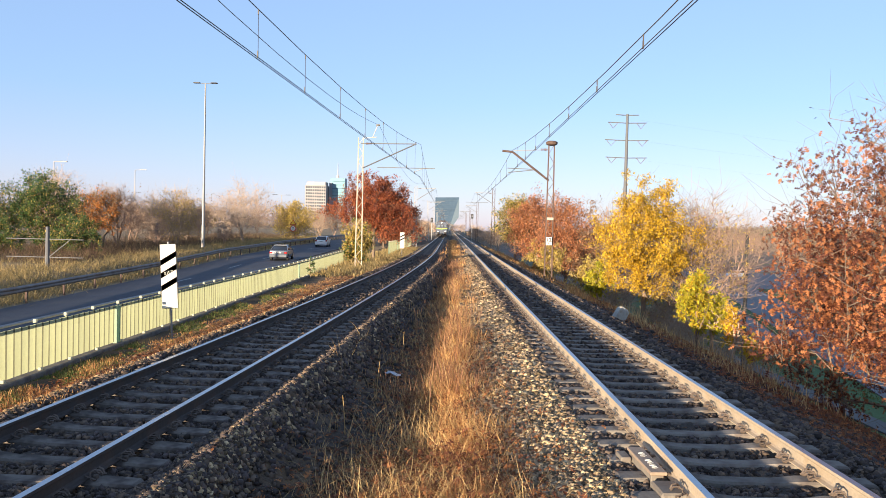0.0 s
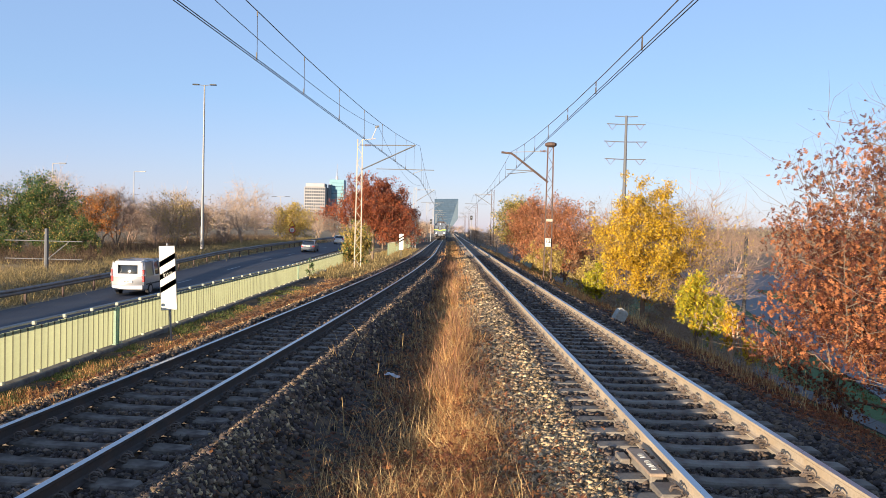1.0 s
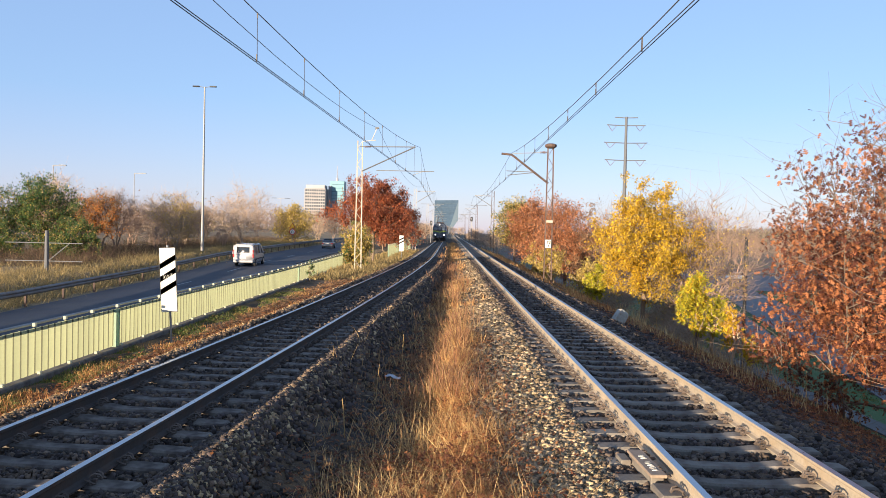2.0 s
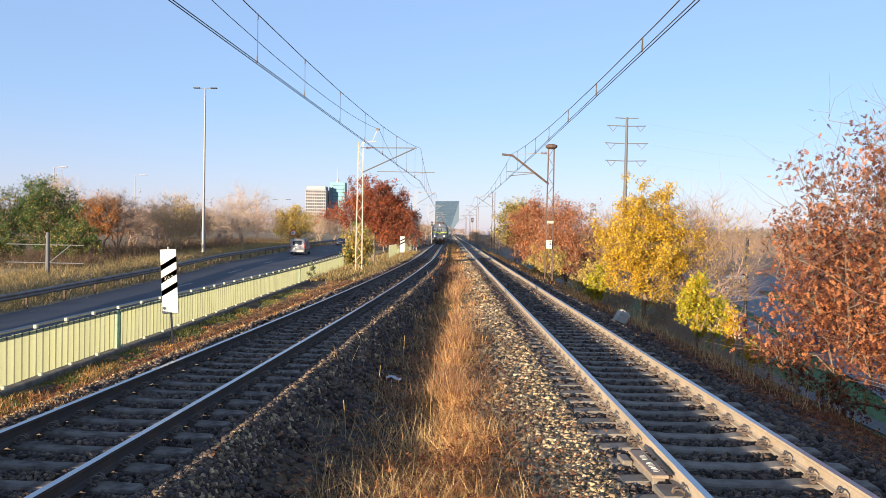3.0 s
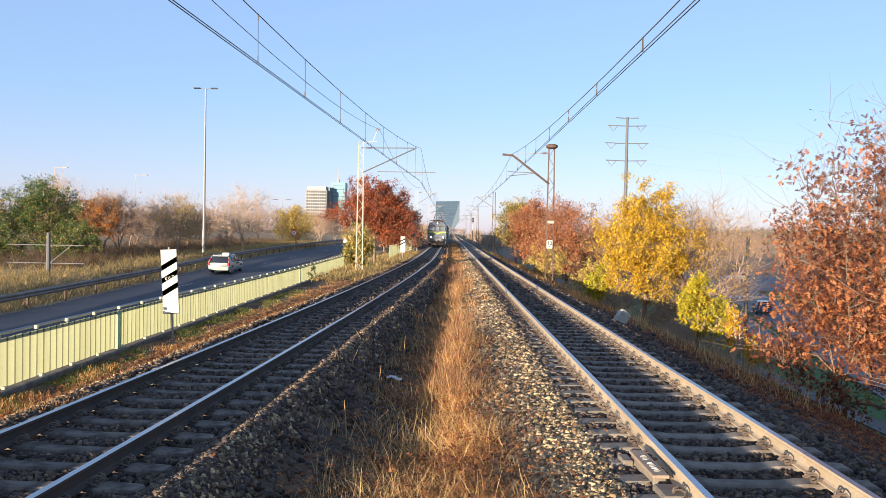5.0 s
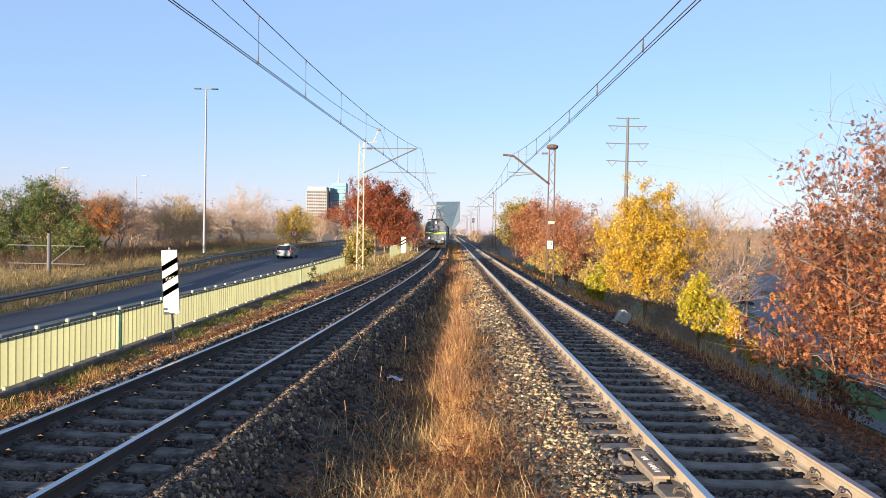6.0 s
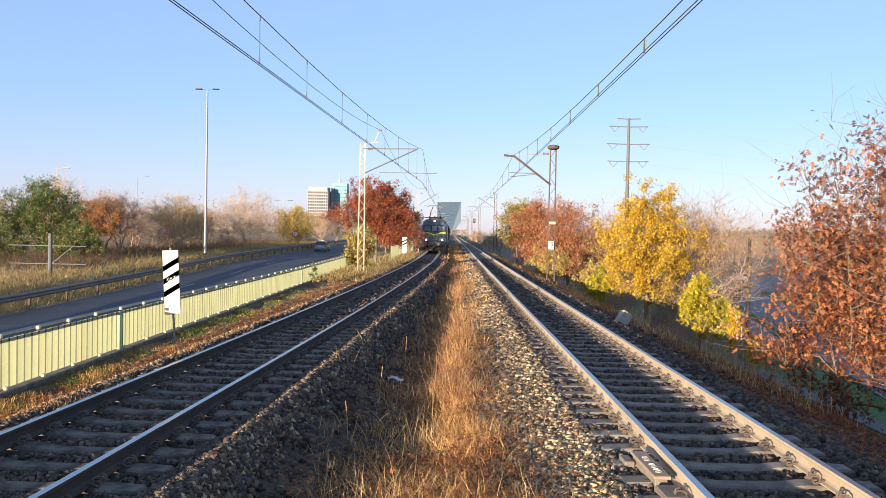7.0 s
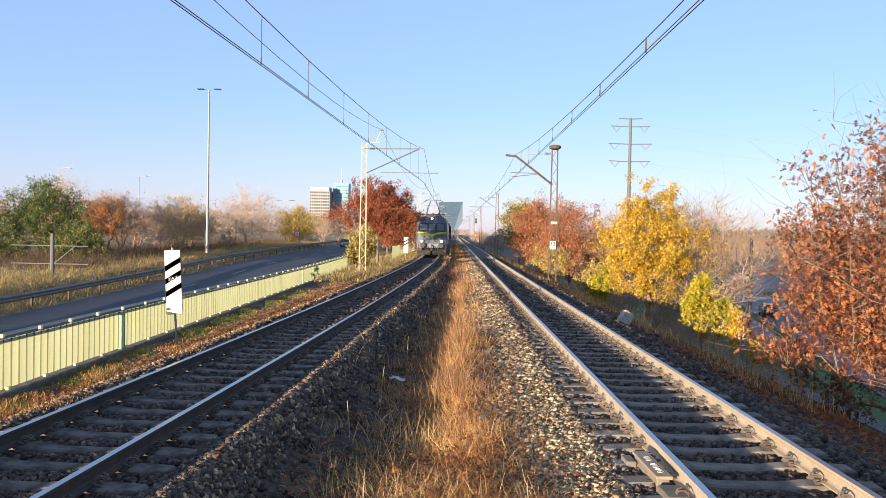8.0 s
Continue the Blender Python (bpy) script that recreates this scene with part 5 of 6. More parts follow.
def car(name, label, colour, lower, cabin, wheel_y, wheel_r, half_w, lights, group, taxi=False, roof_rails=False, pillar=0.07):
    """A car that faces +y, its rear bumper near y = 0, wheels on z = 0. lower: rows for body_ring; cabin: rows for cabin_ring."""
    thing = tagged(empty(name), label, "car", group)
    bm = bmesh.new()
    loft(bm, [body_ring(*r) for r in lower])
    bmesh.ops.bevel(bm, geom=bm.edges[:], offset=0.035, segments=2, affect="EDGES", profile=0.5, clamp_overlap=True)
    part("body", bm, colour, thing, smooth=True)
    # cabin: glass sides, painted roof and pillars
    bm = bmesh.new()
    rs = [cabin_ring(*r) for r in cabin]
    loft(bm, rs)
    bmesh.ops.bevel(bm, geom=bm.edges[:], offset=0.02, segments=2, affect="EDGES", profile=0.5, clamp_overlap=True)
    part("glazing", bm, M_CARGLASS, thing, "dark tinted glass", smooth=True)
    bm = bmesh.new()
    zt = max(r[3] for r in cabin)
    ya, yb = cabin[0][1], cabin[-1][1]
    w1 = cabin[0][5]
    loft(bm, [[(s * w1 * k, y, zt + dz) for s, k, dz in ((1, 0.99, -0.045), (1, 0.87, 0.012), (-1, 0.87, 0.012), (-1, 0.99, -0.045))] for y in (ya - 0.03, (ya + yb) / 2, yb + 0.03)])
    part("roof", bm, colour, thing)
    for s in (-1, 1):
        for r in cabin:
            bm = bmesh.new()
            beam(bm, (s * (r[4] + 0.004), r[0], r[2]), (s * (r[5] + 0.004), r[1], r[3] - 0.04), pillar, pillar)
            part("pillar", bm, colour, thing)
    for y in wheel_y:
        for s in (-1, 1):
            bm = bmesh.new()
            rod(bm, [(-0.1, 0, 0), (-0.09, 0, 0), (0.09, 0, 0), (0.1, 0, 0)], [wheel_r * 0.88, wheel_r, wheel_r, wheel_r * 0.88], 18)
            wheel = part("wheel", bm, M_TYRE, thing)
            wheel.matrix_basis = pose(s * (half_w - 0.09), y, wheel_r)
            bm = bmesh.new()
            rod(bm, [(s * 0.075, 0, 0), (s * 0.108, 0, 0)], wheel_r * 0.64, 14)
            part("rim", bm, M_RIM, wheel)
            bm = bmesh.new()
            rod(bm, [(s * (half_w - 0.17), y, wheel_r), (s * (half_w + 0.004), y, wheel_r)], wheel_r * 1.13, 18)
            part("wheel_arch", bm, M_TRIM, thing)
    y0 = lower[0][0]
    for s in (-1, 1):
        bm = bmesh.new()
        x0, x1, z0, z1, dep = lights
        box(bm, (min(s * x0, s * x1), y0 - 0.035, z0), (max(s * x0, s * x1), y0 + dep, z1), 0.02)
        part("tail_light", bm, M_TAIL, thing, "red tail light")
        bm = bmesh.new()
        box(bm, (min(s * (half_w - 0.02), s * (half_w + 0.16)), cabin[-1][0] - 0.55, cabin[-1][2] + 0.02), (max(s * (half_w - 0.02), s * (half_w + 0.16)), cabin[-1][0] - 0.42, cabin[-1][2] + 0.19), 0.03)
        part("mirror", bm, colour, thing)
        bm = bmesh.new()
        yf = lower[-1][0]
        box(bm, (min(s * 0.42, s * 0.74), yf - 0.25, lower[-1][3] - 0.22), (max(s * 0.42, s * 0.74), yf + 0.01, lower[-1][3] - 0.06), 0.03)
        part("head_light", bm, M_HEADLAMP, thing)
    bm = bmesh.new()
    box(bm, (-half_w * 0.95, y0 - 0.09, lower[0][2] + 0.02), (half_w * 0.95, y0 + 0.1, lower[0][2] + 0.3), 0.05)
    part("rear_bumper", bm, colour, thing)
    bm = bmesh.new()
    zp = lower[0][2] + 0.42
    box(bm, (-0.26, y0 - 0.045, zp), (0.26, y0, zp + 0.115), 0.005)
    pl = part("plate", bm, M_PLATE, thing, "white plate with dark bars")
    bm = bmesh.new()
    for k in range(5):
        box(bm, (-0.2 + k * 0.085, y0 - 0.05, zp + 0.03), (-0.15 + k * 0.085, y0 - 0.044, zp + 0.09))
    part("plate_marks", bm, M_TRIM, pl)
    if taxi:
        bm = bmesh.new()
        box(bm, (-0.3, 2.0, zt + 0.01), (0.3, 2.2, zt + 0.15), 0.04)
        part("roof_sign", bm, M_WHITE, thing, "white taxi roof sign")
        bm = bmesh.new()
        for k in range(3):
            box(bm, (half_w - 0.004, 2.2 + k * 0.28, 0.72), (half_w + 0.008, 2.38 + k * 0.28, 0.86))
        part("door_marks", bm, M_TRIM, thing)
    if roof_rails:
        for s in (-1, 1):
            bm = bmesh.new()
            beam(bm, (s * w1 * 0.9, ya + 0.3, zt + 0.06), (s * w1 * 0.9, yb - 0.3, zt + 0.06), 0.04)
            part("roof_rail", bm, M_GALV, thing)
    return thing


P_SILVER, P_WHITE, P_GREY, P_PALE = paint("car_silver", (0.31, 0.31, 0.32)), paint("car_white", (0.78, 0.78, 0.77)), paint("car_grey_silver", (0.11, 0.125, 0.15)), paint("car_pale_silver_green", (0.28, 0.305, 0.30))
P_SAGE = paint("car_grey_green", (0.16, 0.20, 0.20))
P_NAVY, P_DARK = paint("car_navy", (0.03, 0.05, 0.09)), paint("car_black", (0.02, 0.02, 0.023))

VAN = car("minibus", "silver-white minibus with dark rear glass", P_SILVER,
          [(0.0, 0.93, 0.32, 1.12, 0.90), (0.5, 0.95, 0.26, 1.12, 0.92), (2.6, 0.95, 0.26, 1.10, 0.92), (3.7, 0.94, 0.26, 1.05, 0.90), (4.5, 0.90, 0.28, 0.92, 0.82), (4.78, 0.78, 0.34, 0.78, 0.66)],
          [(0.04, 0.14, 1.12, 1.95, 0.90, 0.80), (1.5, 1.5, 1.12, 1.97, 0.92, 0.80), (2.7, 2.6, 1.10, 1.96, 0.92, 0.80), (4.0, 3.1, 1.03, 1.92, 0.88, 0.76)],
          (0.95, 3.9), 0.33, 0.95, (0.83, 0.96, 0.80, 1.50, 0.12), "road cars", roof_rails=True, pillar=0.17)
for s in (-1, 1):
    bm = bmesh.new()
    q = [(s * 0.965, 0.10, 1.08), (s * 0.965, 1.45, 1.08), (s * 0.865, 1.45, 1.90), (s * 0.865, 0.18, 1.90)]
    bmesh.ops.solidify(bm, geom=[bm.faces.new([bm.verts.new(p) for p in q])], thickness=0.02)
    part("side_panel", bm, P_SILVER, VAN, "windowless painted panel")
    bm = bmesh.new()
    box(bm, (s * 0.95 - 0.012, 0.3, 0.60), (s * 0.95 + 0.012, 3.5, 0.68), 0.01)
    part("rub_strip", bm, M_TRIM, VAN, "black rub strip")
    bm = bmesh.new()
    box(bm, (min(s * 0.56, s * 0.86), -0.01, 1.10), (max(s * 0.56, s * 0.86), 0.16, 1.88), 0.02)
    part("door_frame", bm, P_SILVER, VAN)
bm = bmesh.new()
box(bm, (-0.80, -0.02, 1.05), (0.80, 0.12, 1.26), 0.02)
part("tailgate_panel", bm, P_SILVER, VAN)
bm = bmesh.new()
box(bm, (-0.76, 0.02, 1.74), (0.76, 0.2, 1.94), 0.03)
part("tailgate_header", bm, P_SILVER, VAN)
ESTATE = car("estate_car", "pale silver estate taxi with a roof sign", P_PALE,
             [(0.0, 0.86, 0.30, 0.92, 0.82), (0.3, 0.88, 0.24, 0.94, 0.84), (2.4, 0.88, 0.22, 0.92, 0.84), (3.6, 0.88, 0.22, 0.88, 0.82), (4.4, 0.84, 0.26, 0.78, 0.72), (4.75, 0.70, 0.32, 0.66, 0.55)],
             [(0.04, 0.42, 0.93, 1.42, 0.82, 0.68), (1.1, 1.15, 0.93, 1.48, 0.84, 0.69), (2.1, 2.05, 0.93, 1.49, 0.84, 0.69), (3.55, 2.6, 0.89, 1.45, 0.82, 0.67)],
             (0.95, 3.7), 0.32, 0.88, (0.70, 0.87, 0.70, 0.93, 0.16), "road cars", taxi=True, roof_rails=True)
for s in (-1, 1):
    bm = bmesh.new()
    beam(bm, (s * 0.835, 0.02, 0.86), (s * 0.735, 0.30, 1.26), 0.10, 0.08)
    part("tail_light", bm, M_TAIL, ESTATE, "tall red light up the rear pillar")
    bm = bmesh.new()
    box(bm, (s * 0.875 - 0.02, 0.3, 0.24), (s * 0.875 + 0.02, 4.2, 0.50), 0.015)
    part("sill", bm, P_SAGE, ESTATE, "grey-green lower body band")
bm = bmesh.new()
box(bm, (-0.80, -0.10, 0.30), (0.80, 0.02, 0.52), 0.03)
part("bumper_band", bm, P_SAGE, ESTATE, "grey-green bumper band")
SEDAN = car("saloon_car", "grey-silver saloon car on the road", P_GREY,
            [(0.0, 0.84, 0.30, 0.94, 0.80), (0.3, 0.87, 0.24, 0.97, 0.82), (2.4, 0.88, 0.22, 0.94, 0.84), (3.5, 0.87, 0.22, 0.90, 0.82), (4.3, 0.82, 0.26, 0.78, 0.70), (4.55, 0.70, 0.32, 0.64, 0.55)],
            [(0.55, 1.2, 0.96, 1.38, 0.80, 0.64), (1.9, 1.9, 0.95, 1.43, 0.83, 0.66), (3.3, 2.45, 0.90, 1.40, 0.82, 0.64)],
            (0.85, 3.55), 0.31, 0.88, (0.56, 0.84, 0.66, 0.84, 0.12), "road cars")
HATCH = car("hatchback_car", "white hatchback car on the road", P_WHITE,
            [(0.0, 0.84, 0.30, 0.98, 0.80), (0.3, 0.88, 0.24, 1.0, 0.83), (2.2, 0.89, 0.22, 0.96, 0.84), (3.2, 0.88, 0.22, 0.92, 0.82), (3.9, 0.84, 0.26, 0.82, 0.72), (4.2, 0.70, 0.32, 0.68, 0.55)],
            [(0.1, 0.6, 0.98, 1.46, 0.80, 0.66), (1.7, 1.7, 0.98, 1.52, 0.84, 0.68), (3.1, 2.3, 0.92, 1.48, 0.82, 0.66)],
            (0.75, 3.3), 0.32, 0.89, (0.62, 0.85, 0.78, 1.02, 0.12), "road cars")


def repaint(src, name, label, m, old):
    ob = copy_thing(src, pose(0, 0, 0))
    ob.name = name
    tagged(ob, label)
    for o in ob.children_recursive:
        if o.data and o.data.materials[0] == old:
            o.data = o.data.copy()
            o.data.materials[0] = m
    return ob


NAVY = repaint(HATCH, "hatchback_car", "navy blue hatchback car on the lower road", P_NAVY, P_WHITE)
DARK = repaint(SEDAN, "saloon_car", "black saloon car on the lower road", P_DARK, P_GREY)
tagged(NAVY, group="lower road cars"), tagged(DARK, group="lower road cars")

PARKED = copy_thing(HATCH, pose(64.0, 166, LOW + 0.045, 0, 0, 95))
tagged(PARKED, "white hatchback parked beyond the junction", "car", "lower road cars")

# ---------- the train ----------
M_LOCO = mat("loco_slate_paint", (0.075, 0.088, 0.115), 0.5, vary=0.25, big=0.8, fine=12, bump=0.1, dist=0.003, coat=0.3)
M_LOCOPALE = mat("loco_pale_grey_paint", (0.13, 0.145, 0.17), 0.5, vary=0.15, big=1, fine=12, bump=0.1, coat=0.2)
M_LOCOYELLOW = mat("loco_yellow_paint", (0.62, 0.60, 0.06), 0.5, vary=0.1, fine=12, bump=0.0)
M_LOCOGREEN = mat("loco_green_paint", (0.10, 0.26, 0.06), 0.5, vary=0.1, fine=12, bump=0.0)
M_LOCOROOF = mat("loco_roof_grime", (0.07, 0.055, 0.048), 0.85, vary=0.3, big=1, fine=12, bump=0.3)
M_UNDER = mat("running_gear_grime", (0.05, 0.042, 0.038), 0.8, vary=0.3, big=1, fine=14, bump=0.3)
M_LAMP = mat("loco_lamp_lit", (1.0, 0.93, 0.78), 0.3, vary=0.0, fine=5, bump=0.0, emit=3.0)
# pale tint puts the reflected sky into the windscreens' colour
M_LOCOGLASS = glass("loco_glass_sky_tint", (0.22, 0.265, 0.32), 0.2)


def nose_y(z):
    """How far the cab front leans back with height."""
    return 0.0 if z < 2.25 else (z - 2.25) * 0.22


def locomotive():
    """A six-axle electric engine; its front face at y = 0, it runs towards -y, rails at z = 0."""
    thing = tagged(empty("locomotive"), "slate-grey electric locomotive with green and yellow stripes, lamps lit", "locomotive")
    L, W = 19.0, 1.5
    bm = bmesh.new()

    def ring(y, inset=0.0, low=1.05):
        half = [(W - 0.06 - inset, low), (W - inset, 1.25), (W - inset, 2.25), (W - 0.03 - inset, 3.05), (W - 0.16 - inset, 3.45), (W - 0.5 - inset, 3.72), (0.45, 3.86)]
        return [(x, y + (nose_y(z) if y < 1 else (-nose_y(z) if y > L - 1 else 0)), z) for x, z in half] + [(-x, y + (nose_y(z) if y < 1 else (-nose_y(z) if y > L - 1 else 0)), z) for x, z in half[::-1]]

    loft(bm, [ring(0.0, 0.14), ring(0.10, 0.04), ring(0.5), ring(L - 0.5), ring(L - 0.1, 0.04), ring(L, 0.14)])
    part("body", bm, M_LOCO, thing, "slate-grey painted body")
    bm = bmesh.new()
    loft(bm, [[(x, y, z) for x, z in ((1.36, 3.47), (1.02, 3.76), (0.46, 3.9), (-0.46, 3.9), (-1.02, 3.76), (-1.36, 3.47), (0, 3.4))] for y in (0.55, 4.5, 14.5, L - 0.55)])
    part("roof", bm, M_LOCOROOF, thing, "grimy dark roof")
    # windscreens
    for x0, x1 in ((-1.2, -0.42), (-0.33, 0.33), (0.42, 1.2)):
        bm = bmesh.new()
        q = [(x0, nose_y(2.42) - 0.035, 2.42), (x1, nose_y(2.42) - 0.035, 2.42), (x1, nose_y(3.1) - 0.035, 3.1), (x0, nose_y(3.1) - 0.035, 3.1)]
        f = bm.faces.new([bm.verts.new(p) for p in q])
        bmesh.ops.solidify(bm, geom=[f], thickness=0.04)
        pane = part("windscreen", bm, M_LOCOGLASS, thing, "windscreen glass tinted pale for the sky's reflection")
        bm = bmesh.new()
        for a, b in zip(q, q[1:] + q[:1]):
            beam(bm, Vector(a) - Vector((0, 0.012, 0)), Vector(b) - Vector((0, 0.012, 0)), 0.07, 0.07)
        part("window_frame", bm, M_UNDER, pane)
    # bands: a curved yellow one over a green one, dipping in the middle
    for m, z_off, th in ((M_LOCOYELLOW, 2.24, 0.10), (M_LOCOGREEN, 2.12, 0.11)):
        bm = bmesh.new()
        line = [(x, -0.035, z_off - 0.22 * math.exp(-(x / 0.45) ** 2)) for x in np.linspace(-1.36, 1.36, 17)]
        for a, b in zip(line, line[1:]):
            beam(bm, a, b, 0.03, th)
        part("stripe", bm, m, thing)
    for s in (-1, 1):
        bm = bmesh.new()
        box(bm, (s * 1.505 - 0.006, 0.5, 2.16), (s * 1.505 + 0.006, 18.5, 2.28))
        part("stripe", bm, M_LOCOYELLOW, thing)
    bm = bmesh.new()
    rod(bm, [(0, -0.03, 1.72), (0, -0.06, 1.72)], 0.11, 12)
    box(bm, (-0.5, -0.05, 1.46), (0.5, -0.02, 1.50))
    part("emblem", bm, M_LOCOPALE, thing, "pale emblem and bar")
    # lamps
    for x, z, r in ((-0.93, 1.42, 0.115), (0.93, 1.42, 0.125), (0.0, 3.58, 0.105)):
        y = nose_y(z) if z < 2 else nose_y(z) - 0.05
        bm = bmesh.new()
        rod(bm, [(x, y + 0.15, z), (x, y - 0.10, z), (x, y - 0.16, z)], [r + 0.09, r + 0.09, r + 0.03], 16)
        lamp = part("lamp_housing", bm, M_LOCOPALE, thing)
        bm = bmesh.new()
        rod(bm, [(x, y - 0.165, z), (x, y - 0.185, z)], [r * 0.85, r * 0.7], 14)
        part("lamp_lens", bm, M_LAMP, lamp, "lit lamp lens")
    # buffer beam, buffers, coupling, plough
    bm = bmesh.new()
    box(bm, (-1.4, -0.12, 0.78), (1.4, 0.3, 1.2), 0.03)
    part("buffer_beam", bm, M_LOCOPALE, thing)
    for s in (-1, 1):
        bm = bmesh.new()
        rod(bm, [(s * 0.875, -0.1, 1.03), (s * 0.875, -0.45, 1.03)], 0.12, 10)
        rod(bm, [(s * 0.875, -0.45, 1.03), (s * 0.875, -0.5, 1.03)], [0.26, 0.24], 14)
        part("buffer", bm, M_UNDER, thing)
        bm = bmesh.new()
        rod(bm, [(s * 1.28, -0.15, 0.45), (s * 1.28, -0.2, 1.2)], 0.025, 6)
        part("handrail", bm, M_LOCOPALE, thing)
        bm = bmesh.new()
        vs = [bm.verts.new(p) for p in ((s * 0.1, -0.55, 0.18), (s * 1.35, -0.05, 0.18), (s * 1.35, -0.05, 0.62), (s * 0.1, -0.5, 0.55))]
        f = bm.faces.new(vs)
        bmesh.ops.solidify(bm, geom=[f], thickness=0.03)
        part("plough", bm, M_UNDER, thing)
    bm = bmesh.new()
    rod(bm, [(0, -0.1, 1.03), (0, -0.42, 1.0), (0, -0.46, 0.7), (0, -0.4, 0.55)], 0.07, 6)
    part("coupling", bm, M_UNDER, thing)
    for s in (-0.35, 0.35, 0.55):
        bm = bmesh.new()
        rod(bm, [(s, -0.12, 0.95), (s + 0.03, -0.3, 0.7), (s, -0.2, 0.45)], 0.03, 6)
        part("air_hose", bm, M_UNDER, thing)
    # bogies and wheels
    for yb in (4.2, 14.8):
        bm = bmesh.new()
        for s in (-1, 1):
            box(bm, (s * 1.05 - 0.1, yb - 3.2, 0.45), (s * 1.05 + 0.1, yb + 3.2, 0.95), 0.05)
        box(bm, (-1.0, yb - 2.8, 0.6), (1.0, yb + 2.8, 1.05))
        part("bogie", bm, M_UNDER, thing)
        for dy in (-1.75, 0, 1.75):
            for s in (-1, 1):
                bm = bmesh.new()
                rod(bm, [(s * 0.68, yb + dy, 0.625), (s * 0.83, yb + dy, 0.625)], 0.62, 20)
                part("wheel", bm, M_UNDER, thing)
    # roof gear and raised pantograph
    bm = bmesh.new()
    for y in (4.6, 8.0, 11.0, 13.0):
        box(bm, (-0.7, y, 3.88), (0.7, y + 1.6, 4.15), 0.06)
    part("roof_box", bm, M_LOCOROOF, thing)
    bm = bmesh.new()
    for x in (-0.6, 0.0, 0.6):
        rod(bm, [(x, 1.1, 3.85), (x, 1.1, 4.15)], 0.08, 8)
    rod(bm, [(-1.2, 1.2, 4.0), (1.2, 1.2, 4.0)], 0.05, 8)
    part("roof_insulator", bm, M_MASTRUST, thing)
    for yp, up in ((2.9, 5.45), (15.5, 4.35)):
        bm = bmesh.new()
        mid = 4.05 + (up - 4.05) * 0.5
        for s in (-1, 1):
            for d in (-1, 1):
                beam(bm, (s * 0.65, yp + d * 0.5, 4.05), (s * 0.5, yp + d * 1.05, mid), 0.05)
                beam(bm, (s * 0.5, yp + d * 1.05, mid), (s * 0.25, yp, up - 0.05), 0.04)
        box(bm, (-0.75, yp - 0.6, 4.0), (0.75, yp + 0.6, 4.08))
        panto = part("pantograph", bm, M_MASTRUST, thing)
        bm = bmesh.new()
        rod(bm, [(-0.95, yp, up - 0.15), (-0.65, yp, up), (0.65, yp, up), (0.95, yp, up - 0.15)], 0.03, 6)
        part("contact_strip", bm, M_UNDER, panto)
    return thing


M_WAGON = mat("wagon_dark_brown", (0.075, 0.055, 0.048), 0.8, vary=0.3, big=0.6, fine=10, bump=0.2)


def wagon():
    thing = tagged(empty("freight_wagon"), "dark brown freight wagon behind the locomotive", "wagon", "freight wagons")
    bm = bmesh.new()
    loft(bm, [[(x, y, z) for x, z in ((1.4, 1.2), (1.45, 3.3), (1.1, 3.75), (-1.1, 3.75), (-1.45, 3.3), (-1.4, 1.2))] for y in (0.6, 13.4)])
    part("hull", bm, M_WAGON, thing)
    for k in range(9):
        for s in (-1, 1):
            bm = bmesh.new()
            beam(bm, (s * 1.45, 0.8 + k * 1.55, 1.2), (s * 1.49, 0.8 + k * 1.55, 3.3), 0.1)
            part("rib", bm, M_WAGON, thing)
    bm = bmesh.new()
    box(bm, (-1.3, 0.3, 0.95), (1.3, 13.7, 1.2), 0.03)
    part("underframe", bm, M_UNDER, thing)
    for y in (2.2, 4.0, 10.0, 11.8):
        for s in (-1, 1):
            bm = bmesh.new()
            rod(bm, [(s * 0.68, y, 0.46), (s * 0.83, y, 0.46)], 0.46, 16)
            part("wheel", bm, M_UNDER, thing)
    for y in (0, 14):
        for s in (-1, 1):
            bm = bmesh.new()
            rod(bm, [(s * 0.875, 0.3 if y == 0 else 13.7, 1.03), (s * 0.875, -0.1 if y == 0 else 14.1, 1.03)], [0.1, 0.22], 10)
            part("buffer", bm, M_UNDER, thing)
    return thing


LOCO = locomotive()
WAGONS = [wagon()]
for k in range(4):
    WAGONS.append(copy_thing(WAGONS[0], pose(0, 0, 0)))

# ---------- small things ----------
def marker_stone(x, y):
    thing_z = gz(x, y)
    bm = bmesh.new()
    loft(bm, [[(sx * w, sy * d, z) for sx, sy in ((-1, -1), (1, -1), (1, 1), (-1, 1))] for z, w, d in ((-0.25, 0.2, 0.14), (0.42, 0.19, 0.13), (0.50, 0.17, 0.115), (0.54, 0.10, 0.07))])
    ob = part("marker_stone", bm, mat("stone_whitewash", (0.40, 0.375, 0.32), 0.9, vary=0.3, big=4, fine=30, bump=0.5, tint=(0.3, 0.26, 0.2), tint_at=0.58, tint_scale=6))
    ob.matrix_basis = pose(x, y, thing_z, -10, 36, 15)
    return tagged(ob, "leaning white-painted stone marker beside the ballast", "marker stone")


marker_stone(5.85, 26.5)


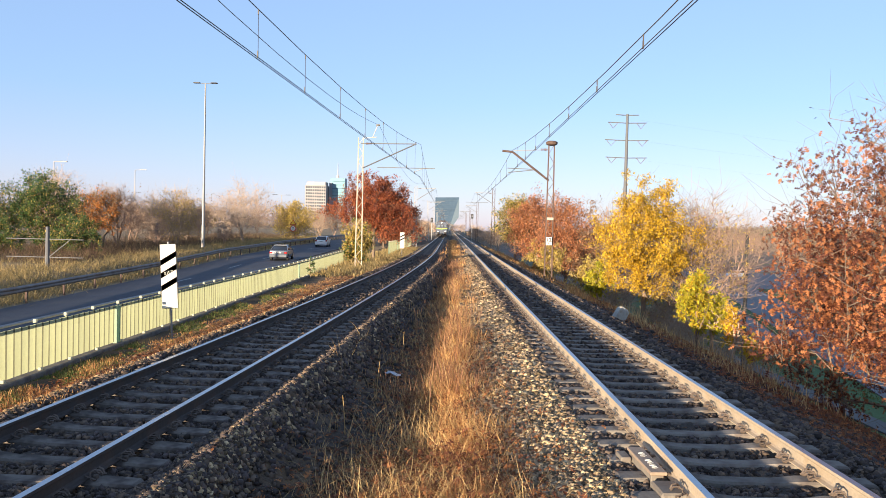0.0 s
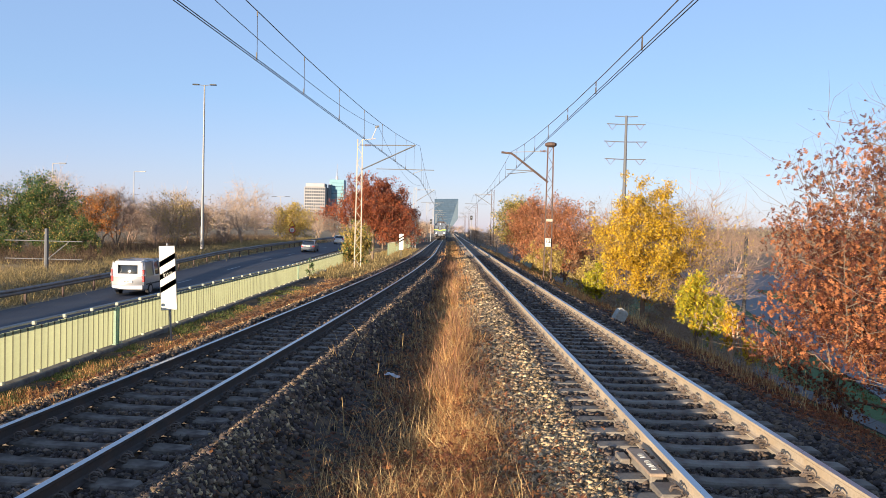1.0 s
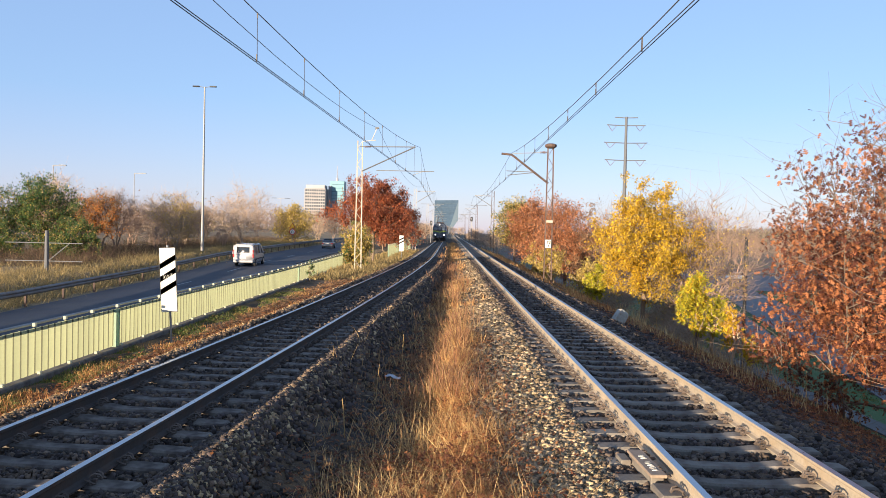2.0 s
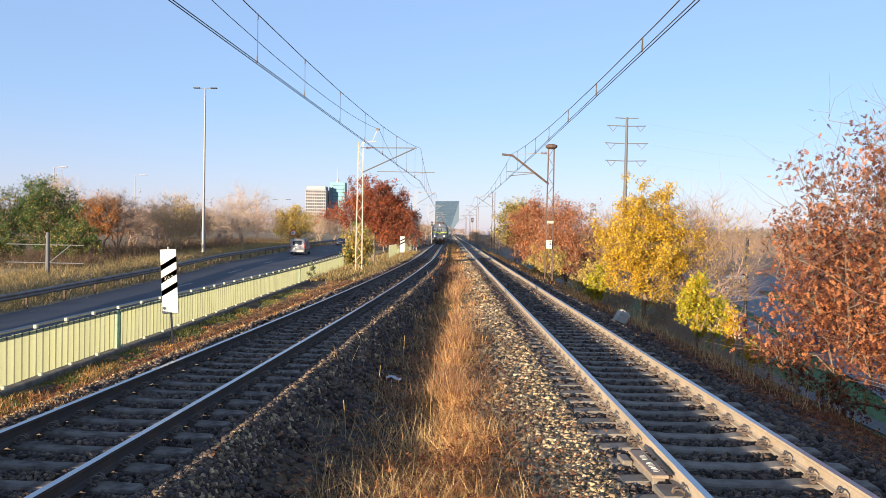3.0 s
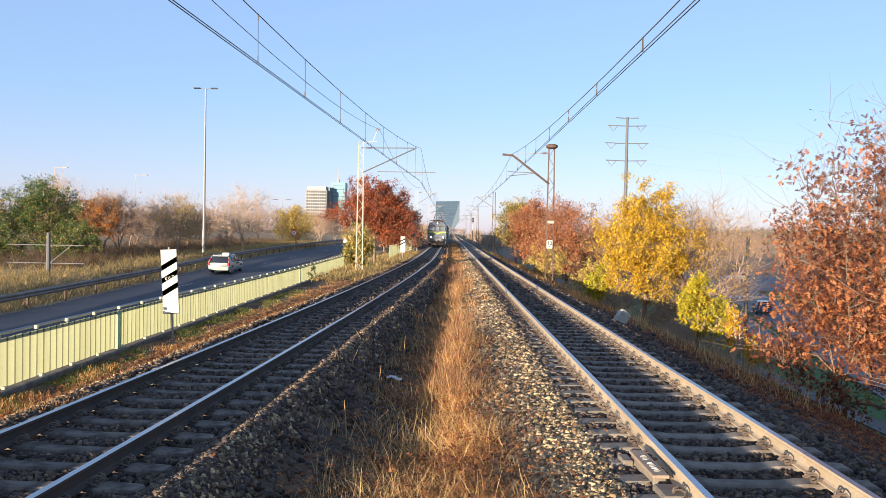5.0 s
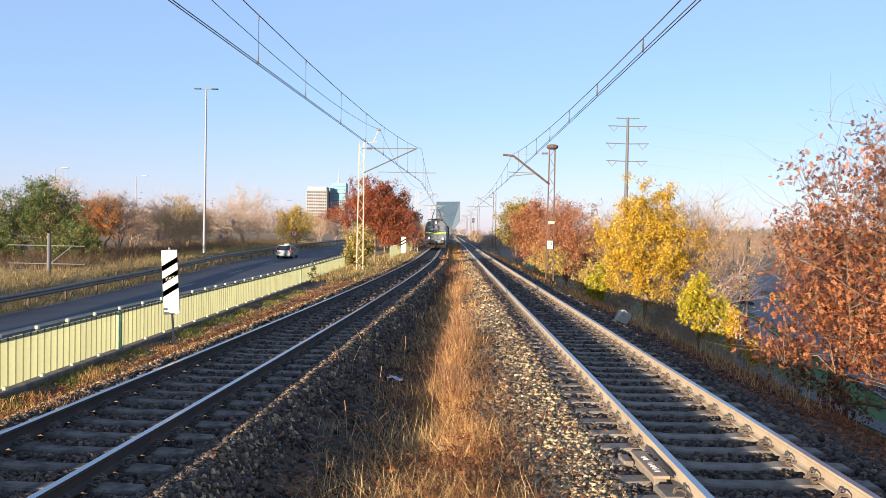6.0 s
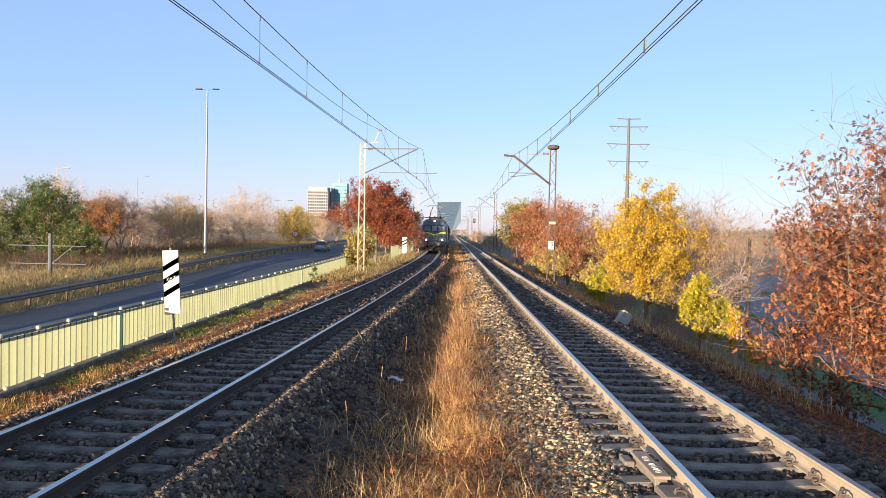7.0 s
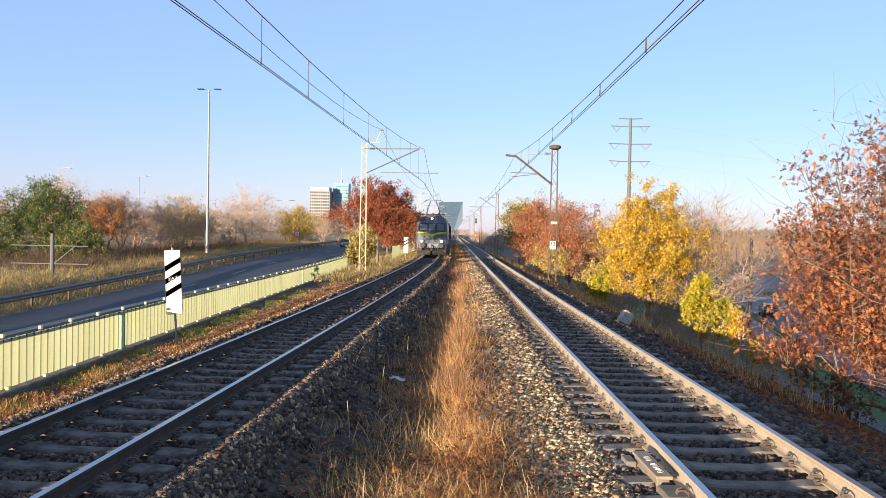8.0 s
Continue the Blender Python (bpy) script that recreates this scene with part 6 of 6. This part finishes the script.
def writing(body, size, parent, m, material, name="lettering", bold=False):
    """Raised letters in the built-in font."""
    cu = bpy.data.curves.new(name, "FONT")
    cu.body, cu.size, cu.extrude, cu.align_x = body, size, 0.006, "CENTER"
    cu.offset = 0.035 * size if bold else 0.0
    tmp = new(name, cu)
    bpy.context.view_layer.update()
    me = bpy.data.meshes.new_from_object(tmp.evaluated_get(bpy.context.evaluated_depsgraph_get()))
    bpy.data.objects.remove(tmp)
    me.materials.clear()
    me.materials.append(material)
    ob = new(name, me)
    ob.parent = parent
    ob.matrix_basis = m
    return ob


writing("12", 0.34, plate, pose(0, -0.04, 1.68, 90, 0, 0), M_BLACK, bold=True)
bm = bmesh.new()
box(bm, (-0.03, -0.045, 1.5), (0.03, -0.031, 1.62))
part("numeral_bar", bm, M_BLACK, plate)
for mast in (MAST_R,):
    bm = bmesh.new()
    box(bm, (-0.42, -0.22, -0.72), (0.34, 0.22, -0.45), 0.03)
    part("foot_clamp", bm, M_BLACK, mast)
    bm = bmesh.new()
    rod(bm, [(0.3, -0.1, -0.5), (0.55, -0.25, -0.62), (0.8, -0.4, -0.75), (1.0, -0.9, -0.85)], 0.04, 6)
    part("bond_cable", bm, M_BLACK, mast)

# scrawl on the board
for k, (a, b) in enumerate((((-0.10, 1.15), (-0.05, 1.22)), ((-0.10, 1.22), (-0.06, 1.13)), ((-0.04, 1.14), (0.0, 1.23)), ((0.0, 1.23), (0.03, 1.16)), ((0.05, 1.24), (0.10, 1.25)), ((0.10, 1.25), (0.06, 1.19)), ((0.06, 1.19), (0.13, 1.21)))):
    bm = bmesh.new()
    beam(bm, (a[0], -0.021, a[1] + 0.45), (b[0], -0.021, b[1] + 0.45), 0.014, 0.006)
    o = part("scrawl", bm, M_WHITE, BOARD)
    o.location = (0, 0, -0.10)


def rail_box():
    """A lidded equipment box clamped beside the rail, with a concrete block before it."""
    thing = tagged(empty("trackside_box", 2.1, 8.0, -0.2, 2), "brown metal trackside box with a concrete end block", "trackside box")
    bm = bmesh.new()
    box(bm, (-0.065, -0.46, -0.06), (0.065, 0.36, 0.09), 0.01)
    part("case", bm, M_CONCRETE, thing)
    bm = bmesh.new()
    box(bm, (-0.085, -0.5, 0.09), (0.085, 0.39, 0.125), 0.008)
    lid = part("lid", bm, mat("box_lid_brown", (0.24, 0.18, 0.13), 0.8, vary=0.3, big=3, fine=25, bump=0.3), thing, "brown weathered lid with chalk marks")
    for k in range(7):
        if k != 4:
            bm = bmesh.new()
            y = -0.36 + k * 0.08
            rod(bm, [(0.03, y + 0.04, 0.127), (-0.02, y + 0.035, 0.127), (-0.03, y, 0.127), (0.01, y - 0.005, 0.127), (0.035, y + 0.012, 0.127)], 0.004, 4)
            part("chalk_mark", bm, M_WHITE, lid)
    bm = bmesh.new()
    box(bm, (-0.11, -0.95, -0.1), (0.14, -0.56, 0.07), 0.02)
    part("end_block", bm, M_CONCRETE, thing, "grey concrete block")
    bm = bmesh.new()
    box(bm, (-0.19, 0.2, -0.1), (-0.08, 0.46, 0.06), 0.01)
    part("side_block", bm, M_CONCRETE, thing)
    for y in (-0.3, 0.3):
        bm = bmesh.new()
        box(bm, (0.06, y - 0.04, -0.01), (0.24, y + 0.04, 0.06), 0.006)
        part("bracket", bm, M_CLIP, thing)
    return thing


rail_box()


def plastic_scrap(x, y):
    g = np.random.default_rng(3)
    n = 7
    bm = bmesh.new()
    grid = [[bm.verts.new((0.34 * (i / n - 0.5) + 0.02 * g.normal(), 0.26 * (k / n - 0.5) * (0.4 + i / n) + 0.02 * g.normal(), 0.03 + 0.05 * g.random() * (0.4 + math.sin(i)))) for k in range(n)] for i in range(n)]
    for i in range(n - 1):
        for k in range(n - 1):
            bm.faces.new((grid[i][k], grid[i + 1][k], grid[i + 1][k + 1], grid[i][k + 1]))
    ob = part("plastic_scrap", bm, mat("plastic_film", (0.62, 0.64, 0.68), 0.35, vary=0.1, fine=20, bump=0.2, translucent=0.3))
    ob.matrix_basis = pose(x, y, gz(x, y) + 0.03, 0, 0, -12)
    tagged(ob, "crumpled pale plastic film on the ground", "litter")


plastic_scrap(-1.0, 15.0)


def pale_stick(x, y, h, lean):
    bm = bmesh.new()
    rod(bm, [(0, 0, -0.05), (lean * 0.4, 0, h * 0.5), (lean, 0.02, h)], [0.007, 0.006, 0.004], 6)
    ob = part("pale_stick", bm, M_STRAW_PALE)
    ob.location = (x, y, gz(x, y))
    tagged(ob, "thin pale stick in the ballast", "stick", "sticks")


pale_stick(-1.38, 10.6, 0.55, -0.05)
pale_stick(-1.2, 13.2, 0.6, 0.05)
pale_stick(-0.95, 16.5, 0.7, 0.02)


def fence_weed(x, y, h):
    thing = plant("tall_weed", 91, x, y, gz(x, y), h, 0.15, 0.22, 26, 150, 0.09, M_LEAF_GREEN, M_TWIG, "tall dark weed growing against the barrier", "weed", "", trunks=2)
    return thing


fence_weed(-7.05, 39.2, 1.0)

# ---------- loose ballast, grass and fallen leaves ----------
def stone_shape(seed):
    g = np.random.default_rng(seed)
    v = np.array([(x, y, z) for z in (-1, 1) for x, y in ((-1, -1), (1, -1), (1, 1), (-1, 1))], float) * 0.5
    v = v * g.uniform(0.55, 1.2, (8, 3)) + g.normal(0, 0.06, (8, 3))
    f = [(0, 3, 2), (0, 2, 1), (4, 5, 6), (4, 6, 7), (0, 1, 5), (0, 5, 4), (1, 2, 6), (1, 6, 5), (2, 3, 7), (2, 7, 6), (3, 0, 4), (3, 4, 7)]
    return v * [1.15, 0.95, 0.75], np.array(f)


def stones(name, n, x_of, y0, y1, material, label, size=(0.038, 0.085), keep=None, power=1.0, lift=0.0):
    g = np.random.default_rng(len(name) + n)
    u = g.random(n)
    y = y0 * (y1 / y0) ** (u ** power)
    x = x_of(g, y)
    ok = np.ones(n, bool) if keep is None else keep(x, y)
    x, y = x[ok], y[ok]
    s = g.uniform(*size, len(x)) * np.clip(y / 9, 0.9, 3.2) ** 0.55
    z = ground_z(x, y) + s * g.uniform(-0.1, 0.35, len(x)) + lift
    vs, fs, off = [], [], 0
    pick = g.integers(0, 5, len(x))
    for k in range(5):
        m = pick == k
        tv, tf = stone_shape(k)
        v, f = spread(tv, tf, np.stack([x, y, z], 1)[m], turns(int(m.sum()), math.pi, g), s[m])
        vs.append(v)
        fs.append(f + off)
        off += len(v)
    tagged(raw_mesh(name, np.concatenate(vs), np.concatenate(fs), material), label, "ballast", kind="stuff")


def off_sleeper(centre):
    def keep(x, y):
        d = np.abs(x - centre(y))
        phase = np.abs(((y - (2.94 if centre(np.array(0.0)) > 0 else 3.6)) / SLEEPER + 0.5) % 1 - 0.5) * SLEEPER
        on = (d < 1.33) & (phase < 0.15)
        rail = (np.abs(d - GAUGE / 2) < 0.09)
        return ~(on | rail)
    return keep


def straight(y):
    return TRACK_R + 0 * y


stones("ballast_straight_track", 34000, lambda g, y: TRACK_R + g.uniform(-1.35, 1.5, len(y)), 3.2, 75, M_STONE_SHADE, "grey-brown crushed ballast between the sleepers", keep=off_sleeper(straight), power=0.95, lift=0.0, size=(0.032, 0.07))
stones("ballast_shoulder", 46000, lambda g, y: TRACK_R - 1.30 - 1.36 * g.random(len(y)), 4.4, 75, M_STONE_SUN, "crushed ballast on the track's shoulder, coloured pale for the sun", size=(0.03, 0.078), power=0.9)
stones("ballast_outer_shoulder", 16000, lambda g, y: TRACK_R + 1.35 + np.abs(g.normal(0, 0.9, len(y))), 5, 60, M_STONE_SHADE, "dark crushed ballast on the outer shoulder", power=0.9)
stones("ballast_curved_track", 32000, lambda g, y: track_l(y) + g.uniform(-1.5, 1.5, len(y)), 3.8, 70, M_STONE_SHADE, "brown crushed ballast of the curved track", keep=off_sleeper(track_l), power=0.95, lift=0.004, size=(0.032, 0.07))
stones("ballast_curved_ridge", 6500, lambda g, y: track_l(y) + 1.70 + 0.14 * g.normal(0, 1, len(y)), 3.6, 70, M_STONE_SUN, "ridge of ballast coloured pale for the sun beside the curved track", size=(0.03, 0.07), power=0.9)
stones("ballast_curved_shoulder", 20000, lambda g, y: track_l(y) + 1.35 + np.abs(g.normal(0, 0.42, len(y))), 3.6, 70, M_STONE_SHADE, "brown and grey crushed ballast beside the curved track", size=(0.034, 0.08), power=0.9)
stones("ballast_curved_outer", 8000, lambda g, y: track_l(y) - 1.45 - np.abs(g.normal(0, 0.22, len(y))), 6, 60, M_STONE_TAN, size=(0.028, 0.055), label="brown ballast with leaves beside the verge", power=0.9)

BLADE_V = np.array([(-0.5, 0, 0), (0.5, 0, 0), (-0.42, 0.10, 0.42), (0.42, 0.10, 0.42), (-0.25, 0.30, 0.76), (0.25, 0.30, 0.76), (0, 0.62, 0.97)])
BLADE_F = np.array([(0, 1, 3), (0, 3, 2), (2, 3, 5), (2, 5, 4), (4, 5, 6)])


def grass(name, tufts, per, x_of, y0, y1, height, width, material, label, power=1.0, spread_r=0.12, bend=0.5, keep=None, far=0.6, category="grass", tangle=0.42):
    g = np.random.default_rng(tufts + per)
    y = y0 * (y1 / y0) ** (g.random(tufts) ** power)
    x = x_of(g, y)
    if keep is not None:
        ok = keep(x, y)
        x, y = x[ok], y[ok]
    tuft_h = g.uniform(0.5, 1.15, len(x)) * (0.75 + 0.35 * np.sin(x * 2.3 + y * 0.9) * np.sin(y * 1.3 - x))
    X, Y, H = (np.repeat(a, per) for a in (x, y, tuft_h))
    n = len(X)
    r = spread_r * np.abs(g.normal(0, 1, n))
    a = g.uniform(0, 2 * math.pi, n)
    X, Y = X + r * np.cos(a), Y + r * np.sin(a)
    h = height * H * g.uniform(0.5, 1.2, n)
    w = width * np.clip(Y / 10, 0.9, 6) ** far * g.uniform(0.6, 1.3, n)
    size = np.stack([w, h * bend * g.uniform(0.2, 1.8, n), h], 1)
    v, f = spread(BLADE_V, BLADE_F, np.stack([X, Y, ground_z(X, Y) - 0.02], 1), turns(n, tangle, g), size)
    tagged(raw_mesh(name, v, f, material), label, category, kind="stuff")


def leaves_on_ground(name, n, x_of, y0, y1, size, material, label, power=1.0, keep=None, caught=0.03):
    g = np.random.default_rng(n)
    y = y0 * (y1 / y0) ** (g.random(n) ** power)
    x = x_of(g, y)
    if keep is not None:
        ok = keep(x, y)
        x, y = x[ok], y[ok]
    s = size * g.uniform(0.6, 1.3, len(x)) * np.clip(y / 12, 0.9, 3) ** 0.5
    v, f = spread(LEAF_V * [1, 1, 2.5], LEAF_F, np.stack([x, y, ground_z(x, y) + 0.03 + caught * g.random(len(x)) ** 2], 1), turns(len(x), 0.6, g), s)
    tagged(raw_mesh(name, v, f, material), label, "fallen leaves", kind="stuff")


def patchy(scale, level):
    return lambda x, y: np.sin(x * scale + 1.7) * np.sin(y * scale * 0.55 + 0.6) + 0.6 * np.sin(x * scale * 2.3 + y * scale * 1.1) > level


stones("ballast_oily_edge", 2600, lambda g, y: TRACK_R - 1.22 + 0.13 * g.normal(0, 1, len(y)), 4, 60, M_STONE_OILY, "oil-darkened ballast along the sleeper ends", power=0.9, lift=0.0, keep=lambda x, y: x < TRACK_R - 0.9)
stones("ditch_crumbs", 9000, lambda g, y: -0.8 + 0.5 * g.normal(0, 1, len(y)), 4.2, 30, M_STONE_OILY, "dark soil crumbs and gravel in the ditch", size=(0.015, 0.042))
# the strip between the tracks
grass("dry_grass_strip", 2300, 10, lambda g, y: 0.15 + 0.25 * g.normal(0, 1, len(y)) + 0.12 * np.sin(y * 0.8), 4.6, 42, 0.36, 0.008, M_STRAW, "tawny dry grass between the tracks", power=0.85, spread_r=0.15, bend=1.0, tangle=0.75)
grass("pale_grass_strip", 1700, 9, lambda g, y: 0.15 + 0.30 * g.normal(0, 1, len(y)), 5.0, 38, 0.34, 0.007, M_STRAW_PALE, "pale straw grass between the tracks", power=0.8, spread_r=0.18, bend=1.5, tangle=0.9)
grass("far_grass_strip", 1500, 8, lambda g, y: 0.5 + 0.45 * g.normal(0, 1, len(y)), 26, 170, 0.36, 0.012, M_STRAW, "dry grass between the tracks farther off", spread_r=0.18)
grass("dock_weeds", 420, 9, lambda g, y: 0.05 + 0.35 * g.normal(0, 1, len(y)), 12, 60, 0.7, 0.009, M_TWIGWEED, "reddish-brown dry dock stems", spread_r=0.06, bend=0.12, category="weeds")
grass("ditch_weeds", 420, 6, lambda g, y: -0.85 + 0.42 * g.normal(0, 1, len(y)), 5.2, 30, 0.42, 0.006, M_STRAW_PALE, "thin pale weeds in the ditch", spread_r=0.16, bend=1.3, category="weeds")
leaves_on_ground("ditch_leaves", 4500, lambda g, y: -0.55 + 0.65 * g.normal(0, 1, len(y)), 4.6, 26, 0.07, M_LITTER, "red and brown leaves fallen between the tracks")
leaves_on_ground("strip_leaves", 6500, lambda g, y: 0.30 + 0.5 * g.normal(0, 1, len(y)), 4.6, 20, 0.06, M_LITTER, "dry leaves in the grass strip", caught=0.16)

grass("near_straw", 800, 8, lambda g, y: -0.15 + 0.42 * g.normal(0, 1, len(y)), 4.6, 10.5, 0.34, 0.008, M_STRAW_PALE, "tangled pale grass close by", spread_r=0.16, bend=1.5, tangle=0.95)
leaves_on_ground("near_leaves", 2100, lambda g, y: -0.2 + 0.6 * g.normal(0, 1, len(y)), 4.4, 9.5, 0.10, M_LITTER, "orange oak leaves caught in the grass", caught=0.2)
# the verge along the barrier
def verge(lo, hi):
    return lambda g, y: g.uniform(lo, hi, len(y))


grass("verge_grass", 5500, 7, verge(-7.0, -6.0), 9, 34, 0.11, 0.010, M_GRASS, "short green grass along the barrier", keep=patchy(1.3, -0.4), spread_r=0.1)
grass("verge_straw", 3600, 8, lambda g, y: g.uniform(-6.6, -4.9, len(y)) + 0.024 * (y - 18), 10, 62, 0.16, 0.009, M_STRAW, "dry grass on the verge", keep=patchy(1.7, -0.1), spread_r=0.14)
leaves_on_ground("verge_leaves", 12000, lambda g, y: track_l(y) - 1.75 - np.abs(g.normal(0, 0.35, len(y))), 7, 50, 0.075, M_LITTER, "drift of brown and orange leaves beside the track")
leaves_on_ground("verge_brown_leaves", 12000, lambda g, y: track_l(y) - 1.9 - np.abs(g.normal(0, 0.75, len(y))), 8, 50, 0.075, M_LEAF_BROWN, "dry brown leaves on the verge", keep=lambda x, y: x > -6.15)
grass("barrier_end_grass", 2000, 9, lambda g, y: g.uniform(-8.2, -3.6, len(y)) + 0.02 * (y - 44), 40, 100, 0.46, 0.013, M_STRAW_BANK, "tall dry grass round the mast", spread_r=0.2, keep=lambda x, y: x < track_l(y) - 1.9)

# the outer slope
grass("slope_straw", 2600, 8, lambda g, y: 5.0 + np.abs(g.normal(0, 1.3, len(y))), 34, 120, 0.42, 0.012, M_STRAW, "dry weeds on the embankment edge", spread_r=0.2)
grass("slope_weeds", 320, 7, lambda g, y: g.uniform(6.0, 9.4, len(y)), 12, 46, 0.32, 0.008, M_TWIGWEED, "brown dry weeds on the slope", spread_r=0.2, bend=0.4, category="weeds")
grass("slope_pale_weeds", 200, 6, lambda g, y: g.uniform(6.6, 9.0, len(y)), 15, 36, 0.7, 0.008, M_STRAW_PALE, "pale seed stems on the slope", spread_r=0.2, bend=0.3, category="weeds")
leaves_on_ground("slope_leaves", 9500, lambda g, y: g.uniform(5.3, 10, len(y)), 8, 40, 0.085, M_LITTER, "brown leaves on the shaded slope")

# the bank beyond the road
grass("bank_grass", 8000, 8, lambda g, y: guard_x(y) - 0.35 - np.abs(g.normal(0, 5.5, len(y))), 26, 150, 0.55, 0.0095, M_STRAW_BANK, "tall tawny grass on the road bank", spread_r=0.5, bend=1.1, tangle=0.75)
grass("bramble_thicket", 2600, 9, lambda g, y: guard_x(y) - 6.5 - np.abs(g.normal(0, 7.0, len(y))), 58, 150, 1.25, 0.008, M_BRAMBLE, "dark tangled brambles under the roadside shrubs", spread_r=0.6, bend=1.4, tangle=1.1, category="brambles")
grass("bank_weeds", 320, 7, lambda g, y: -26.5 - np.abs(g.normal(0, 6, len(y))), 45, 150, 0.9, 0.012, M_STRAW_BANK, "tall tawny weeds in front of the shrubs", spread_r=0.5, bend=0.3, category="weeds")
grass("lawn_grass", 5000, 8, lambda g, y: g.uniform(17.5, 32, len(y)) + 0.1 * (y - 30), 22, 90, 0.10, 0.02, M_GRASS, "green lawn below the embankment", spread_r=0.25, keep=lambda x, y: (np.abs(x - 21.0) > 1.1) & (np.abs(x - 32.4 - 0.236 * (y - 85)) > 1.2))


# ---------- what moves ----------
def on_road(x0, x1, y0, y1, t0, t1):
    """Rows of a car that drives evenly along the upper road between two timed places."""
    rows = []
    for k in range(9):
        t = float(k)
        u = (t - t0) / (t1 - t0)
        y = y0 + (y1 - y0) * u
        x = x0 + (x1 - x0) * u
        slope = math.degrees(math.atan((float(road_z(y + 2)) - float(road_z(y - 2))) / 4))
        turn = -math.degrees(math.atan2(x1 - x0, y1 - y0))
        rows.append((t, pose(x, y, float(road_z(y)) + 0.03, slope, 0, turn)))
    return rows


def on_lower(stops):
    """Rows of a car on the lower road; stops: seconds, distance."""
    ts, ys = [s[0] for s in stops], [s[1] for s in stops]
    rows = []
    for k in range(9):
        y = float(np.interp(k, ts, ys))
        rows.append((float(k), pose(low_x(y) - 2.0, y, LOW + 0.045, 0, 0, -13.3)))
    return rows


def train_y(t):
    return 194.0 - 14.65 * t - 0.0595 * t * t


def on_track(back, length):
    rows = []
    for k in range(9):
        y = train_y(k) + back
        a, b = float(track_l(y)), float(track_l(y + length))
        rows.append((float(k), pose(a, y, 0.0, 0, 0, -math.degrees(math.atan2(b - a, length)))))
    return rows


def motions():
    walk(VAN, on_road(-18.4, -19.6, 44, 135, 1.0, 4.5))
    walk(ESTATE, on_road(-18.9, -19.4, 38.4, 137, 4.0, 8.0))
    walk(SEDAN, on_road(-16.5, -17.6, 74, 96, 0.0, 1.0))
    walk(HATCH, on_road(-18.4, -19.2, 110, 134, 0.0, 1.0))
    walk(NAVY, on_lower([(0, 20), (4.6, 85), (5.8, 102.3), (7.0, 117), (8.0, 134)]))
    walk(DARK, on_lower([(0, -50), (7.8, 84.7), (8.0, 88.7)]))
    walk(LOCO, on_track(0.0, 15.0))
    for k, w in enumerate(WAGONS):
        walk(w, on_track(19.6 + 14.3 * k, 12.0))


motions()
